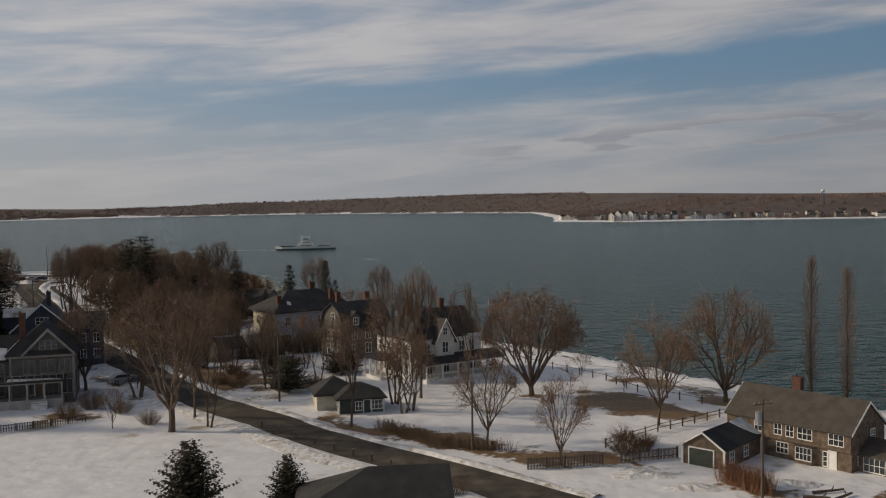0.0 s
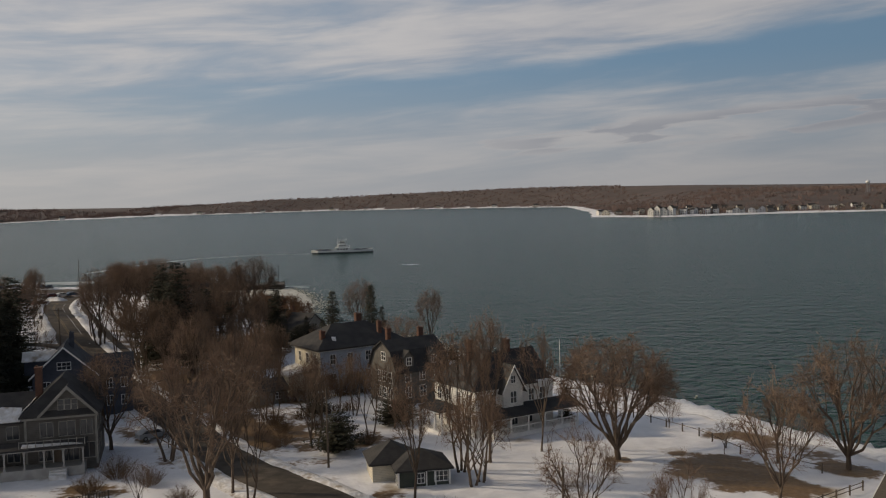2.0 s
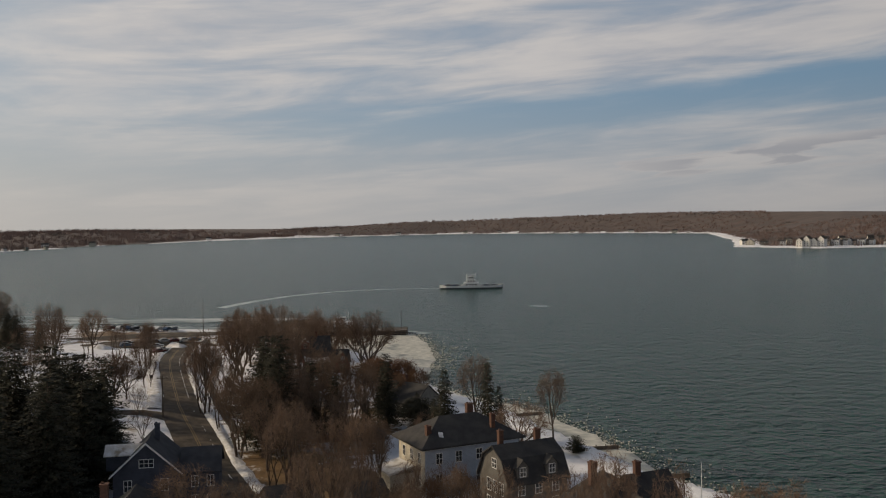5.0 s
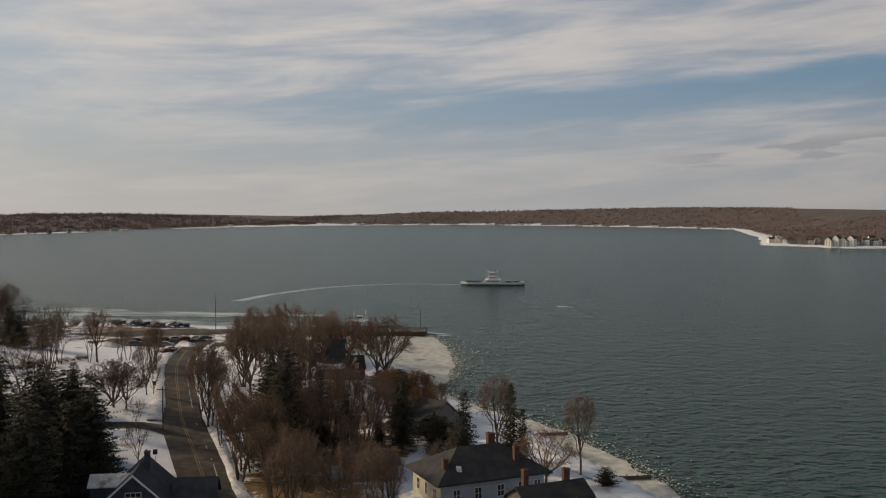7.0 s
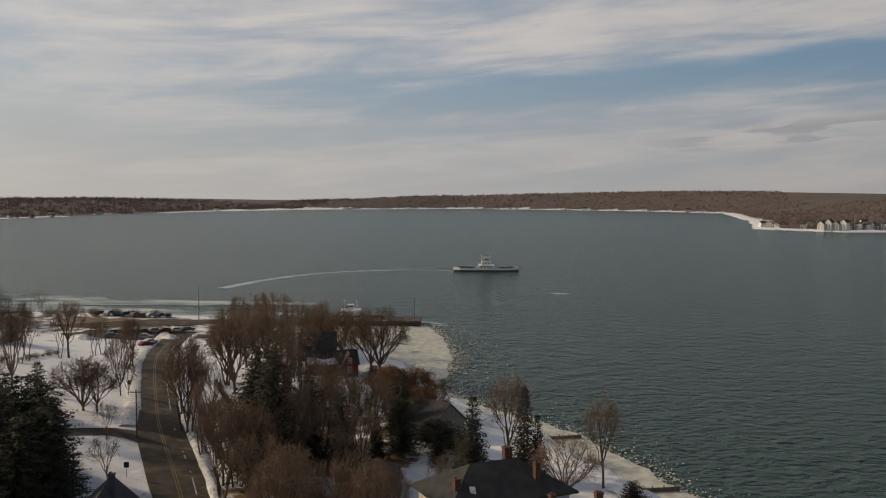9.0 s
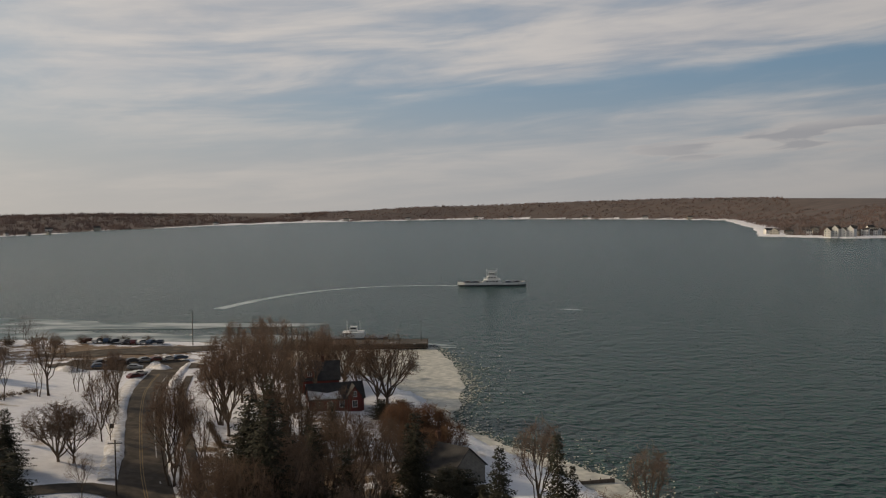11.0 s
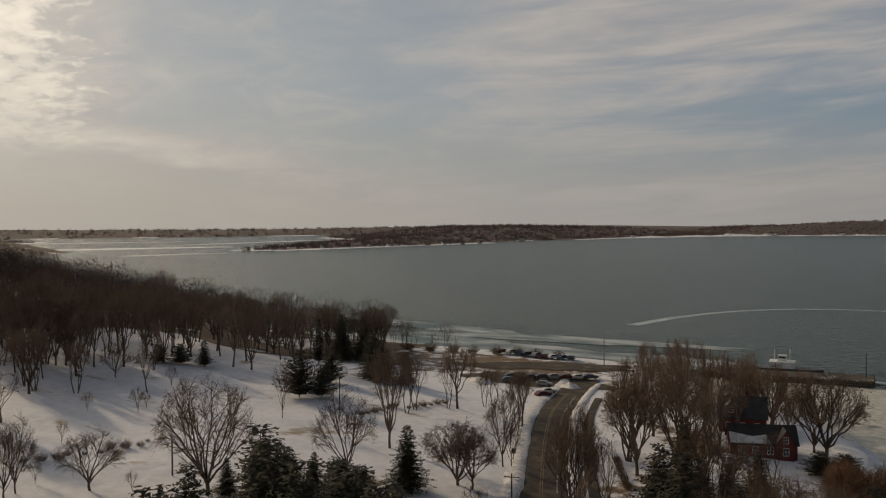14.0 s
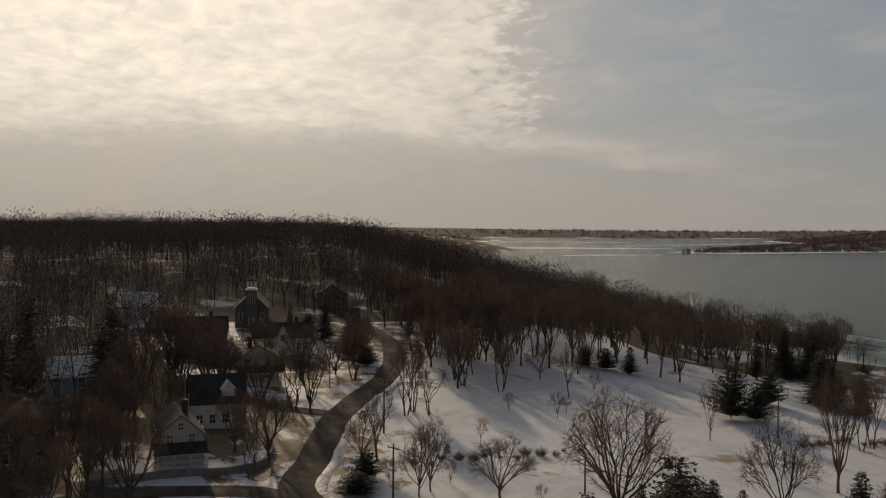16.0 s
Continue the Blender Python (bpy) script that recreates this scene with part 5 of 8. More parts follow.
    part("pole", Shape().tube((0, 0, 0), (0, 0, 11.5), 0.07, 0.04, 8), TRIM, f)
    part("ball", Shape().tube((0, 0, 11.5), (0, 0, 11.65), 0.08, 0.05, 8), METAL, f)


def blue_house():
    t = thing("house", pose(-25.2, 180.0, 3.2, 0, 0, 36), "large pale blue clapboard house under a dark hipped roof", "house")
    part("wall", Shape().box(-8.2, 8.4, 0, 10.2, -1, 7.4), BLUE_BOARD, t)
    # a thin cream layer over the left wall only
    part("side_wall", Shape().box(-8.24, -8.2, 0, 10.2, -1, 7.4), CREAM_BOARD, t, "cream side wall")
    part("roof", hip_roof(Shape(), -8.2, 8.4, 0, 10.2, 7.5, 11.0, 0.9, 0.28), ROOF_DARK, t)
    part("eaves_board", Shape().box(-8.5, 8.7, -0.3, 10.5, 7.0, 7.22), TRIM, t)
    for x in (-5.8, -2.4, 1.2, 4.6, 7.2):
        window(t, x, 0, 4.7, 1.0, 1.6)
        window(t, x, 0, 1.2, 1.0, 1.8)
    for yy in (2.0, 5.0, 8.0):
        window(t, -8.24, yy, 4.7, 0.9, 1.6, "l")
        window(t, -8.24, yy, 1.2, 0.9, 1.7, "l")
    part("side_porch", Shape().box(-12.2, -8.24, 4.5, 10.0, -1, 2.6), CREAM_BOARD, t, "low side extension")
    part("side_porch_roof", Shape().slab([(-12.5, 4.2, 2.9), (-8.24, 4.2, 3.8), (-8.24, 10.3, 3.8), (-12.5, 10.3, 2.9)], 0.3), BANK, t, "snow-covered low roof")
    chimney(t, -6.6, 2.2, 7.6, 10.4, 0.8, 0.8)
    chimney(t, 4.6, 1.8, 7.8, 11.2, 0.7, 0.7)
    chimney(t, 2.6, 6.0, 9.8, 12.4, 1.1, 0.8)
    part("roof_snow", Shape().slab([(-5.3, 1.0, 8.6), (-4.6, 0.8, 8.52), (-4.3, 1.7, 9.1), (-5.0, 1.9, 9.2)], 0.08), BANK, t, "small patch of snow on the roof")


def gambrel_house():
    t = thing("house", pose(-13.8, 167.0, 3.2, 0, 0, 36), "grey-shingled house with a steep roof and blue-framed windows", "house")
    s = Shape().prism([(0, -1), (8.6, -1), (8.6, 5.6), (7.0, 8.4), (4.3, 9.9), (1.6, 8.4), (0, 5.6)], -4.8, 4.8, "x")
    part("wall", s, OLIVE_SHINGLE, t)
    r = Shape()
    for (ya, za), (yb, zb) in (((-0.35, 5.2), (1.5, 8.5)), ((1.5, 8.5), (4.3, 10.05)), ((4.3, 10.05), (7.1, 8.5)), ((7.1, 8.5), (8.95, 5.2))):
        r.slab([(-5.2, ya, za), (5.2, ya, za), (5.2, yb, zb), (-5.2, yb, zb)], 0.2)
    part("roof", r, ROOF_DARK, t)
    for yy in (2.2, 4.0, 5.8):
        window(t, -4.8, yy, 3.3, 1.1, 1.7, "l")
        window(t, -4.8, yy, 0.6, 1.1, 1.8, "l")
    window(t, -4.8, 4.2, 6.8, 1.2, 1.3, "l")
    d = part("dormer", Shape().prism([(-3.4, 5.6), (-1.6, 5.6), (-1.6, 7.6), (-2.5, 8.5), (-3.4, 7.6)], 0.1, 3.0, "y"), OLIVE_SHINGLE, t)
    part("dormer_roof", gable_roof(Shape(), -3.4, -1.6, 0.1, 3.2, 7.6, 8.55, "y", 0.22, 0.12), ROOF_DARK, d)
    window(d, -2.5, 0.1, 6.2, 0.9, 1.2)
    d2 = part("dormer", Shape().prism([(1.4, 5.6), (3.2, 5.6), (3.2, 7.6), (2.3, 8.5), (1.4, 7.6)], 0.1, 3.0, "y"), OLIVE_SHINGLE, t)
    part("dormer_roof", gable_roof(Shape(), 1.4, 3.2, 0.1, 3.2, 7.6, 8.55, "y", 0.22, 0.12), ROOF_DARK, d2)
    window(d2, 2.3, 0.1, 6.2, 0.9, 1.2)
    chimney(t, -3.0, 5.6, 8.8, 11.8, 0.7, 0.7)
    chimney(t, 2.6, 4.6, 9.4, 11.6, 0.9, 0.6)
    for x in (-2.8, 0, 2.8):
        window(t, x, 0, 1.0, 1.1, 1.7)
        window(t, x, 0, 3.6, 1.0, 1.5)


def grey_house():
    t = thing("house", pose(-59.4, 130.6, 3.6, 0, 0, 18), "grey-shingled house with a hipped roof, front gable and snowy porch", "house")
    part("wall", Shape().box(-2.0, 6.4, 0, 11, -1, 6.6), OLIVE_SHINGLE, t)
    part("roof", hip_roof(Shape(), -2.0, 6.4, 0, 11, 6.7, 10.9, 0.6, 0.22, 3.8), ROOF_DARK, t)
    part("front_gable", Shape().prism([(0.0, 6.0), (6.2, 6.0), (6.2, 6.9), (3.1, 10.1), (0.0, 6.9)], -0.12, 5.2, "y"), OLIVE_SHINGLE, t)
    part("front_gable_roof", gable_roof(Shape(), 0.0, 6.2, -0.12, 5.4, 6.9, 10.15, "y", 0.45), ROOF_DARK, t)
    for sg in (-1, 1):
        part("verge_board", Shape().prism([(3.1 + sg * 3.57, 6.2), (3.1 + sg * 3.57, 6.65), (3.1, 10.3), (3.1, 9.82)][::sg], -0.66, -0.6, "y"), DUN_TRIM, t)
    part("pediment_board", Shape().box(-2.3, 6.7, -0.5, -0.13, 6.2, 6.5), DUN_TRIM, t, "weathered trim under the gable")
    for x in (-1.95, 6.35):
        part("corner_board", Shape().box(x - 0.14, x + 0.14, -0.05, 0.1, 0, 6.3), DUN_TRIM, t)
    part("left_wing", gable_walls(Shape(), -11.5, -2.0, 1.2, 9, -1, 6.2, 8.9, "x"), OLIVE_SHINGLE, t)
    part("left_wing_roof", gable_roof(Shape(), -11.5, -1.2, 1.2, 9, 6.2, 8.9, "x", 0.5), ROOF_DARK, t)
    part("roof_snow", Shape().slab([(-11.8, 0.72, 6.02), (-2.6, 0.72, 6.02), (-2.6, 2.6, 7.34), (-5.0, 2.9, 7.55), (-7.0, 2.0, 6.92), (-11.8, 2.2, 7.06)], 0.1), BANK, t, "snow lying along the eaves")
    part("roof_snow", Shape().slab([(-2.45, 0.6, 7.05), (-1.0, 2.2, 8.4), (-0.4, 5.0, 8.95), (-1.5, 5.4, 7.93), (-2.4, 3.6, 7.1)], 0.09), BANK, t, "wide band of snow on the sunny roof slope")
    for x in (2.3, 3.1, 3.9):
        window(t, x, -0.12, 7.2, 0.62, 1.3, 0, 1, 2, DUN_TRIM)
    for x, w in ((0.5, 1.5), (2.9, 1.9), (5.2, 1.4)):
        window(t, x, 0, 3.9, w, 1.8, 0, 2, 1, DUN_TRIM)
    for x, w in ((0.3, 1.6), (5.4, 1.4)):
        window(t, x, 0, 0.9, w, 1.9, 0, 2, 1, DUN_TRIM)
    window(t, 3.2, 0, 0.7, 2.0, 2.1, 0, 3, 1, DUN_TRIM)
    door(t, 1.7, 0, 0.6, 1.0, 2.1, WOOD)
    for x in (-3.6, -6.0, -9.0):
        window(t, x, 1.2, 3.7, 1.4, 1.6, 0, 2, 1, DUN_TRIM)
        window(t, x, 1.2, 0.8, 1.4, 1.7, 0, 2, 1, DUN_TRIM)
    for yy in (2.5, 6.0):
        window(t, 6.4, yy, 3.9, 0.9, 1.6, "r", 2, 2, DUN_TRIM)
        window(t, 6.4, yy, 0.9, 0.9, 1.6, "r", 2, 2, DUN_TRIM)
    porch(t, -11.0, 5.0, -2.6, 0, 0.6, 3.2, 8, ROOF_DARK, False, 0.35, PALE_TRIM)
    s = Shape().box(-2.4, 5.2, -2.7, -2.62, 4.02, 4.1)
    for k in range(9):
        s.box(-2.4 + 0.94 * k, -2.32 + 0.94 * k, -2.72, -2.6, 3.2, 4.14)
    part("balcony_rail", s, DUN_TRIM, t)
    part("porch_snow", Shape().slab([(-2.2, -2.4, 3.3), (4.9, -2.4, 3.3), (3.6, -1.7, 3.4), (0.8, -1.5, 3.42), (-2.2, -1.2, 3.47)], 0.1), BANK, t, "strip of snow on the porch roof")
    part("step", Shape().box(1.0, 3.0, -3.1, -2.6, -0.6, 0.4).box(1.0, 3.0, -3.6, -3.1, -0.6, 0.2).box(1.0, 3.0, -4.1, -3.6, -0.6, 0.0), BANK, t, "snow-covered front steps")
    chimney(t, -0.6, 3.6, 7.6, 12.3, 0.85, 0.85)


def navy_house():
    t = thing("house", pose(-68.6, 157.6, 4.2, 0, 0, 20), "slate-blue shingled gabled house with snow on its dormer", "house")
    part("wall", gable_walls(Shape(), -4.6, 4.6, 0, 10, -1.5, 6.2, 10.4, "y"), NAVY_SHINGLE, t)
    part("roof", gable_roof(Shape(), -4.6, 4.6, 0, 10, 6.2, 10.5, "y", 0.45), ROOF_NAVY, t)
    part("right_wing", gable_walls(Shape(), 4.6, 9.8, 2.5, 9.5, -1.5, 5.6, 8.2, "x"), NAVY_SHINGLE, t)
    part("right_wing_roof", gable_roof(Shape(), 4.6, 9.8, 2.5, 9.5, 5.6, 8.2, "x", 0.4), ROOF_NAVY, t)
    for sg in (-1, 1):
        part("verge_board", Shape().prism([(sg * 5.07, 5.65), (sg * 5.07, 5.95), (0, 10.62), (0, 10.3)][::sg], -0.52, -0.46, "y"), TRIM, t)
    d = part("dormer", Shape().prism([(3.0, 6.0), (6.2, 6.0), (6.2, 8.4), (4.6, 9.4), (3.0, 8.4)], -6.0, -1.5, "x"), NAVY_SHINGLE, t)
    part("dormer_roof", gable_roof(Shape(), -6.0, -1.0, 3.0, 6.2, 8.4, 9.45, "x", 0.3, 0.15), BANK, d, "snow-covered dormer roof")
    window(t, 0, 0, 7.0, 1.9, 1.1, 0, 3, 2)
    for x in (-2.6, 2.4):
        window(t, x, 0, 3.6, 1.0, 1.6)
        window(t, x, 0, 0.6, 1.0, 1.7)
    for x in (6.4, 8.6):
        window(t, x, 2.5, 3.2, 0.9, 1.5)
        window(t, x, 2.5, 0.4, 0.9, 1.5)
    chimney(t, 0.9, 5.5, 9.6, 12.2, 0.7, 0.6, NAVY_SHINGLE)


def corner_house():
    t = thing("house", pose(-3.2, 76.5, 2.8, 0, 0, 6), "dark shingled house seen from above at the road corner", "house")
    part("wall", Shape().box(-9.0, 3.6, 0, 7.4, -1, 2.6), GREY_SHINGLE, t)
    v = [(-9.6, -0.5, 2.6), (3.9, -0.5, 2.6), (3.9, 7.9, 2.6), (-9.6, 7.9, 2.6), (-3.2, 3.7, 5.2), (3.9, 3.7, 5.2)]
    v += [(x, y, 2.4) for x, y, z in v[:4]]
    part("roof", Shape().add(v, [(0, 1, 5, 4), (2, 3, 4, 5), (3, 0, 4), (1, 2, 5), (9, 8, 7, 6), (0, 6, 7, 1), (1, 7, 8, 2), (2, 8, 9, 3), (3, 9, 6, 0)]), ROOF_DARK, t)
    window(t, 3.6, 2.2, 0.8, 1.0, 1.2, "r")
    window(t, 3.6, 5.2, 0.8, 1.0, 1.2, "r")
    window(t, -5, 7.4, 0.8, 1.0, 1.2, "b")
    window(t, -1, 7.4, 0.8, 1.0, 1.2, "b")


corner_house()
brown_house()
small_garage()
white_house()
blue_house()
gambrel_house()
grey_house()
navy_house()
H = simple_house
H(-48.5, 163, 36, 7, 6, 2.4, 4.3, GREY_SHINGLE, ROOF_BROWN, "low grey shed under a brown roof", front=((-1.5, 0.8, 0.9, 1.1), (1.8, 0.8, 0.9, 1.1)), name="shed", group="sheds")
H(-38.5, 168, 36, 5, 5, 2.3, 3.8, GREY_SHINGLE, ROOF_BROWN, "small grey garden shed with a brown roof", front=((0.8, 0.8, 0.8, 1.0),), name="shed", group="sheds")
H(-48.8, 199.5, 20, 9, 7, 2.7, 4.9, GREY_SHINGLE, ROOF_DARK, "low grey bungalow with a hipped roof", front=((-2.5, 0.8, 1.1, 1.2), (2, 0.8, 1.1, 1.2)), hip=True)
H(-43.5, 236, 60, 9, 11, 3.0, 6.6, GREY_SHINGLE, ROOF_DARK, "grey house with a long dark roof near the water", "y", left=((3, 0.8, 1.0, 1.3), (6, 0.8, 1.0, 1.3)), front=((0, 0.9, 1.2, 1.3),), chim=((1.5, 8, 8.0),))
r_ = H(-82, 286, 26, 12.5, 7, 3.0, 5.9, RED_BOARD, ROOF_DARK, "barn-red house with snow on its dark roof", front=((-4.2, 0.8, 1.0, 1.4), (-1.6, 0.8, 1.0, 1.4), (1.2, 0.8, 1.0, 1.4), (4.2, 0.8, 1.0, 1.4)), left=((2, 0.8, 0.9, 1.3), (5, 0.8, 0.9, 1.3)))
part("roof_snow", Shape().slab([(-6.4, -0.25, 3.0), (1.2, -0.25, 3.0), (0.6, 1.4, 4.36), (-2.0, 1.0, 4.04), (-6.4, 1.8, 4.7)], 0.1), BANK, r_, "snow along the lower roof")
part("front_gable", Shape().prism([(2.4, -1), (5.6, -1), (5.6, 3.4), (4.0, 5.6), (2.4, 3.4)], -0.7, 3.4, "y"), RED_BOARD, r_)
part("front_gable_roof", gable_roof(Shape(), 2.4, 5.6, -0.7, 3.5, 3.4, 5.65, "y", 0.3, 0.15), ROOF_DARK, r_)
window(r_, 4.0, -0.7, 3.2, 0.8, 1.1)
window(r_, 4.0, -0.7, 0.8, 1.0, 1.4)
r_ = H(-92.5, 305, 20, 10, 9, 3.6, 7.4, RED_BOARD, ROOF_DARK, "tall dark-roofed rear block of the red house", front=((-3, 1.0, 0.9, 1.3), (0, 1.0, 0.9, 1.3), (3, 1.0, 0.9, 1.3)), chim=((1, 4.5, 8.8),))
part("dormer", Shape().prism([(-3.6, 3.8), (-1.2, 3.8), (-1.2, 5.8), (-2.4, 7.0), (-3.6, 5.8)], 0.4, 4.0, "y"), RED_BOARD, r_)
part("dormer_roof", gable_roof(Shape(), -3.6, -1.2, 0.4, 4.2, 5.8, 7.0, "y", 0.25, 0.14), BANK, r_, "snow-covered dormer roof")
window(r_, -2.4, 0.4, 4.4, 0.9, 1.2)
# houses up the hill
UP = ((-2.2, 0.9, 1, 1.5), (1.8, 0.9, 1, 1.5), (-2.2, 3.5, 0.9, 1.4), (1.8, 3.5, 0.9, 1.4))
FLANK = ((2.5, 0.9, 0.9, 1.4), (6, 0.9, 0.9, 1.4), (2.5, 3.5, 0.9, 1.4), (6, 3.5, 0.9, 1.4))
HG = "houses on the hill"
a_ = H(-166.5, 141, 84, 6.4, 10, 4.6, 7.4, CREAM_BOARD, ROOF_DARK, "pale gabled cottage with a porch beside a curved wall", "y", front=((-1.5, 3.3, 0.8, 1.3), (1.5, 3.3, 0.8, 1.3), (0, 5.2, 0.7, 1.0)), left=FLANK, right=FLANK, group=HG, chim=((1, 5, 8.6),))
porch(a_, -3.4, 3.4, -2.4, 0, 0.5, 2.6, 4, ROOF_DARK)
b_ = H(-184, 150.5, 82, 8.6, 8, 4.4, 8.2, WHITE_BOARD, ROOF_DARK, "white house with a steep dark roof and a snowy dormer", "x", front=((-3, 0.9, 0.9, 1.4), (-1, 0.9, 0.9, 1.4), (1, 0.9, 0.9, 1.4), (3, 0.9, 0.9, 1.4)), left=FLANK, right=FLANK, group=HG)
dm_ = part("dormer", Shape().prism([(0.6, 4.6), (2.6, 4.6), (2.6, 6.4), (1.6, 7.4), (0.6, 6.4)], 0.6, 3.4, "y"), WHITE_BOARD, b_)
part("dormer_roof", gable_roof(Shape(), 0.6, 2.6, 0.6, 3.6, 6.4, 7.45, "y", 0.25, 0.14), BANK, dm_, "snow-covered dormer roof")
c_ = H(-212, 165, 78, 8, 9, 5.0, 7.6, CREAM_BOARD, ROOF_OLIVE, "cream clapboard house among bare trees", "y", front=UP, left=FLANK, right=FLANK, group=HG, chim=((-1.5, 4, 8.8),))
porch(c_, -4.2, 4.2, -2.2, 0, 0.5, 2.7, 5, ROOF_DARK)
d_ = H(-238, 178, 72, 13, 7, 4.0, 6.8, WHITE_BOARD, ROOF_DARK, "white house with a long dark roof and a front gable", "x", front=((-5, 1.2, 0.9, 1.4), (-2.6, 1.2, 0.9, 1.4), (3.6, 1.2, 0.9, 1.4), (5.4, 1.2, 0.9, 1.4)), group=HG, chim=((3, 3.5, 8.2),))
part("front_gable", Shape().prism([(-1.8, -1), (1.8, -1), (1.8, 4.0), (0, 6.0), (-1.8, 4.0)], -1.2, 3.0, "y"), WHITE_BOARD, d_)
part("front_gable_roof", gable_roof(Shape(), -1.8, 1.8, -1.2, 3.2, 4.0, 6.05, "y", 0.3, 0.15), ROOF_DARK, d_)
window(d_, 0, -1.2, 3.2, 0.9, 1.3)
H(-240, 160, 75, 11, 9, 4.8, 8.0, GREY_SHINGLE, ROOF_DARK, "grey house with a big dark roof below the church", "x", front=((-3, 0.9, 1, 1.5), (0, 0.9, 1, 1.5), (3, 0.9, 1, 1.5)), left=FLANK, group=HG, chim=((2, 4.5, 9.2),))
H(-204, 130, 80, 8, 8, 4.6, 7.4, BLUE_BOARD, BANK, "pale blue house under a snowy roof", "x", front=UP, right=FLANK, group=HG)
H(-171, 121, 85, 8, 9, 5.2, 8.2, GREY_SHINGLE, ROOF_DARK, "grey-shingled house beside the side road", "y", front=UP, right=FLANK, group=HG)
H(-298, 212, 70, 9, 8, 4.5, 7.5, GREY_SHINGLE, ROOF_DARK, "grey house high in the woods", "y", front=UP, group=HG)
H(-360, 235, 70, 10, 9, 5, 8.5, CREAM_BOARD, ROOF_DARK, "pale house high in the woods", "y", front=UP, group=HG)
H(-276, 152, 76, 9, 8, 4.5, 7.5, WHITE_BOARD, BANK, "white house with a snowy roof deep in the woods", "x", front=UP, group=HG)


def church():
    t = thing("church", pose(-268, 179, ground_at(-268, 179) + 0.4, 0, 0, 72), "small stone-grey church with a white-trimmed belfry", "church")
    part("wall", gable_walls(Shape(), -4.6, 4.6, 0, 17, -2, 5.6, 10.0, "y"), OLIVE_SHINGLE, t)
    part("roof", gable_roof(Shape(), -4.6, 4.6, 0, 17, 5.6, 10.1, "y", 0.4), ROOF_DARK, t)
    for sg in (-1, 1):
        part("verge_board", Shape().prism([(sg * 5.0, 5.1), (sg * 5.0, 5.5), (0, 10.3), (0, 9.85)][::sg], -0.48, -0.4, "y"), TRIM, t)
    tw = part("tower", Shape().box(-1.5, 1.5, -1.2, 2.0, -1, 10.6), OLIVE_SHINGLE, t)
    part("belfry", Shape().box(-1.3, 1.3, -1.0, 1.8, 10.8, 11.1).box(-1.3, 1.3, -1.0, 1.8, 12.9, 13.2).box(-1.3, -0.95, -1, -0.65, 11.1, 12.9).box(0.95, 1.3, -1, -0.65, 11.1, 12.9).box(-1.3, -0.95, 1.45, 1.8, 11.1, 12.9).box(0.95, 1.3, 1.45, 1.8, 11.1, 12.9).box(-0.15, 0.15, -1, -0.75, 11.1, 12.9), TRIM, t, "open white belfry")
    part("belfry_roof", hip_roof(Shape(), -1.5, 1.5, -1.2, 2.0, 13.2, 14.0, 0.2), ROOF_DARK, t)
    part("cornice", Shape().box(-1.7, 1.7, -1.4, 2.2, 10.5, 10.8), TRIM, t)
    t.scale = (0.9, 0.9, 0.9)
    for x in (-0.6, 0.6):
        window(tw, x, -1.2, 7.0, 0.6, 2.4, 0, 1, 3)
    for x in (-3, 3):
        window(t, x, 0, 1.5, 0.9, 2.4, 0, 1, 3)
    for yy in (3, 7, 11):
        window(t, 4.6, yy, 1.8, 0.9, 2.2, "r", 1, 3)
    door(t, 0, -1.2, 0, 1.4, 2.4, RUST_WOOD)


church()


# ---- trees where they stand ----
def grove(key, places):
    for p in places:
        # nothing grows tall on the lawn before the red house
        if 230 < p[1] < 286 and abs(p[0] - np.interp(p[1], [230, 248, 285], [-64, -70, -82])) < 8.5:
            continue
        # nor on the roads
        if min((q - Vector((p[0], p[1], 0))).length for q in MAIN + SIDE) < 4.4:
            continue
        stand(key, *p)


# by the road, the garages and the white house
stand("maple", -34, 114, 1.12, 70, 1.2, "great bare maple with a thick trunk beside the lane")
grove("broad", ((-73, 296.5, 1.25),))
stand("dome", 12.4, 132.6, 1.12)
stand("broad", 38.6, 127, 1.14, 40, 0.9)
stand("dome", 63, 120, 0.8)
grove("maple", ((-47, 150, 0.9), (-55, 141, 0.85), (-39, 146, 0.95),))
grove("sparse", ((-30, 116, 0.85), (-27, 119.5, 0.8),))
grove("tall", ((-14.5, 211, 0.8), (-33, 121, 0.7), (-52, 172, 0.85),))
grove("many", ((-45, 135, 0.95),))
grove("young", ((-17, 150, 1.3), (-47, 141, 0.8), (-42, 116, 0.7),))
grove("oak", ((-20, 205, 0.8),))

grove("poplar", ((51, 128.5, 1), (55.6, 127.5, 1),))
grove("oak", ((64, 112, 0.7),))
stand("juniper", -23.2, 83, 1.0)
stand("juniper", -14.4, 83.4, 0.78, None, 0.82)
grove("cedar", ((-27, 212, 1.3), (-37, 209, 0.75), (-25, 213.5, 0.9),))
grove("spruce", ((-34.3, 206, 1.08), (-53, 219, 0.6), (-42, 218, 0.6),))
grove("yew", ((-23.4, 137.6, 1), (-18, 152, 0.7), (-16, 154, 0.7), (-30, 160, 0.7), (-10, 205, 0.6), (8, 152, 0.4),))
grove("bush", ((-20, 142, 1), (-24, 146, 1.2), (-49, 128, 1.4), (-44, 125, 1.1), (-50, 122, 1.2), (-38, 118, 1), (20.5, 106, 0.95), (23, 104.5, 0.7), (-28, 150, 1.2), (-6, 150, 1),))
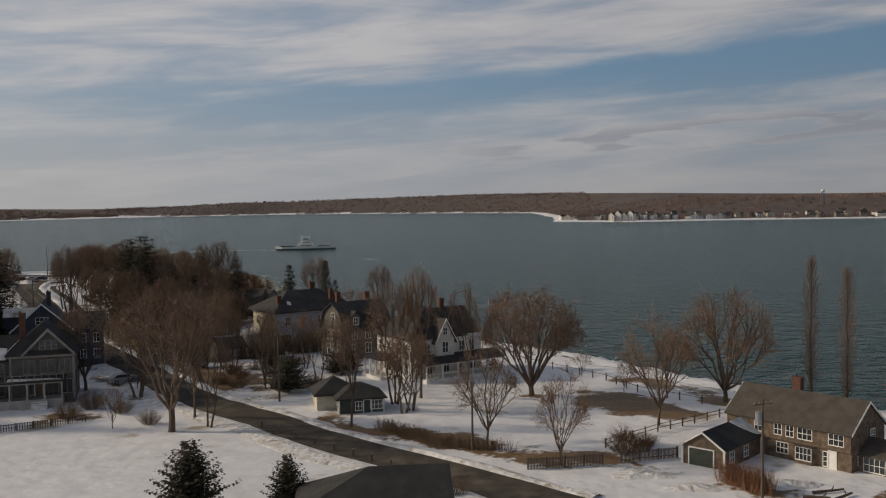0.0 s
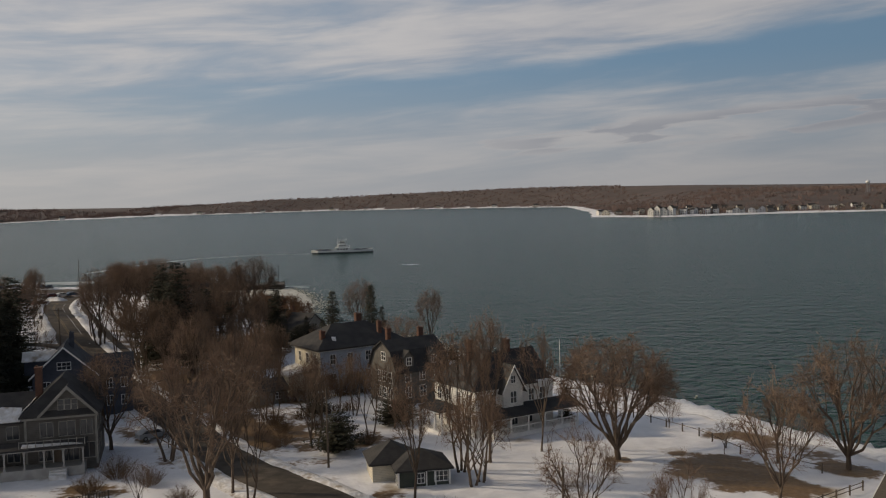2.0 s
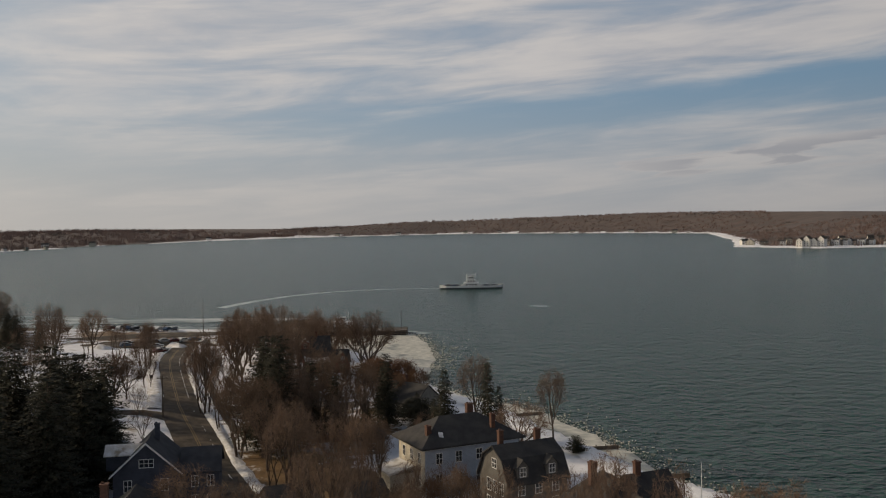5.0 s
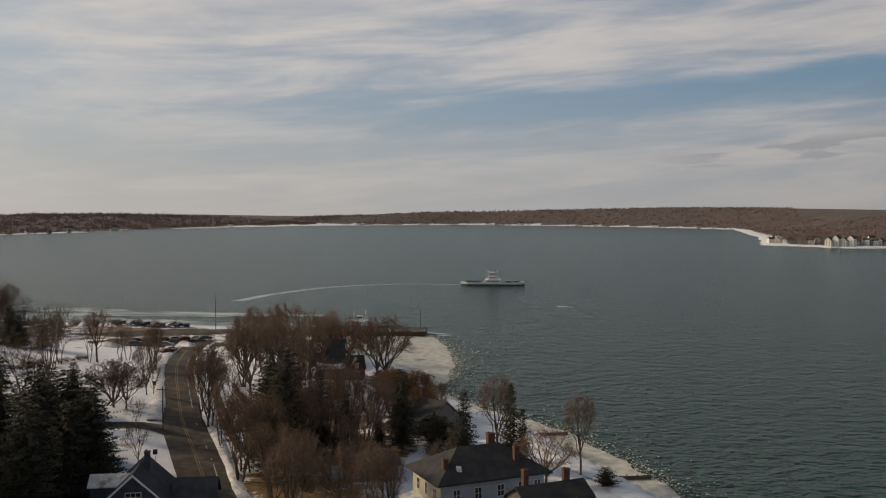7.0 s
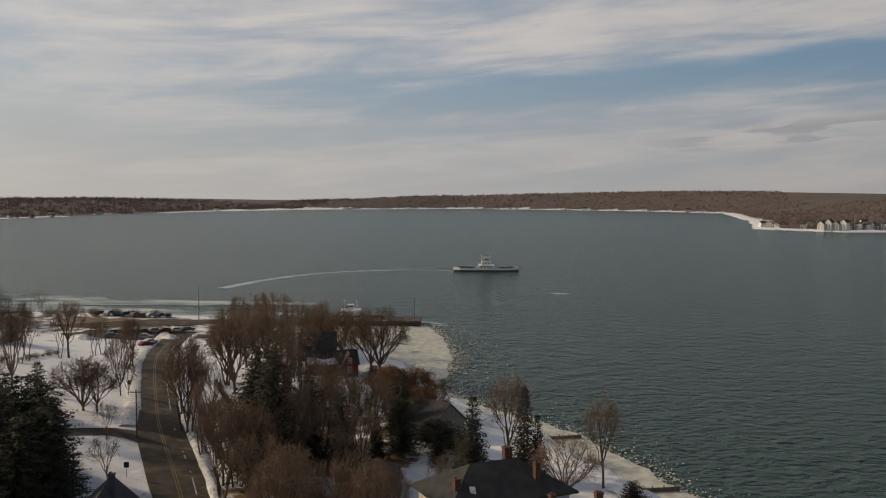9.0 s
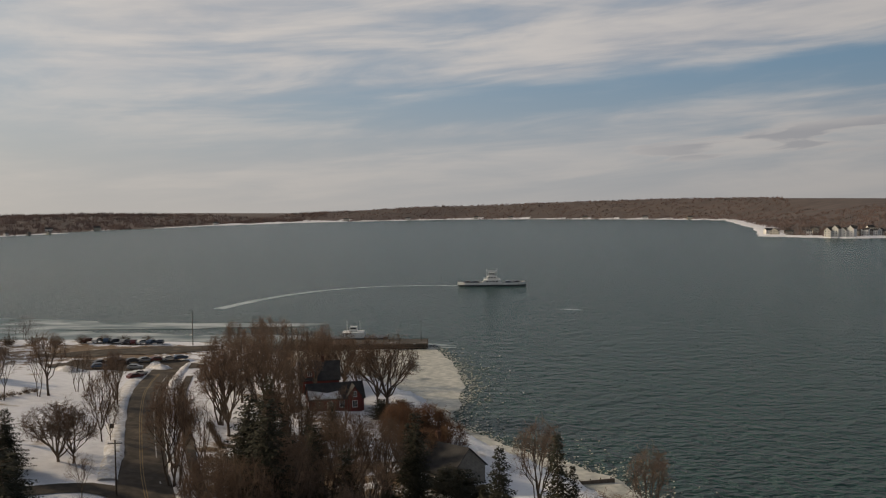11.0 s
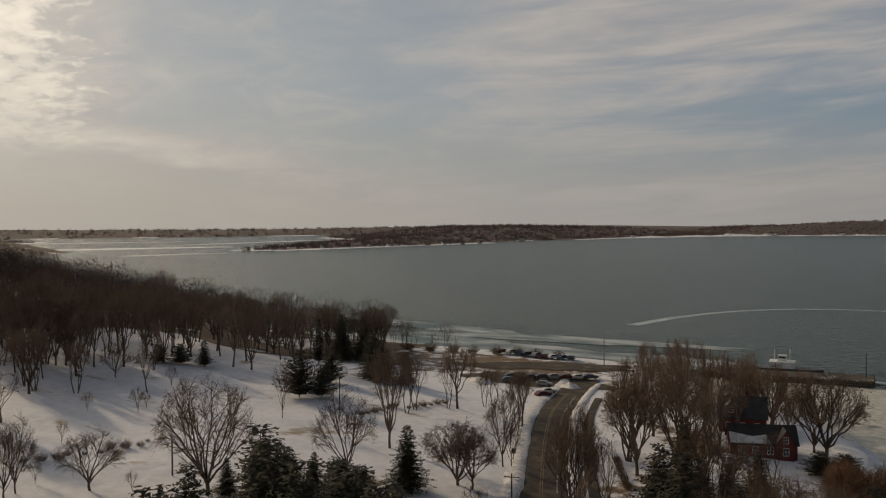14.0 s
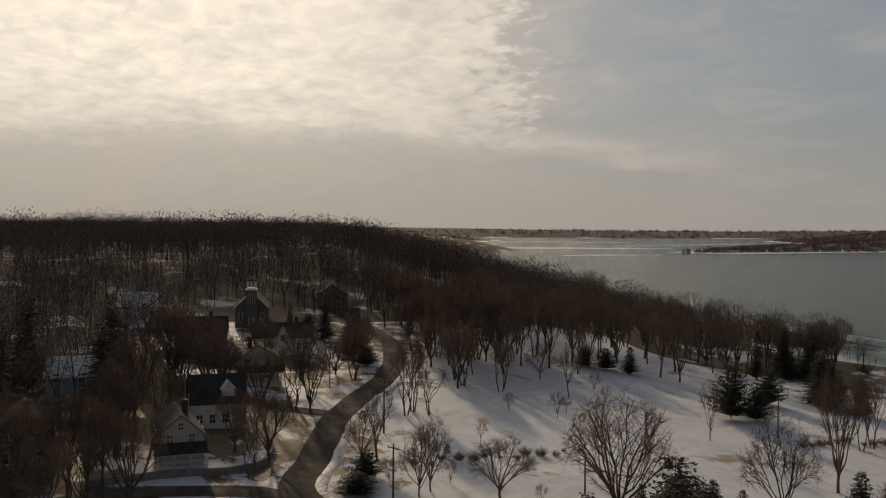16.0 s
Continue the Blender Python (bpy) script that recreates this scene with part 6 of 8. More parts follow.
# between the road and the shore
grove("maple", ((-56, 180, 0.75), (-62, 200, 1.0), (-59, 218, 1.02), (-72, 230, 1.13), (-77, 246, 1.07), (-88, 258, 1.13), (-63, 232, 1.02), (-95, 256, 1.02), (-84, 272, 1.13), (-105, 286, 0.97), (-116, 300, 0.92), (-101, 268, 0.96),))
grove("broad", ((-50, 186, 0.7), (-68, 215, 0.96), (-80, 262, 0.96), (-100, 290, 0.92), (-112, 318, 0.92), (-120, 330, 0.86), (-100, 330, 0.86), (-90, 318, 0.92),))
grove("many", ((-58, 192, 0.7), (-66, 240, 0.96), (-90, 280, 1.02), (-108, 305, 0.86), (-76, 213, 0.79), (-70.7, 195.1, 1.05, None, 0.9), (-89, 222.5, 1.05, None, 0.7), (-94, 231.6, 1.18, None, 0.7), (-99.5, 262.5, 1.1, None, 0.87), (-124, 350, 0.72),))
grove("red", ((-52, 252, 1), (-55, 258, 0.95), (-58, 248, 1.05), (-48, 246, 0.9), (-62, 262, 0.9), (-60, 255, 1), (-70, 268, 0.8), (-55, 243, 0.9), (-30, 171, 0.45), (-26, 174, 0.45), (-22, 177, 0.42),))
grove("pine", ((-64.5, 200, 1.3, None, 0.9), (-69.5, 206, 1.25, None, 0.9), (-71, 209, 1.12, None, 0.8), (-49.4, 222.2, 0.92, None, 0.8), (-57, 211, 0.75, None, 0.85), (-63, 214, 0.9, None, 0.8)))
grove("spruce", ((-54, 236, 0.75), (-66, 246, 0.8),))

# more of the grove between road and shore
rg_ = random.Random(17)
for k_ in range(52):
    u_ = rg_.random()
    x_, y_ = -52 - 62 * u_ + rg_.uniform(0, 22), 168 + 158 * u_ + rg_.uniform(-8, 10)
    if inland(np.array([x_]), np.array([y_]), COAST)[0] > 6 and not any(abs(x_ - a) < w and abs(y_ - b) < w for a, b, w in ((-48, 196, 12), (-43, 232, 12), (-40, 172, 16), (-82, 289, 7), (-97, 309, 7), (-25, 178, 18), (-68, 162, 9), (-48, 164, 6))):
        road_ = min((p - Vector((x_, y_, 0))).length for p in MAIN)
        if road_ > 8.5 and not (230 < y_ < 286 and abs(x_ - np.interp(y_, [230, 248, 285], [-64, -70, -82])) < 8.5):
            stand(rg_.choice(("maple", "many", "tall", "maple", "sparse")), x_, y_, rg_.uniform(0.68, 0.95) * (1 if y_ < 270 else 0.75))
# trees and scrub between the lane and the back gardens
HOMES = ((-48.5, 165, 6), (-38.5, 170, 5), (-25, 184, 11), (-14, 171, 9), (1, 152, 13), (-59.4, 135, 11), (-68, 162, 10), (-48, 202, 8), (-25, 156, 9), (-17, 133, 8), (-33, 160, 5))
rb_ = random.Random(29)
for k_ in range(90):
    p_ = MAIN[rb_.randrange(14, 44)]
    x_, y_ = p_.x + rb_.uniform(5, 25), p_.y + rb_.uniform(-4, 8)
    road_ = min((p - Vector((x_, y_, 0))).length for p in MAIN)
    if road_ < 5 or y_ < 122 or any(math.hypot(x_ - a, y_ - b) < w for a, b, w in HOMES) or road_ > 21:
        continue
    if k_ % 5 < 2:
        stand("bush", x_, y_, rb_.uniform(0.7, 1.2))
    else:
        stand(rb_.choice(("sparse", "many", "young", "sparse", "young", "tall")), x_, y_, rb_.uniform(0.6, 0.85))
# before and among the houses by the water
grove("sparse", ((-62, 217.5, 1.2, None, 0.62), (-61.4, 224, 1.05, None, 0.68), (-56.8, 216, 0.98, None, 0.65), (-24, 158.5, 0.68), (-17.5, 160, 0.62), (-31, 164, 0.62), (-36, 157, 0.66), (-40, 176, 0.6), (-44, 186, 0.7), (-46, 178, 0.65), (-36.5, 196, 0.6), (-53, 199, 0.75)))
grove("young", ((-11, 157, 1.2), (-27, 165, 1.1), (-21, 163.5, 0.9), (-33, 169.5, 0.9), (-41, 180, 1.1), (-50, 192, 1.2), (-38, 200, 0.9)))
grove("yew", ((-43, 228, 0.95, None, 1.3), (-46.5, 232, 0.8, None, 1.3), (-39.5, 224.5, 0.7, None, 1.2)))
grove("red", ((-58.4, 251.9, 1.05, None, 1.5), (-52.5, 240, 0.9, None, 1.3)))
grove("tall", ((-29.8, 216.5, 0.9, None, 1.1),))
grove("many", ((-160, 149.2, 0.75, None, 0.8), (-164.8, 158.9, 0.9, None, 0.75)))
# on the lawns between the lane and the shore
grove("lawn", ((-1.6, 93.5, 1.05, None, 1.1), (4.7, 105.3, 1.2, None, 0.8), (12.2, 96.9, 1.07, None, 0.7), (7.2, 90, 0.62, None, 1.1), (26.3, 113.7, 1.46, None, 0.8)))
grove("tall", ((-11.9, 115.6, 0.75, None, 0.85), (-3.5, 132.1, 1.04, None, 0.8), (31.3, 129.9, 0.52, None, 1.1)))
grove("many", ((-7, 128.4, 1.22, None, 0.68),))
grove("sparse", ((3.1, 137.2, 1.09, None, 0.7),))
grove("young", ((26.1, 134.2, 0.6), (22, 147.8, 0.5, None, 1.5)))
grove("bush", ((19.9, 100.9, 1.25, None, 1.2), (22, 102.4, 1.0)))
# left of the road
grove("pine", ((-97, 160, 1), (-105, 166, 1), (-91, 184, 0.85), (-80, 152, 1.25), (-92, 152, 1.3), (-112, 186, 0.8), (-196, 134, 0.9), (-216, 138, 0.95), (-197, 118, 1.0), (-214, 124, 1.0),))
grove("pine", ((-88, 146, 1.2), (-96, 140, 1.2), (-101, 150, 0.9), (-86, 134, 1.25), (-90, 122, 1.25), (-80, 140, 1.25), (-98, 130, 0.95),))
grove("pine", ((-93, 176, 1.12, None, 1.05), (-100, 184, 0.92, None, 1.25), (-90, 168, 1.28, None, 1.0), (-99, 172, 1.2, None, 1.05), (-85, 160, 1.15, None, 1.0), (-107, 178, 1.1, None, 1.1), (-97, 190, 0.7, None, 1.4), (-104, 193, 0.62, None, 1.4), (-112, 183, 0.85, None, 1.2),))
grove("spruce", ((-106, 190, 0.8), (-252, 193, 0.85), (-248, 199, 0.8),))
grove("cedar", ((-211, 296, 1.1), (-258, 186, 0.7),))

grove("young", ((-99, 211, 0.9),))
grove("maple", ((-188, 138, 0.9), (-194, 152, 0.9), (-176, 134, 0.85), (-208, 154, 0.9), (-172, 150, 0.6), (-190, 168, 0.7), (-225, 190, 0.6), (-240, 215, 0.9), (-250, 222, 0.85), (-265, 215, 0.9),))
grove("tall", ((-228, 220, 0.85), (-236, 226, 0.85), (-220, 230, 0.8), (-232, 262, 0.85), (-240, 252, 0.85), (-228, 274, 0.8), (-218, 266, 0.75), (-212, 282, 0.75), (-245, 238, 0.9), (-238, 210, 0.8), (-222, 212, 0.75),))
grove("many", ((-163, 156, 0.85), (-197, 178, 0.8), (-212, 185, 0.8),))

grove("tall", ((-222, 246, 0.8), (-230, 230, 0.85), (-225, 256, 0.8), (-235, 244, 0.8),))
grove("yew", ((-199, 312, 0.8),))
grove("sparse", ((-112, 336, 0.95), (-104, 344, 0.9), (-118, 346, 0.95), (-126, 356, 0.9), (-98, 322, 0.95), (-122, 320, 0.95), (-130, 340, 0.9), (-94, 334, 0.85), (-116, 358, 0.85), (-132, 364, 0.8), (-136, 352, 0.8), (-88, 336, 0.85),))
grove("many", ((-108, 350, 0.8), (-124, 338, 0.85), (-134, 370, 0.7),))
grove("pine", ((-222, 318, 0.75), (-227, 323, 0.85), (-218, 324, 0.7), (-224, 330, 0.8), (-232, 328, 0.75),))
ra_ = random.Random(23)
for k_ in range(30):
    x_, y_ = ra_.uniform(-215, -150), ra_.uniform(104, 160)
    if y_ < np.interp(x_, [-215, -150], [160, 138]) and not any(math.hypot(x_ - a, y_ - b) < w for a, b, w in ((-168, 138, 11), (-185, 147, 9), (-206, 163, 9), (-204, 129, 9), (-175, 121, 9), (-158, 147, 9))):
        stand(ra_.choice(("maple", "tall", "tall", "many", "maple")), x_, y_, ra_.uniform(0.65, 0.95))
grove("many", ((-193, 166, 0.8), (-201, 156, 0.85), (-180, 141, 0.8), (-224, 152, 0.9),))
grove("maple", ((-190, 159, 0.75), (-215, 166, 0.8), (-212, 174, 0.75), (-226, 192, 0.7), (-221, 207, 0.75), (-226, 224, 0.8), (-172, 133, 0.75), (-160, 128, 0.7),))
grove("maple", ((-157, 119, 0.85), (-150, 114, 0.8), (-163, 126, 0.8), (-166, 116, 0.9), (-148, 122, 0.7), (-248, 246, 0.85), (-246, 262, 0.85), (-225, 226, 0.8), (-236, 221, 0.85), (-238, 270, 0.8), (-226, 262, 0.8),))
grove("many", ((-152, 126, 0.75), (-172, 112, 0.85), (-232, 236, 0.85), (-244, 232, 0.9),))

grove("bush", ((-196, 366, 1.5), (-190, 370, 1.4), (-184, 372, 1.3), (-203, 362, 1.5), (-210, 360, 1.6), (-177, 375, 1.2), (-216, 356, 1.6), (-223, 352, 1.6),))
# the snowy park left of the road
grove("oak", ((-132.2, 190.8, 1.43, None, 0.76),))
grove("dome", ((-112.3, 225.3, 0.72, None, 1.0),))
grove("lawn", ((-149, 171.4, 1.12, None, 0.64), (-144.4, 179.9, 0.93, None, 1.28), (-113.2, 240.3, 1.42, None, 0.6), (-124.6, 212, 1.6, None, 0.8)))
grove("many", ((-187.4, 186.7, 1.09, None, 0.6), (-204.6, 206.4, 0.78, None, 0.89)))
grove("sparse", ((-163.5, 169.7, 0.75), (-201.6, 214.2, 0.69), (-192.5, 224.8, 0.73, None, 1.14), (-148.8, 258, 0.87, None, 0.8), (-146, 269, 0.82, None, 0.85), (-121, 254.7, 0.73), (-125, 264.5, 0.85, None, 0.7), (-143.5, 280.3, 0.6), (-131, 275, 0.7)))
grove("young", ((-178.7, 212.4, 0.64), (-159.4, 232, 1.44, None, 0.64), (-184, 205, 0.5), (-181, 216, 0.45), (-194, 232, 0.6), (-186, 229, 0.5), (-168, 190, 0.45), (-153.5, 167, 0.5), (-152, 176, 0.45), (-140.5, 184, 0.4)))
grove("yew", ((-171.2, 248.4, 1.9, None, 0.68), (-169, 253, 1.2, None, 0.8), (-179.5, 267.2, 1.44, None, 0.76), (-213.3, 249.6, 0.92), (-217, 246, 0.8), (-156.6, 164.8, 0.72), (-151.2, 161.2, 0.54, None, 1.6), (-121.5, 206.5, 0.8, None, 0.9), (-119.5, 209.5, 0.75)))
grove("cedar", ((-208.2, 252.7, 0.54, None, 2.0),))
grove("pine", ((-176, 282, 0.62, None, 1.2), (-180.4, 284, 0.72, None, 1.3), (-184, 290, 0.6, None, 1.2), (-172, 287, 0.5, None, 1.3)))
grove("spruce", ((-130.4, 192.9, 0.4, None, 1.5), (-128, 196.3, 0.44, None, 1.4), (-125.4, 200.6, 0.52, None, 1.6), (-123.2, 203.5, 0.46, None, 1.4), (-116, 216.8, 0.74, None, 1.45)))
grove("bush", tuple((-160 + 0.8 * math.sin(2.1 * k), 174 + 2.5 * k, 0.55 + 0.25 * math.sin(5 * k)) for k in range(13)))
grove("bush", tuple((-152.4 + 0.27 * k * (1 if k > 5 else -0.5), 247.5 + 2.3 * k, 0.6 + 0.2 * math.sin(4 * k)) for k in range(12)))


# a dark stand of pines west of the road
stand("pine", -84, 172.5, 1.2, 25, 1.05)
stand("pine", -83, 165, 1.05, 95, 1.0)
stand("pine", -89.5, 175, 1.15, 160, 1.1)
# round the red house and along the road
stand("pine", -82, 245, 0.9, 30, 0.72)
stand("spruce", -77.3, 252.5, 0.58, 80, 1.3)
stand("spruce", -80.8, 249.5, 0.7, 140, 1.1)
stand("pine", -75.5, 262, 0.45, 20, 1.4)
stand("yew", -70.3, 281.3, 0.85, 0, 1.2)
stand("yew", -67, 285.8, 0.69, 50, 1.5)
stand("sparse", -87.7, 274.5, 1.1, 10, 0.75)
stand("broad", -75.5, 297.7, 1.1, 200, 0.73)
stand("sparse", -76, 272, 0.6, 75, 1.2)
stand("young", -79, 268, 0.9, 15, 1.4)
grove("maple", ((-89.4, 315.5, 0.82, None, 1.13), (-66.3, 195.7, 0.96, None, 0.8), (-62, 187, 0.8)))
grove("sparse", ((-96.5, 234.5, 0.96, None, 0.85), (-81.5, 211.5, 0.92, None, 0.9), (-59.5, 176.5, 0.93, None, 0.86), (-53.5, 168.5, 0.9, None, 0.85), (-71, 200.5, 0.85), (-88, 228, 0.9)))
# single trees along the edge of the hill woods and in the gardens below
grove("many", ((-185.8, 184.5, 0.92, None, 0.78), (-72.4, 199.5, 1.02), (-90, 222.5, 1.09, None, 0.83), (-209, 207, 0.85)))
grove("sparse", ((-184.9, 189, 0.61, None, 1.45), (-198.8, 212, 0.74, None, 1.08), (-149.5, 262, 0.83), (-143, 283, 0.67, None, 1.1), (-101.5, 241, 0.93), (-214, 214, 0.9), (-219, 226, 0.95), (-227, 238, 0.95), (-210, 239, 0.8)))
grove("maple", ((-202.1, 203.8, 0.83), (-166.4, 153.6, 0.69, None, 1.17), (-193.6, 153.6, 0.79, None, 0.8), (-216, 246.6, 0.97, None, 0.84), (-199.4, 260.1, 0.93, None, 0.86), (-133.1, 233.2, 1.2, None, 0.65), (-99.6, 262.3, 0.95), (-213, 221, 0.85), (-222, 217, 0.9), (-229, 229, 0.95), (-220, 258, 0.9), (-226, 249, 0.95)))
grove("tall", ((-232.5, 245.4, 0.9, None, 1.12), (-204.3, 258.5, 0.83, None, 1.15), (-204.7, 280.1, 0.84, None, 1.2), (-145.1, 271.5, 0.79, None, 1.38), (-125.9, 267.5, 0.71), (-210, 268, 0.8, None, 1.2), (-217, 236, 0.85, None, 1.2), (-212, 290, 0.8, None, 1.1), (-224, 270, 0.85, None, 1.2), (-231, 219, 0.85, None, 1.2)))
grove("broad", ((-217, 182.7, 0.55, None, 1.21), (-236, 213.5, 0.85, None, 0.8), (-251, 215, 0.85, None, 0.8)))
grove("lawn", ((-162.8, 166.6, 0.9), (-147.5, 168.9, 1.02, None, 0.76), (-109.7, 225.5, 1.13), (-207, 227, 0.9)))
grove("young", ((-111.9, 241, 0.98), (-88.2, 192.8, 1.0)))
grove("spruce", ((-238, 196, 0.75, None, 1.2), (-235, 192.5, 0.6, None, 1.2)))
grove("yew", ((-224, 192.5, 0.8), (-258, 190.5, 1.0)))


# ---- woods of the hill and the far shores ----
def woods(name, spots, protos, mat, label, seed, tall=(0.8, 1.25), smooth=False):
    """One mesh of many small trees."""
    rng = np.random.default_rng(seed)
    vs, fs, n = [], [], 0
    size = spots[:, 3] if spots.shape[1] > 3 else np.ones(len(spots))
    for k, (x, y, z) in enumerate(spots[:, :3]):
        pv, pf = protos[k % len(protos)]
        a, s = rng.uniform(0, 6.283), rng.uniform(*tall) * size[k]
        c, e = math.cos(a) * s, math.sin(a) * s
        v = np.stack([pv[:, 0] * c - pv[:, 1] * e + x, pv[:, 0] * e + pv[:, 1] * c + y, pv[:, 2] * s + z], 1)
        vs.append(v)
        fs.append(pf + n)
        n += len(pv)
    V, F = np.concatenate(vs), np.concatenate(fs)
    me = bpy.data.meshes.new(name)
    me.vertices.add(len(V))
    me.vertices.foreach_set("co", V.astype(np.float32).ravel())
    me.loops.add(F.size)
    me.loops.foreach_set("vertex_index", F.astype(np.int32).ravel())
    me.polygons.add(len(F))
    me.polygons.foreach_set("loop_start", np.arange(0, F.size, F.shape[1], dtype=np.int32))
    me.polygons.foreach_set("use_smooth", np.full(len(F), smooth))
    me.update(calc_edges=True)
    me.validate()
    me.materials.append(mat)
    return tagged(new(name, me), label, "woods", kind="stuff")


def crown_tree(seed, tall, wide, twigs, fat):
    """A bare tree seen from afar: a forked trunk and a round crown of fine twigs."""
    rng = random.Random(seed)
    v, f = [], []

    def sliver(a, b, w0, w1, turn):
        s = Vector((math.cos(turn), math.sin(turn), 0))
        n = len(v)
        v.extend([a - s * w0, a + s * w0, b + s * w1, b - s * w1])
        f.extend([(n, n + 1, n + 2), (n, n + 2, n + 3)])

    fork = Vector((0, 0, tall * 0.28))
    for k in range(3):
        sliver(Vector((0, 0, -0.5)), fork, 0.11, 0.09, 1.05 * k)
    limbs = []
    for k in range(5):
        a = 1.26 * k + rng.uniform(-0.3, 0.3)
        e = Vector((math.cos(a) * wide * 0.5, math.sin(a) * wide * 0.5, tall * rng.uniform(0.66, 0.8)))
        sliver(fork, e, 0.10, 0.05, a + 1.5)
        limbs.append(e)
    for k in range(twigs):
        d = Vector((rng.gauss(0, 1), rng.gauss(0, 1), rng.gauss(0.25, 0.8))).normalized()
        r = 0.45 + 0.5 * rng.random() ** 0.6
        root = Vector((d.x * wide * r, d.y * wide * r, tall * 0.64 + d.z * r * tall * (0.36 if d.z > 0 else 0.42)))
        way = (d + Vector((rng.uniform(-1, 1), rng.uniform(-1, 1), rng.uniform(-0.6, 0.8))) * 1.1).normalized()
        tip = root + way * rng.uniform(0.7, 1.3) * (1.25 - 0.9 * r)
        n = len(v)
        s = Vector((rng.uniform(-1, 1), rng.uniform(-1, 1), rng.uniform(-0.4, 0.4))).normalized() * fat
        v.extend([root - s, root + s, tip])
        f.append((n, n + 1, n + 2))
    return np.array([tuple(p) for p in v]), np.array(f)


def far_tree(seed, tall, wide):
    """A bare tree miles away: a dome of thin twigs down to the ground."""
    rng = random.Random(seed)
    v, f = [], []
    for k in range(15):
        a, r = rng.uniform(0, 6.283), wide * rng.random() ** 0.5
        lean = rng.uniform(0, 3.14)
        x, y, z = math.cos(a) * r, math.sin(a) * r, tall * math.sqrt(max(0.1, 1 - (r / wide) ** 2)) * rng.uniform(0.8, 1.05)
        sx, sy = math.cos(lean) * 0.45, math.sin(lean) * 0.45
        n = len(v)
        v += [(x * 0.6 - sx, y * 0.6 - sy, -1), (x * 0.6 + sx, y * 0.6 + sy, -1), (x, y, z)]
        f.append((n, n + 1, n + 2))
    return np.array(v, float), np.array(f)


rng_ = np.random.default_rng(7)
P_ = rng_.uniform((-1150, -60), (-160, 720), (26000, 2))
dd = inland(P_[:, 0], P_[:, 1], COAST)
free_ = np.ones(len(P_), bool)
for cx_, cy_, rad_ in ((-268, 180, 27), (-238, 178, 15), (-212, 165, 13), (-185, 150, 13), (-168, 142, 12), (-250, 188, 16), (-240, 203, 8), (-250, 172, 16), (-240, 190, 14), (-300, 215, 10), (-222, 200, 14), (-360, 235, 12), (-300, 250, 14), (-282, 160, 12), (-230, 165, 13), (-206, 129, 11), (-235, 182, 14), (-178, 122, 12), (-305, 213, 12), (-164, 138, 14), (-183, 148, 12), (-204, 164, 12), (-156, 148, 12), (-176, 154, 10)):
    free_ &= np.hypot(P_[:, 0] - cx_, P_[:, 1] - cy_) > rad_
ok = (dd > 4) & free_ & ((P_[:, 0] < -285) | ((P_[:, 1] > 282) & (P_[:, 0] < -222)) | ((P_[:, 1] < 152) & (P_[:, 0] < -172)) | (P_[:, 1] < 112) | (P_[:, 0] < -268) | ((P_[:, 0] < -240) & (P_[:, 1] < 170)))
side_y = np.interp(P_[:, 0], [p.x for p in SIDE[::-1]], [p.y for p in SIDE[::-1]])
below_ = (P_[:, 0] < -150) & (P_[:, 0] > -330) & (P_[:, 1] < side_y - 9) & (P_[:, 1] > 60) & free_
beyond_ = (P_[:, 0] < np.interp(P_[:, 1], [205, 221, 240, 262, 300], [-222, -226, -238, -236, -240])) & (P_[:, 1] > side_y + 7) & (dd > 14) & free_
ok |= (below_ & (rng_.random(len(P_)) < 0.6)) | (beyond_ & (rng_.random(len(P_)) < 0.75))
P_, dd, below_ = P_[ok], dd[ok], below_[ok]
near_ = np.hypot(P_[:, 0] + 25, P_[:, 1] - 90)
keep_ = rng_.random(len(P_)) < np.where(near_ < 385, 0.8, np.where(near_ < 550, 0.6, 0.2))
P_, near_ = P_[keep_], near_[keep_]
slope_ = (near_ < 330) & (P_[:, 1] > np.interp(P_[:, 0], [-300, -225], [222, 205])) & (P_[:, 0] > -300)
rh_, sown_ = random.Random(41), []
for x_, y_ in P_[slope_]:
    if len(sown_) < 230 and all((x_ - a) ** 2 + (y_ - b) ** 2 > 27 for a, b in sown_):
        sown_.append((x_, y_))
        shore_ = float(np.clip(0.55 + inland(np.array([x_]), np.array([y_]), COAST)[0] / 90, 0.6, 1.0))
        stand(rh_.choice(("maple", "many", "tall", "maple", "broad", "sparse")), float(x_), float(y_), shore_ * rh_.uniform(0.75, 1.08), rh_.uniform(0, 360), rh_.uniform(0.85, 1.1))
P_, near_ = P_[~slope_], near_[~slope_]
Z_ = height(P_[:, 0], P_[:, 1])
fine_ = [crown_tree(100 + k, 12 + 1.3 * k, 5.3 + 0.45 * k, 430, 0.09) for k in range(5)]
coarse_ = [crown_tree(200 + k, 12 + 1.0 * k, 5.6 + 0.45 * k, 200, 0.2) for k in range(5)]
spots = np.column_stack([P_, Z_ - 0.2, np.where(P_[:, 0] > -420, np.clip(0.5 + inland(P_[:, 0], P_[:, 1], COAST) / 60, 0.5, 1.15), 1.05)])
woods("hill_woods", spots[near_ < 385], fine_, WOODS, "bare brown woodland on the hillside", 3, (0.75, 1.05))
woods("far_hill_woods", spots[near_ >= 385], coarse_, WOODS, "bare brown woodland over the hilltop", 4, (0.85, 1.15))

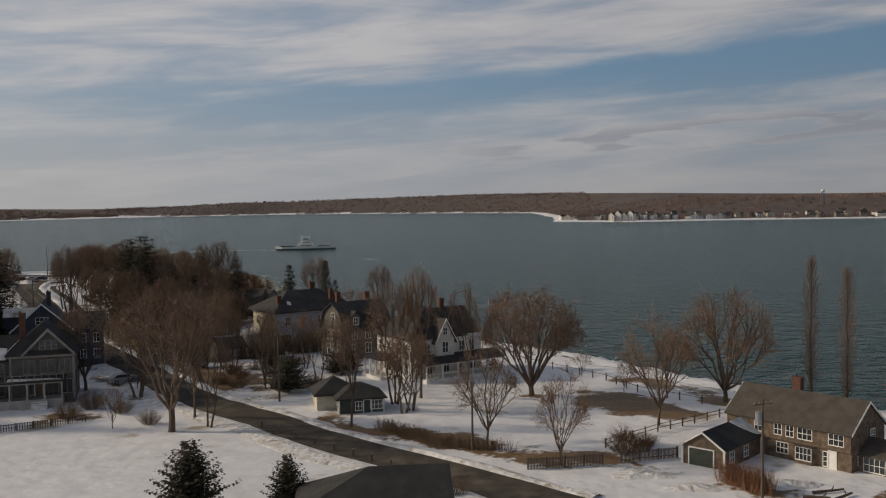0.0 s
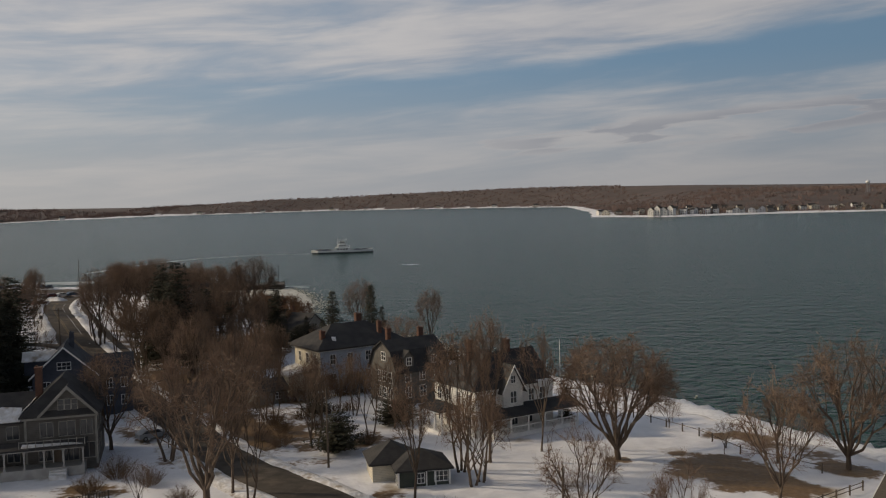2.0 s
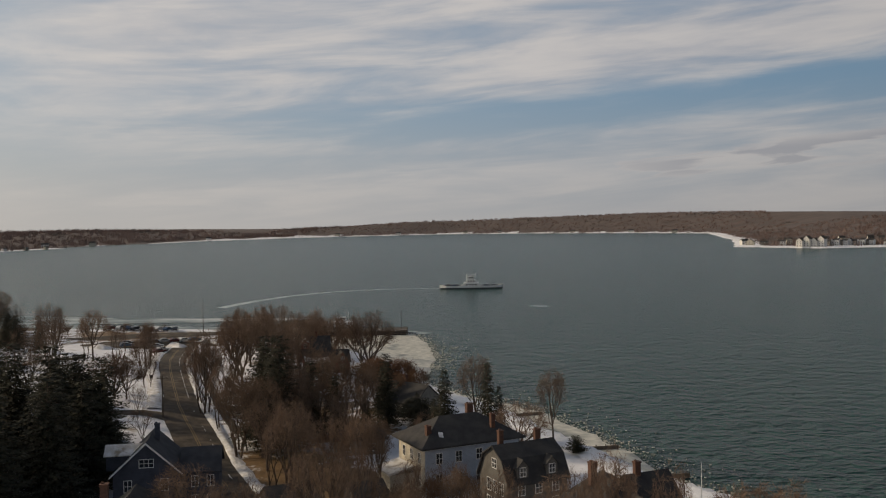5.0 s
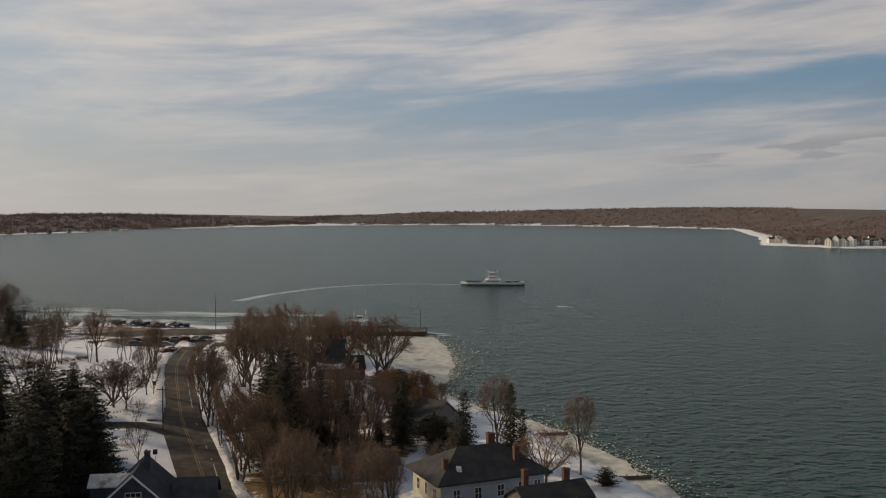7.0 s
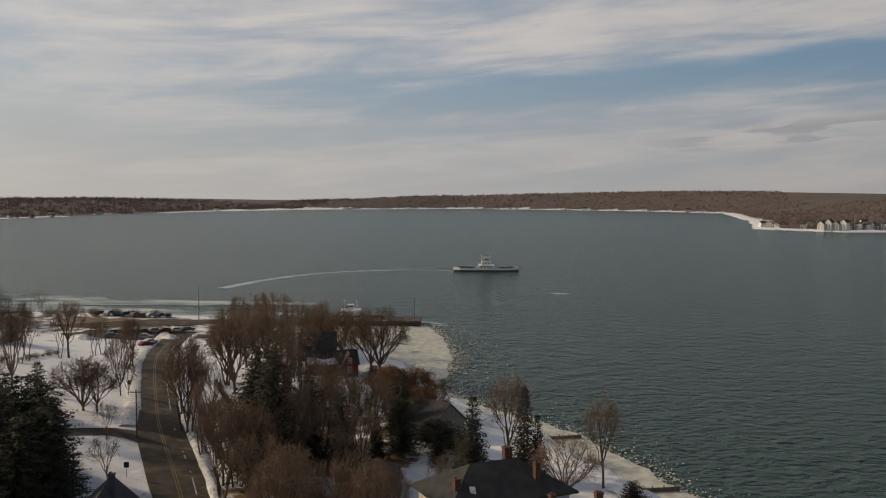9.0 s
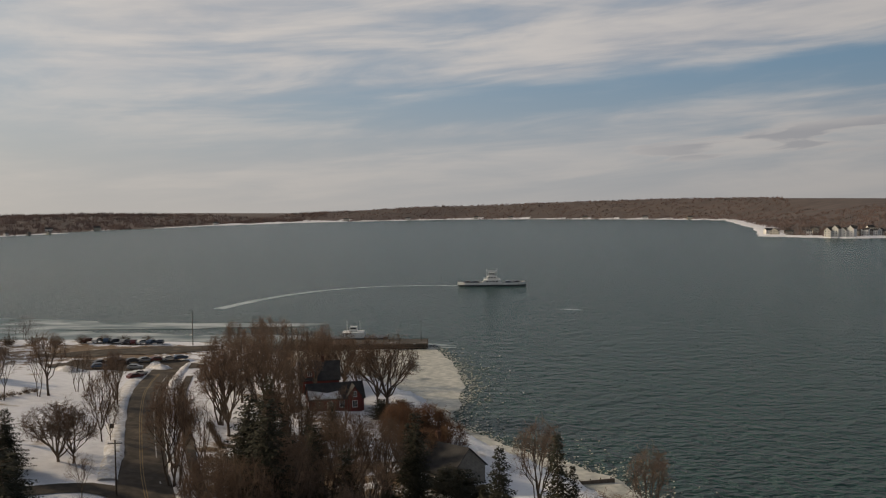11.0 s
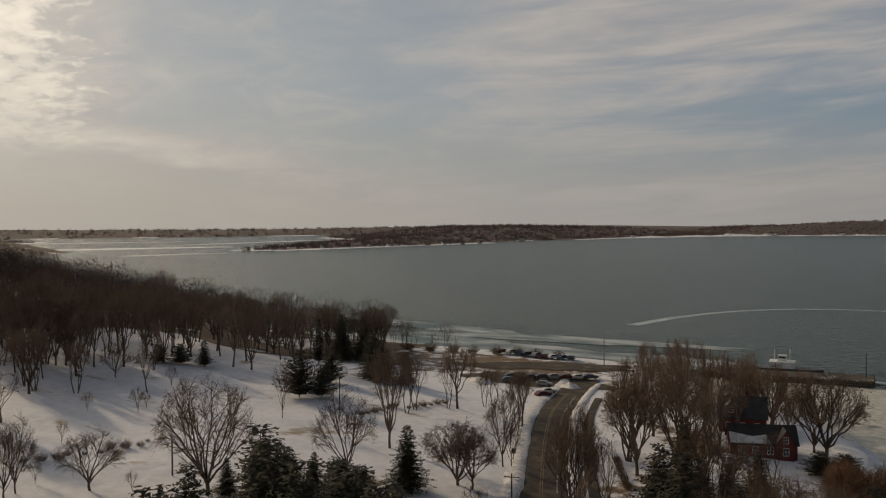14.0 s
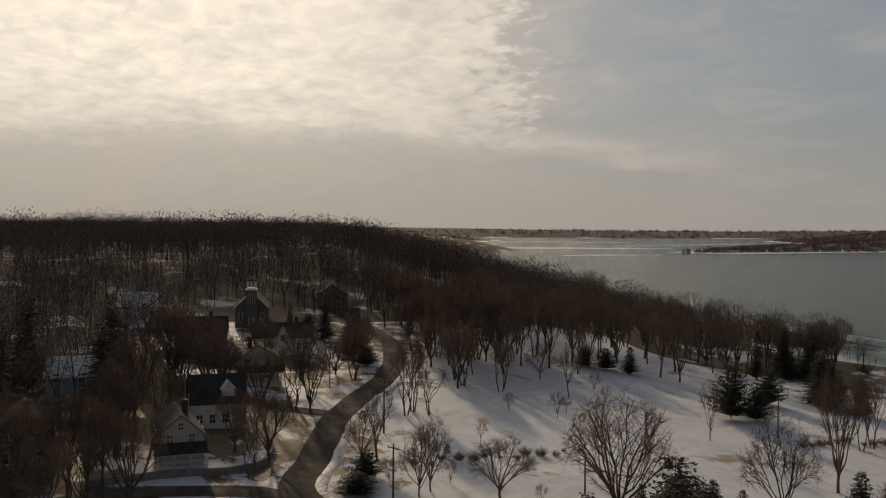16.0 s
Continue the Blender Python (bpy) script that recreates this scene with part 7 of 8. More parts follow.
Q_ = np.concatenate([rng_.uniform((-2300, 1150), (-1150, 3300), (9000, 2)), rng_.uniform((-1300, 2700), (500, 4250), (12000, 2)), rng_.uniform((170, 1380), (1800, 2600), (9000, 2)), rng_.uniform((-3400, 1000), (-2100, 3900), (3600, 2))])
e1, e2 = inland(Q_[:, 0], Q_[:, 1], BAY), inland(Q_[:, 0], Q_[:, 1], WEST)
e_ = np.maximum(e1, e2)
open_ = 70 * ease((Q_[:, 0] + 1330) / 60) * ease((-960 - Q_[:, 0]) / 120) * ease((Q_[:, 1] - 2350) / 120)
town_ = (Q_[:, 0] > 150) & (Q_[:, 1] < 1900)
keep_ = (e_ > 32 + open_) & (~town_ | (e_ > 95) | (rng_.random(len(Q_)) < 0.45)) & (rng_.random(len(Q_)) < np.where(e_ < 160, 0.9, 0.7))
Q_ = Q_[keep_]
far_protos = [far_tree(300 + k, 6.0 + 0.5 * k, 5.0 + 0.5 * k) for k in range(5)]
# paler than the near woods: the bay's haze is put into their colour
woods("far_shore_woods", np.column_stack([Q_, height(Q_[:, 0], Q_[:, 1]) - 0.5, np.where(Q_[:, 0] < -1150, 1.55, np.where((Q_[:, 0] > 150) & (Q_[:, 1] < 1900) & (Q_[:, 1] < 1560), 1.35, 1.0))]), far_protos, HAZED_WOODS, "distant brown woods across the bay, paled as by haze", 5, (0.8, 1.25))


# ---- harbour ----
def ferry(x, y, turn):
    t = thing("car_ferry", pose(x, y, 0, 0, 0, turn), "white double-ended car ferry with a dark hull under way", "ferry")
    out = [(-21.5, 2.2), (-21.5, -2.2), (-17, -5.0), (-9, -5.5), (9, -5.5), (17, -5.0), (21.5, -2.2), (21.5, 2.2), (17, 5.0), (9, 5.5), (-9, 5.5), (-17, 5.0)]
    part("hull", Shape().prism([(a * 0.98, b * 0.94) for a, b in out], -1.2, 0.9, "z"), HULL, t, "dark hull")
    rise = Shape()
    n = len(out)
    lift = lambda a: 0.6 * (abs(a) / 21.5) ** 3
    v = [(a, b, 0.9) for a, b in out] + [(a, b, 2.05 + lift(a)) for a, b in out] + [(a * 0.985, b * 0.94, 2.05 + lift(a)) for a, b in out] + [(a * 0.985, b * 0.94, 1.5) for a, b in out]
    f = []
    for k in range(3):
        f += [(k * n + i, k * n + (i + 1) % n, (k + 1) * n + (i + 1) % n, (k + 1) * n + i) for i in range(n)]
    part("bulwark", rise.add(v, f), WHITE_PAINT, t, "white bulwark")
    part("deck", Shape().prism([(a * 0.985, b * 0.94) for a, b in out], 1.3, 1.52, "z"), DECK, t)
    for sg in (-1, 1):
        h = part("side_house", Shape().prism([(-6.5, 1.5), (6.5, 1.5), (4.6, 3.7), (-4.6, 3.7)], sg * 4.2 - 0.9, sg * 4.2 + 0.9, "y"), WHITE_PAINT, t)
        for k in range(4):
            part("window", Shape().box(-3.6 + 2.0 * k, -2.4 + 2.0 * k, sg * 5.1 - 0.03, sg * 5.1 + 0.03, 2.5, 3.3), GLASS, h)
    up_ = part("upper_deck", Shape().box(-5.2, 5.2, -5.2, 5.2, 3.7, 3.9), WHITE_PAINT, t)
    for sg in (-1, 1):
        rail = Shape().box(-5.2, 5.2, sg * 5.15 - 0.04, sg * 5.15 + 0.04, 4.7, 4.8)
        for k in range(11):
            rail.box(-5.2 + 1.03 * k, -5.14 + 1.03 * k, sg * 5.15 - 0.03, sg * 5.15 + 0.03, 3.9, 4.72)
        part("rail", rail, WHITE_PAINT, up_)
    cab = part("cabin", Shape().box(-2.9, 2.9, -2.4, 2.4, 3.9, 6.0, 0.1), WHITE_PAINT, t)
    for k in range(3):
        part("window", Shape().box(-2.4 + 1.8 * k, -1.3 + 1.8 * k, -2.44, -2.38, 4.8, 5.5), GLASS, cab)
    ph = part("pilothouse", Shape().box(-1.9, 1.9, -1.8, 1.8, 6.0, 8.2, 0.12), WHITE_PAINT, t)
    for k in range(3):
        part("window", Shape().box(-1.6 + 1.1 * k, -0.7 + 1.1 * k, -1.84, -1.78, 7.0, 7.8), GLASS, ph)
    part("pilothouse_roof", Shape().box(-2.3, 2.3, -2.2, 2.2, 8.2, 8.4, 0.06), WHITE_PAINT, ph)
    for xx in (-3.2, 3.2):
        part("mast", Shape().tube((xx, 0, 3.9), (xx, 0, 10.8), 0.16, 0.1, 8), WHITE_PAINT, t)
    part("crossbar", Shape().tube((-3.2, 0, 9.2), (3.2, 0, 9.2), 0.12, 0.12, 8), WHITE_PAINT, t)
    part("funnel", Shape().box(-0.6, 0.6, 2.0, 3.0, 6.0, 8.0, 0.1), DARK_METAL, t)
    for xx in (-20.8, 20.8):
        part("ramp_gate", Shape().box(xx - 0.15, xx + 0.15, -2.0, 2.0, 1.5, 3.4), DARK_METAL, t)


ferry(-98, 662, 9)


def car_model(mat, label):
    t = thing("car", pose(0, 0, 0), label, "car", "parked cars")
    side = [(-2.2, 0.35), (2.2, 0.35), (2.25, 0.75), (2.1, 0.95), (1.1, 1.02), (0.55, 1.45), (-1.2, 1.5), (-1.9, 1.05), (-2.2, 0.98)]
    part("body", Shape().prism(side, -0.85, 0.85, "y"), mat, t)
    part("glazing", Shape().prism([(0.95, 1.0), (0.5, 1.4), (-1.15, 1.44), (-1.75, 1.05)], -0.87, 0.87, "y"), GLASS, t)
    for x in (-1.35, 1.4):
        for yy in (-0.8, 0.8):
            w = part("wheel", Shape().tube((x, yy - 0.1, 0.33), (x, yy + 0.1, 0.33), 0.33, 0.33, 12), RUBBER, t)
            part("rim", Shape().tube((x, yy - 0.105, 0.33), (x, yy + 0.105, 0.33), 0.18, 0.18, 10), METAL, w)
    return t


CARS = [car_model(m, l) for m, l in zip(CAR_PAINTS, ("black car parked by the ferry landing", "silver car parked by the ferry landing", "dark red car parked by the ferry landing", "white car parked by the ferry landing", "dark blue car parked by the ferry landing"))]
taken = set()
for k, (x, y, a) in enumerate(((-160, 335, 50), (-157.5, 337.5, 50), (-155, 340, 52), (-152.5, 342.5, 50), (-150, 345, 50), (-162.5, 332.5, 50), (-155, 327, 20), (-146, 311, 62), (-147.5, 316, 60), (-165, 325, 40), (-168, 331, 48), (-51, 146, 40)) + tuple((-194.8 + 3.06 * j, 368.1 + 0.42 * j, 60 + 25 * (j % 3)) for j in range(9))):
    m = pose(x, y, ground_at(x, y) + 0.16, 0, 0, a)
    c = CARS[k % 5]
    if k % 5 in taken:
        copy_thing(c, m)
    else:
        taken.add(k % 5)
        c.matrix_basis = m


for k_, (x_, y_) in enumerate(((-16, -2), (-11.5, -2.2), (-15, 1.8), (-10, 1.9), (10.5, -2.1), (15.5, -1.9), (11, 2), (16, 1.9))):
    copy_thing(CARS[(0, 4, 2, 0, 4, 0, 1, 0)[k_]], pose(-98, 662, 0, 0, 0, 9) @ pose(x_, y_, 1.53))["label"] = "dark car standing on the ferry deck"


def pier():
    m = pose(-108, 402.5, 0, 0, 0, 12)
    t = thing("pier", m, "long timber-walled ferry pier with a flat grey top", "pier")
    part("fill", Shape().box(-28, 22, -5.6, 5.6, -4, 1.75), TARRED, t)
    part("deck", Shape().box(-28, 22.2, -6.0, 6.0, 1.75, 2.0), TARRED, t)
    n = 0
    for k in range(34):
        for sg in (-1, 1):
            shared("pier_post", "pile", lambda: Shape().tube((0, 0, -4), (0, 0, 2.35), 0.2, 0.18, 8), WOOD, t, pose(-27.5 + 1.48 * k, sg * 6.1, 0.1 * math.sin(k * 3.1)))
    for k in range(7):
        shared("pier_post", "pile", lambda: Shape().tube((0, 0, -4), (0, 0, 2.35), 0.2, 0.18, 8), WOOD, t, pose(22.3, -4.8 + 1.6 * k, 0.2))
    for z in (0.7, 1.5):
        part("waler", Shape().box(-28, 22, -6.4, -6.25, z, z + 0.25), WOOD, t)
    post = thing("beacon_post", m @ pose(20, 1, 2.0), "slim dark navigation post on the pier end", "post")
    part("pole", Shape().tube((0, 0, 0), (0, 0, 7.0), 0.12, 0.09, 8), DARK_METAL, post)
    part("lamp", Shape().tube((0, 0, 7.0), (0, 0, 7.5), 0.2, 0.16, 8), DARK_METAL, post)


def docked_ferry(x, y, turn):
    t = thing("docked_ferry", pose(x, y, 0, 0, 0, turn), "dark-hulled ferry with a white cabin moored behind the pier", "ferry")
    part("hull", Shape().prism([(-16, -2), (-12, -4.6), (12, -4.6), (16, -2), (16, 2), (12, 4.6), (-12, 4.6), (-16, 2)], -1, 2.4, "z"), HULL, t)
    part("cabin", Shape().box(-5, 5, -4.2, 4.2, 2.4, 5.0, 0.1), WHITE_PAINT, t)
    p = part("pilothouse", Shape().box(-1.7, 1.7, -1.6, 1.6, 5.0, 7.4, 0.1), WHITE_PAINT, t)
    part("window", Shape().box(-1.4, 1.4, -1.65, -1.58, 6.2, 7.0), GLASS, p)
    for xx in (-3, 3):
        part("mast", Shape().tube((xx, 0, 5), (xx, 0, 10), 0.14, 0.1, 8), WHITE_PAINT, t)
    return t


pier()
docked_ferry(-116, 415.5, 12).scale = (0.8, 0.8, 0.8)
for k_, (x_, y_) in enumerate(((-140, 409), (-133, 412), (-145, 401))):
    d_ = thing("dolphin", pose(x_, y_, 0), "cluster of dark mooring piles by the ferry slip", "mooring piles", "mooring piles")
    for j_ in range(5):
        part("mooring_post", Shape().tube((0.5 * math.cos(j_ * 1.26), 0.5 * math.sin(j_ * 1.26), -4), (0.3 * math.cos(j_ * 1.26), 0.3 * math.sin(j_ * 1.26), 4.2), 0.2, 0.18, 7), WOOD, d_)
for k_, (x_, y_, r_, s_) in enumerate(((-83, 412, 7, 1.7), (-79, 406.5, 3.5, 1.1), (-42, 530, 5, 0.7))):
    blot("water_foam", (x_, y_), r_, s_, -15, 0.03, FOAM, "thin foam streak on the water", 30 + k_, 30, 0.0)
# thin drift ice by the north beach
for k_, (x_, y_, rx_, ry_, a_) in enumerate(((-205, 412, 52, 18, 0), (-285, 420, 75, 22, -4), (-370, 436, 66, 20, -14), (-160, 418, 34, 13, 6), (-225, 452, 80, 10, 6), (-330, 466, 90, 12, -8))):
    blot("water_drift_ice", (x_, y_), rx_, ry_, a_, 0.04 + 0.012 * k_, SLUSH, "thin grey drift ice off the beach", 50 + k_, 48, 0.0)
for k_, (x_, y_, rx_, ry_, a_) in enumerate(((-1270, 1060, 16, 110, -6), (-1900, 1900, 30, 420, 12), (-2250, 1500, 40, 300, -20))):
    blot("water_far_ice", (x_, y_), rx_, ry_, a_, 0.1, BANK, "white ice sheet far up the bay", 60 + k_, 60, 0.0)


# loose floes off the edge of the shore ice
rf_ = random.Random(41)
fl_ = Shape()
line_ = resample(ICE_OUT, 3.0)
for p_, s_ in zip(line_, sideways(line_)):
    for j_ in range(46):
        o_ = rf_.expovariate(0.42) - 2.0
        r_ = rf_.uniform(0.08, 0.3) * (1.15 if p_.y > 280 else 0.9)
        x_, y_ = p_.x - s_.x * o_ + rf_.uniform(-1.5, 1.5), p_.y - s_.y * o_ + rf_.uniform(-1.5, 1.5)
        n_ = rf_.randint(4, 6)
        fl_.slab([(x_ + r_ * rf_.uniform(0.7, 1.2) * math.cos(6.283 * i / n_), y_ + r_ * rf_.uniform(0.7, 1.2) * math.sin(6.283 * i / n_), 0.09 + 0.0003 * len(fl_.v) % 0.05) for i in range(n_)], 0.2)
tagged(fl_.put("ice_floes", ICE), "scattered small grey ice floes off the shore", "ice floes", kind="stuff")

# ---- poles, fences, walls ----
def utility_pole(x, y, tall, label, arms=1, tank=False, lamp=False, turn=20):
    t = thing("utility_pole", pose(x, y, ground_at(x, y) - 0.2, 0, 0, turn), label, "utility pole", "utility poles")
    part("pole", Shape().tube((0, 0, 0), (0, 0, tall), 0.15, 0.10, 8), WOOD, t)
    for k in range(arms):
        b = part("crossarm", Shape().box(-1.1, 1.1, -0.06, 0.06, tall - 0.6 - 0.8 * k, tall - 0.48 - 0.8 * k), WOOD, t)
        for xx in (-0.95, -0.4, 0.4, 0.95):
            part("insulator", Shape().tube((xx, 0, tall - 0.48 - 0.8 * k), (xx, 0, tall - 0.3 - 0.8 * k), 0.05, 0.03, 6), METAL, b)
    if tank:
        part("transformer", Shape().tube((-0.45, 0, tall - 2.4), (-0.45, 0, tall - 1.2), 0.3, 0.3, 12), METAL, t, "pale grey transformer can")
    if lamp:
        part("lamp_arm", Shape().tube((0, 0, tall - 1.2), (1.5, 0, tall - 0.7), 0.04, 0.04, 6), METAL, t)


utility_pole(29.3, 85, 9.6, "tall wooden utility pole with a pale transformer", 1, True)
utility_pole(-23.6, 131, 10.2, "wooden utility pole beside the road")
utility_pole(3.0, 103.5, 8.0, "bare wooden pole behind the hedge", 0)
utility_pole(-95, 214, 9, "wooden utility pole at the road junction", 1)
utility_pole(-136, 404, 12.2, "tall dark pole at the ferry landing", 0)
utility_pole(-159, 372, 12, "tall slim pole at the ferry landing", 0)
utility_pole(-143, 163, 9.5, "wooden utility pole by the side road", 1)
utility_pole(-176, 176, 9.5, "wooden utility pole by the side road", 1)
utility_pole(-158, 247, 8, "slim pole in the snowy park", 0)
utility_pole(-143, 193, 6, "short slim pole in the snowy park", 0)


def fence(points, gap, tall, rails, label, mat, pickets=0.0):
    line = [Vector((*p, 0)) for p in points]
    o = line[0]
    t = thing("fence", pose(o.x, o.y, 0), label, "fence", "fences")
    post_key = ("post", tall, mat.name)
    for a, b in zip(line, line[1:]):
        L = (b - a).length
        n = max(1, round(L / gap))
        d = (b - a).normalized()
        turn = math.degrees(math.atan2(d.y, d.x))
        for k in range(n + 1 if b is line[-1] else n):
            p = a + d * (L * k / n)
            shared("post", post_key, lambda: Shape().box(-0.07, 0.07, -0.07, 0.07, -0.4, tall, 0.02), mat, t, pose(p.x - o.x, p.y - o.y, ground_at(p.x, p.y), 0, 0, turn))
        za, zb = ground_at(a.x, a.y), ground_at(b.x, b.y)
        for r in rails:
            part("rail", Shape().tube((a.x - o.x, a.y - o.y, za + r), (b.x - o.x, b.y - o.y, zb + r), 0.05, 0.05, 4), mat, t)
        if pickets:
            m_ = int(L / pickets)
            for k in range(m_):
                p = a + d * (pickets * (k + 0.5))
                shared("picket", ("picket", tall, mat.name), lambda: Shape().prism([(-0.05, 0), (0.05, 0), (0.05, tall - 0.12), (0, tall - 0.02), (-0.05, tall - 0.12)], -0.015, 0.015, "y"), mat, t, pose(p.x - o.x, p.y - o.y, za + (zb - za) * k / max(m_, 1), 0, 0, turn))
    return t


fence([(37, 119), (31, 114.5), (25.5, 110.5), (18, 103.5)], 2.4, 1.15, (0.5, 0.95), "weathered post-and-rail fence across the snow", WOOD)
fence([(14, 160), (20, 151), (25, 143), (28, 134), (35, 125.5)], 3.2, 1.2, (0.9,), "thin post fence along the shore", WOOD)
fence([(8.5, 95.5), (16.5, 96.8)], 2.0, 1.25, (0.35, 1.0), "grey picket fence along the lane", WOOD, 0.16)
fence([(18.5, 97.3), (25, 99.2)], 2.0, 1.25, (0.35, 1.0), "grey picket fence beside the garage", WOOD, 0.16)
fence([(-60, 112), (-54, 115.5), (-47, 120)], 2.2, 1.0, (0.45, 0.85), "dark low fence in front of the grey house", WOOD, 0.3)
for k_, (x_, y_) in enumerate(((-23, 115), (-20.4, 112), (-17.8, 109), (-15.2, 106.2), (-12.6, 103.6), (-10.2, 101), (-8, 98.8), (-5.8, 96.6))):
    b_ = thing("bollard", pose(x_, y_, ground_at(x_, y_)), "short dark wooden post along the road verge", "post", "verge posts")
    part("post", Shape().box(-0.09, 0.09, -0.09, 0.09, -0.3, 0.95, 0.03), WOOD, b_)
    part("cap", Shape().box(-0.08, 0.08, -0.08, 0.08, 0.95, 1.0), STONE, b_)


def stone_wall(points, tall, thick, label):
    line = resample(points, 1.2)
    side = sideways(line)
    v, f = [], []
    for p, s in zip(line, side):
        z = ground_at(p.x, p.y)
        for o, h in ((-thick, -0.4), (-thick, tall), (thick, tall), (thick, -0.4)):
            v.append((p.x + s.x * o, p.y + s.y * o, z + h))
    for k in range(len(line) - 1):
        f += [(4 * k + j, 4 * k + j + 1, 4 * k + 5 + j, 4 * k + 4 + j) for j in range(3)]
    return tagged(mesh_object("garden_wall", v, f, STONE), label, "wall")


stone_wall([(-162, 128), (-163, 136), (-163.3, 141), (-162.8, 147), (-164.5, 151.8), (-171, 155.4), (-179, 157)], 0.95, 0.25, "curved dark stone wall round a snowy garden")


def hedge(x0, y0, x1, y1, tall, wide, label, mat, per=26, seed=1):
    a, b = Vector((x0, y0, 0)), Vector((x1, y1, 0))
    L = (b - a).length
    o = (a + b) / 2
    t = thing("hedge", pose(o.x, o.y, 0), label, "hedge", "hedges")
    rng = random.Random(seed)
    s = Shape()
    for k in range(int(L * per)):
        p = a.lerp(b, rng.random()) + Vector((rng.uniform(-1, 1), rng.uniform(-1, 1), 0)) * wide * 0.5
        p = Vector((p.x - o.x, p.y - o.y, ground_at(p.x, p.y) - 0.1))
        d = Vector((rng.uniform(-0.35, 0.35), rng.uniform(-0.35, 0.35), 1)).normalized()
        twiggy(s, rng, p, d, tall * rng.uniform(0.7, 1.08), 0.022, 9, 0.7)
    part("thicket", s, mat, t)
    return t


hedge(-8, 114, -1, 105.5, 1.5, 1.8, "brown leafless hedge along the lane", HEDGE, 40, 1)
hedge(-1, 105.5, 7, 103, 1.3, 1.8, "low brown hedge beside the lane", HEDGE, 36, 2)
hedge(-37, 168.5, -19, 179, 3.6, 2.0, "tall brown hedge in front of the blue house", HEDGE, 40, 3)
hedge(-33, 157, -24, 163, 1.6, 1.4, "brown hedge in the back gardens", HEDGE, 34, 4)
hedge(27.2, 90.5, 30.4, 86.0, 2.2, 1.3, "clipped russet hedge in front of the garage", RUST_WOOD, 90, 5)
hedge(-8, 85.8, 1.5, 87.2, 1.5, 1.6, "dark overgrown hedge at the road corner", HEDGE, 50, 6)
hedge(-102, 262, -92, 246, 1.1, 1.2, "low dark hedge behind the footpath", HEDGE, 30, 7)
hedge(-63, 276, -53, 262, 3.2, 4, "russet thicket above the shore", RED_TWIG, 60, 8)


def snow_pile(x, y, rx, ry, tall, label, seed):
    rng = random.Random(seed)
    v, f = [], []
    n, m = 22, 6
    for r in range(m):
        u = r / (m - 1)
        for i in range(n):
            a = 2 * math.pi * i / n
            k = u * (1 + 0.16 * math.sin(3 * a + seed) + 0.1 * math.sin(5 * a))
            X, Y = x + rx * k * math.cos(a), y + ry * k * math.sin(a)
            v.append((X, Y, ground_at(X, Y) - 0.1 + tall * (1 - u * u) * (1 + rng.uniform(-0.22, 0.22))))
    for r in range(m - 1):
        f += [(r * n + i, (r + 1) * n + i, (r + 1) * n + (i + 1) % n, r * n + (i + 1) % n) for i in range(n)]
    return tagged(mesh_object("snow_mound", v, f, BANK, smooth=True), label, "snow mound", "snow mounds")


snow_pile(33.5, 89.0, 3.2, 1.8, 0.5, "heaped snow in front of the brown house", 2)
snow_pile(20, 93, 4.0, 2.0, 0.4, "ploughed snow heap beside the garage drive", 3)
snow_pile(24, 88.5, 3.4, 1.8, 0.35, "ploughed snow heap beside the garage drive", 4)
snow_pile(-148, 329, 3.5, 2.2, 1.4, "dirty ploughed snow heap in the car park", 5)
snow_pile(-170, 318, 5, 2.4, 1.3, "dirty ploughed snow heap in the car park", 6)
for k_, (x_, y_, a_, l_) in enumerate(((36.0, 86.4, 10, 3.2), (36.8, 84.8, 35, 2.6), (34.2, 84.6, -20, 2.4))):
    lg = thing("log", pose(x_, y_, ground_at(x_, y_) + 0.16, 0, 0, a_), "dark fallen branch lying on the snow", "log", "fallen branches")
    part("stem", Shape().tube((-l_ / 2, 0, 0), (l_ / 2, 0, 0.1), 0.17, 0.1, 7), BARK, lg)
    part("stub", Shape().tube((0.3, 0, 0.05), (0.9, 0.5, 0.3), 0.07, 0.04, 6), BARK, lg)
for k_, (x_, y_, a_) in enumerate(((-25, 249, 25), (-8, 219, 20), (4, 200, 20))):
    g_ = thing("groyne", pose(x_, y_, 0, 0, 0, a_), "dark timber groyne on the icy shore", "groyne", "groynes")
    part("plank", Shape().box(-5, 6, -0.12, 0.12, -0.5, 0.9), WOOD, g_)
    for j_ in range(6):
        part("post", Shape().tube((-4.6 + 2 * j_, 0.2, -1), (-4.6 + 2 * j_, 0.2, 1.15), 0.12, 0.11, 7), WOOD, g_)


def road_sign(x, y, label):
    t = thing("road_sign", pose(x, y, ground_at(x, y), 0, 0, 25), label, "sign", "road signs")
    part("post", Shape().box(-0.04, 0.04, -0.04, 0.04, -0.2, 2.3), METAL, t)
    part("plate", Shape().box(-0.38, 0.38, -0.07, -0.04, 1.5, 2.4, 0.01), DARK_METAL, t)


road_sign(-113.6, 244.5, "small dark road sign on a post in the snow")
road_sign(-87, 196.5, "small dark road sign at the snowy corner")

# ---- the town across the water ----
T = "far town houses"


def far_house(x, y, W, D, eave, ridge, wall, roof, label, turn=0, axis="y", storeys=2, cols=3):
    wins = tuple((-W / 2 + W * (i + 0.5) / cols, 1.0 + 2.9 * k, 1.2, 1.6) for i in range(cols) for k in range(storeys))
    return simple_house(x, y, turn, W, D, eave, ridge, wall, roof, label, axis, front=wins, base=max(1.2, ground_at(x, y)), group=T)


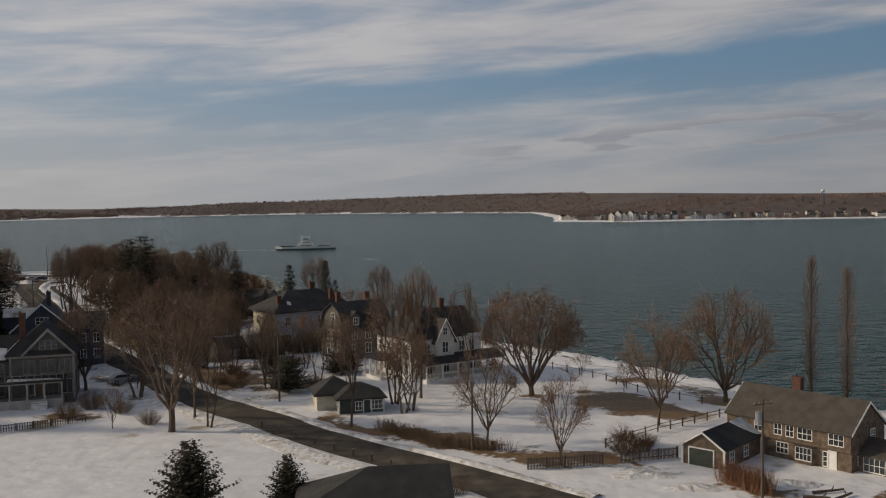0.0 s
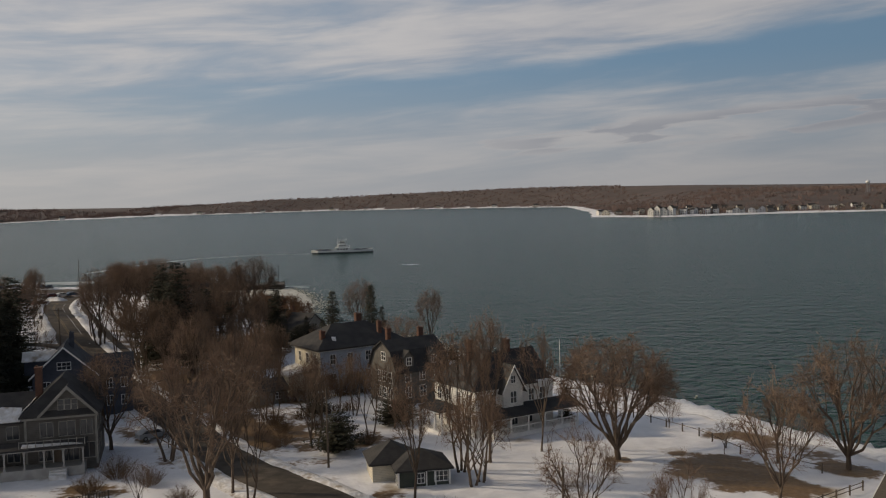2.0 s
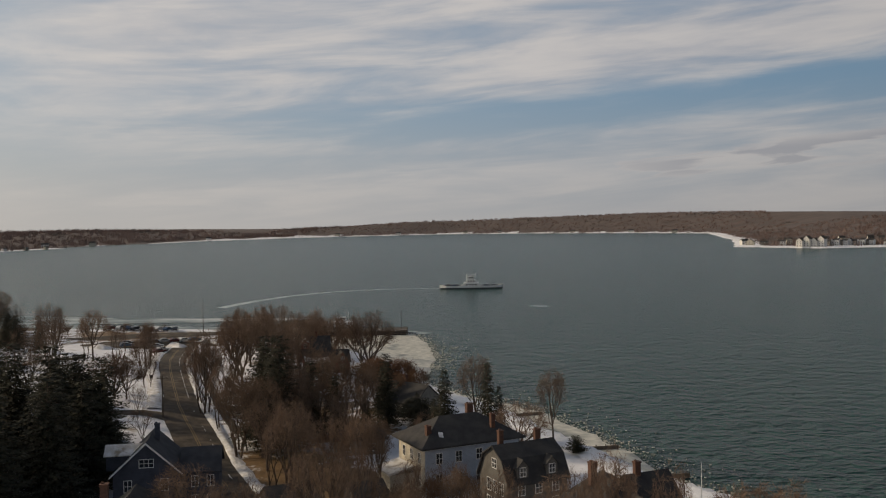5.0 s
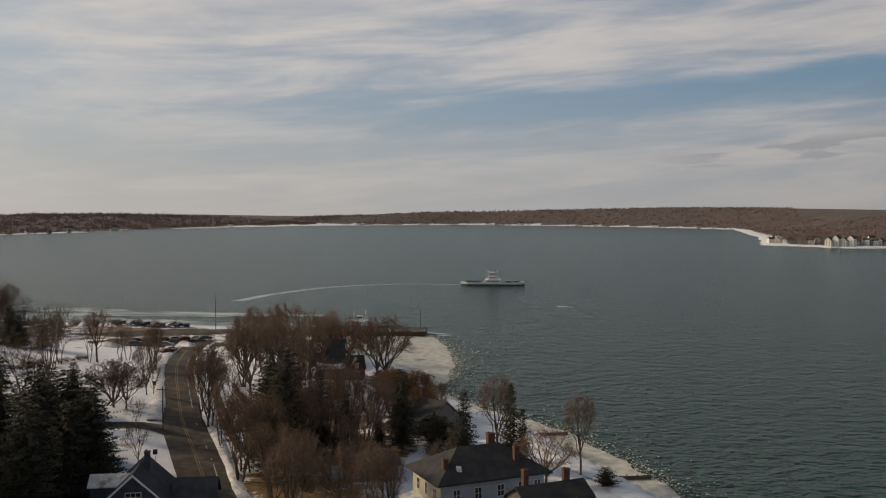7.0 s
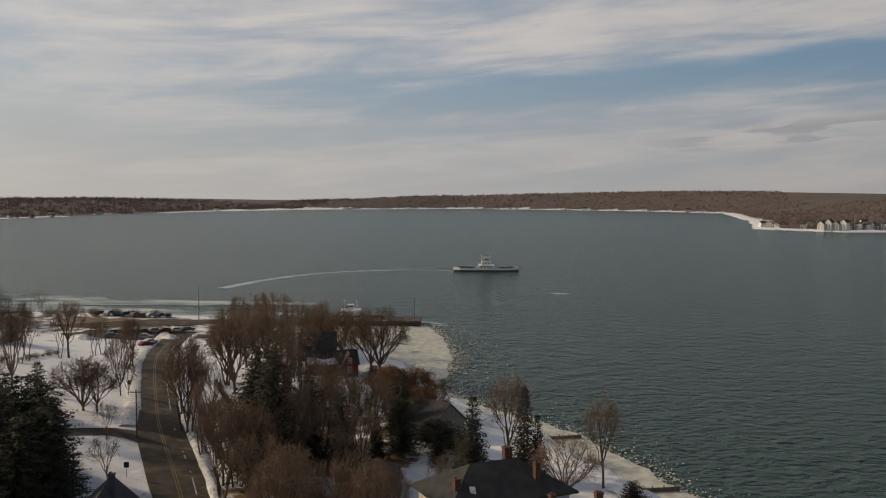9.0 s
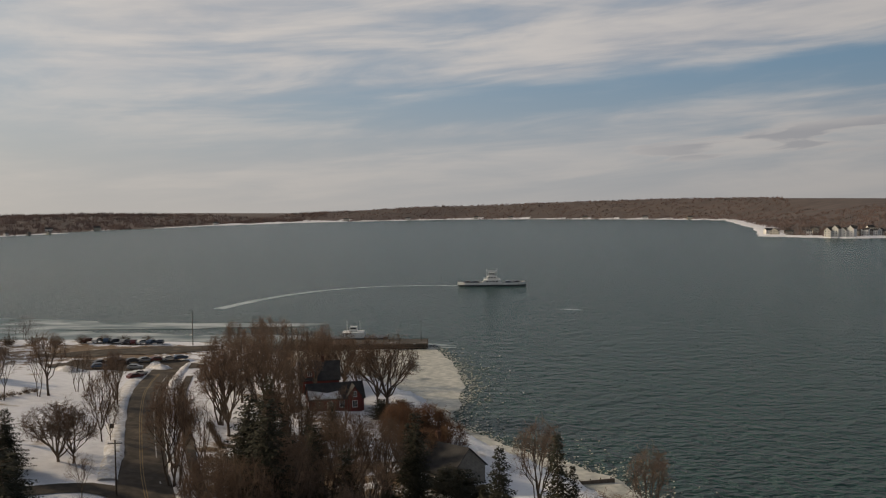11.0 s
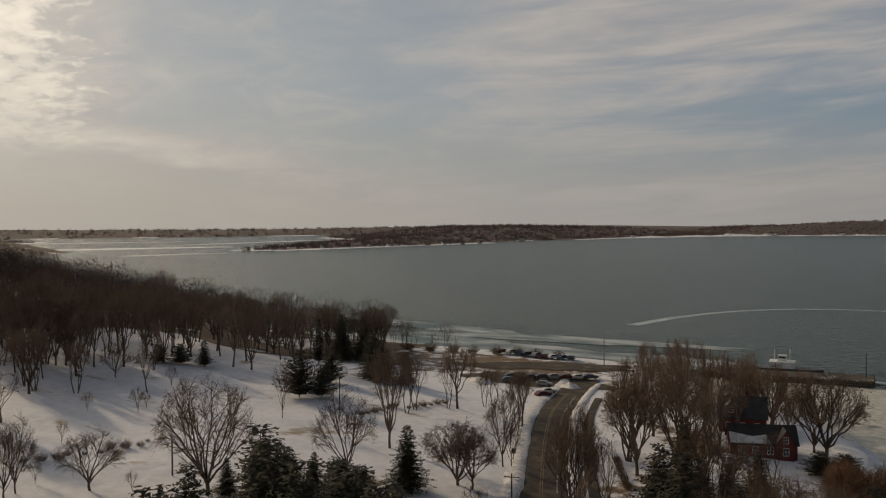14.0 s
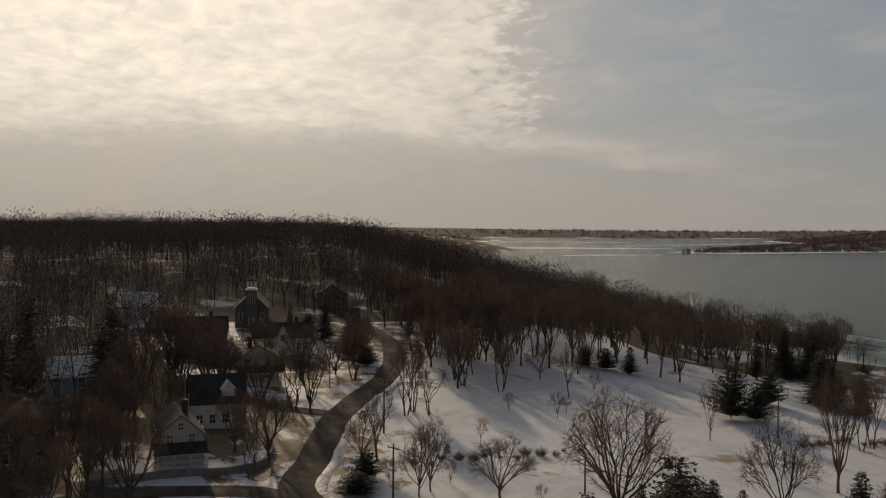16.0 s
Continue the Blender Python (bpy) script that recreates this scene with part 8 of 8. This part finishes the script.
for k_ in range(4):
    far_house(261 + 9.6 * k_, 1440 - 1.2 * k_, 9.4, 10, 9 + 2.5 * (k_ % 2), 13 + 3 * (k_ % 2), WHITE_BOARD, ROOF_OLIVE, "tall cream gabled waterfront block", -38, "y", 3, 2)
for k_ in range(11):
    far_house(308 + 6.1 * k_, 1476 + 0.6 * k_ + 2.5 * (k_ % 2), 6.0, 10, 6.5 + k_ % 3, 8.5 + k_ % 3, PALE_BOARD if k_ % 3 else GREY_SHINGLE, ROOF_DARK, "grey terraced waterfront house", -32, "xy"[k_ % 2], 2, 2)
for k_ in range(6):
    far_house(392 + 10.5 * k_ + 3 * (k_ % 2), 1486 + 7 * (k_ % 3), 9.5, 9, 5.5 + k_ % 2, 8.5 + k_ % 3, WHITE_BOARD if k_ % 3 == 1 else PALE_BOARD, ROOF_BROWN, "pale waterfront house under a brown roof", -32 + 20 * (k_ % 2), "xy"[k_ % 2], 2, 2)
rt_ = random.Random(5)
for k_ in range(60):
    x_ = 205 + 11.6 * k_ + rt_.uniform(-8, 8)
    far_house(x_, 1482 + rt_.uniform(0, 95) + (30 if x_ < 260 else 0), rt_.uniform(8, 13), 9, rt_.uniform(4, 6.5), rt_.uniform(7, 10), (WHITE_BOARD, CREAM_BOARD, GREY_SHINGLE, BROWN_SHINGLE)[k_ % 4], (ROOF_DARK, ROOF_BROWN)[k_ % 2], "small far house in the waterside town", rt_.uniform(-25, 25), "xy"[k_ % 2], 2, 3)
far_house(757, 1478, 15, 12, 8, 11.5, ORANGE, ROOF_BROWN, "ochre building on the far waterfront", 0, "x", 2, 4)
for k_ in range(10):
    x_, y_ = ((-1318, 2060), (-1290, 2220), (-1235, 2800), (-1000, 3310), (-800, 3440), (-560, 3560), (-420, 3500), (-140, 3340), (60, 3190), (190, 2990))[k_]
    far_house(x_ + (-25 if x_ < -1100 else 0), y_ + (25 if x_ > -1100 else 0), 16, 12, 7, 11, (WHITE_BOARD, CREAM_BOARD)[k_ % 2], ROOF_DARK, "pale shore house below the far woods", 30 if x_ < -1100 else 0, "x", 2, 3)
for k_ in range(12):
    y_ = 1250 + 62 * k_
    x_ = -1275 - 6 * math.sin(k_) + 0.06 * (y_ - 1250)
    far_house(x_ - 26, y_, 8, 7, 4, 6.5, (WHITE_BOARD, GREY_SHINGLE, CREAM_BOARD)[k_ % 3], ROOF_DARK, "small house on the wooded island shore", 75, "x", 2, 3)
blot("ice_sheet", (-1660, 1240), 210, 55, 66.8, 0.06, SHORE_SNOW, "long white sheet of drift ice on the bay", 31, z=0)
blot("ice_sheet", (-1990, 1030), 120, 45, 60, 0.06, SHORE_SNOW, "white sheet of drift ice on the bay", 33, z=0)
wt = thing("water_tower", pose(716, 1752, ground_at(716, 1752)), "pale blue-white water tower on thin legs over the town", "water tower")
part("tank", Shape().add(*(lambda r, n, m: ([(r * math.sin(math.pi * j / m) * math.cos(2 * math.pi * i / n), r * math.sin(math.pi * j / m) * math.sin(2 * math.pi * i / n), 27 - r * 0.9 * math.cos(math.pi * j / m)) for j in range(m + 1) for i in range(n)], [(j * n + i, j * n + (i + 1) % n, (j + 1) * n + (i + 1) % n, (j + 1) * n + i) for j in range(m) for i in range(n)]))(5.2, 16, 10)), WHITE_PAINT, wt)
for k_ in range(6):
    part("leg", Shape().tube((5.5 * math.cos(k_ * 1.047), 5.5 * math.sin(k_ * 1.047), -1), (4.2 * math.cos(k_ * 1.047), 4.2 * math.sin(k_ * 1.047), 26), 0.45, 0.35, 6), METAL, wt)
part("riser", Shape().tube((0, 0, -1), (0, 0, 23), 0.9, 0.9, 10), METAL, wt)
wt.scale = (0.7, 0.7, 0.7)
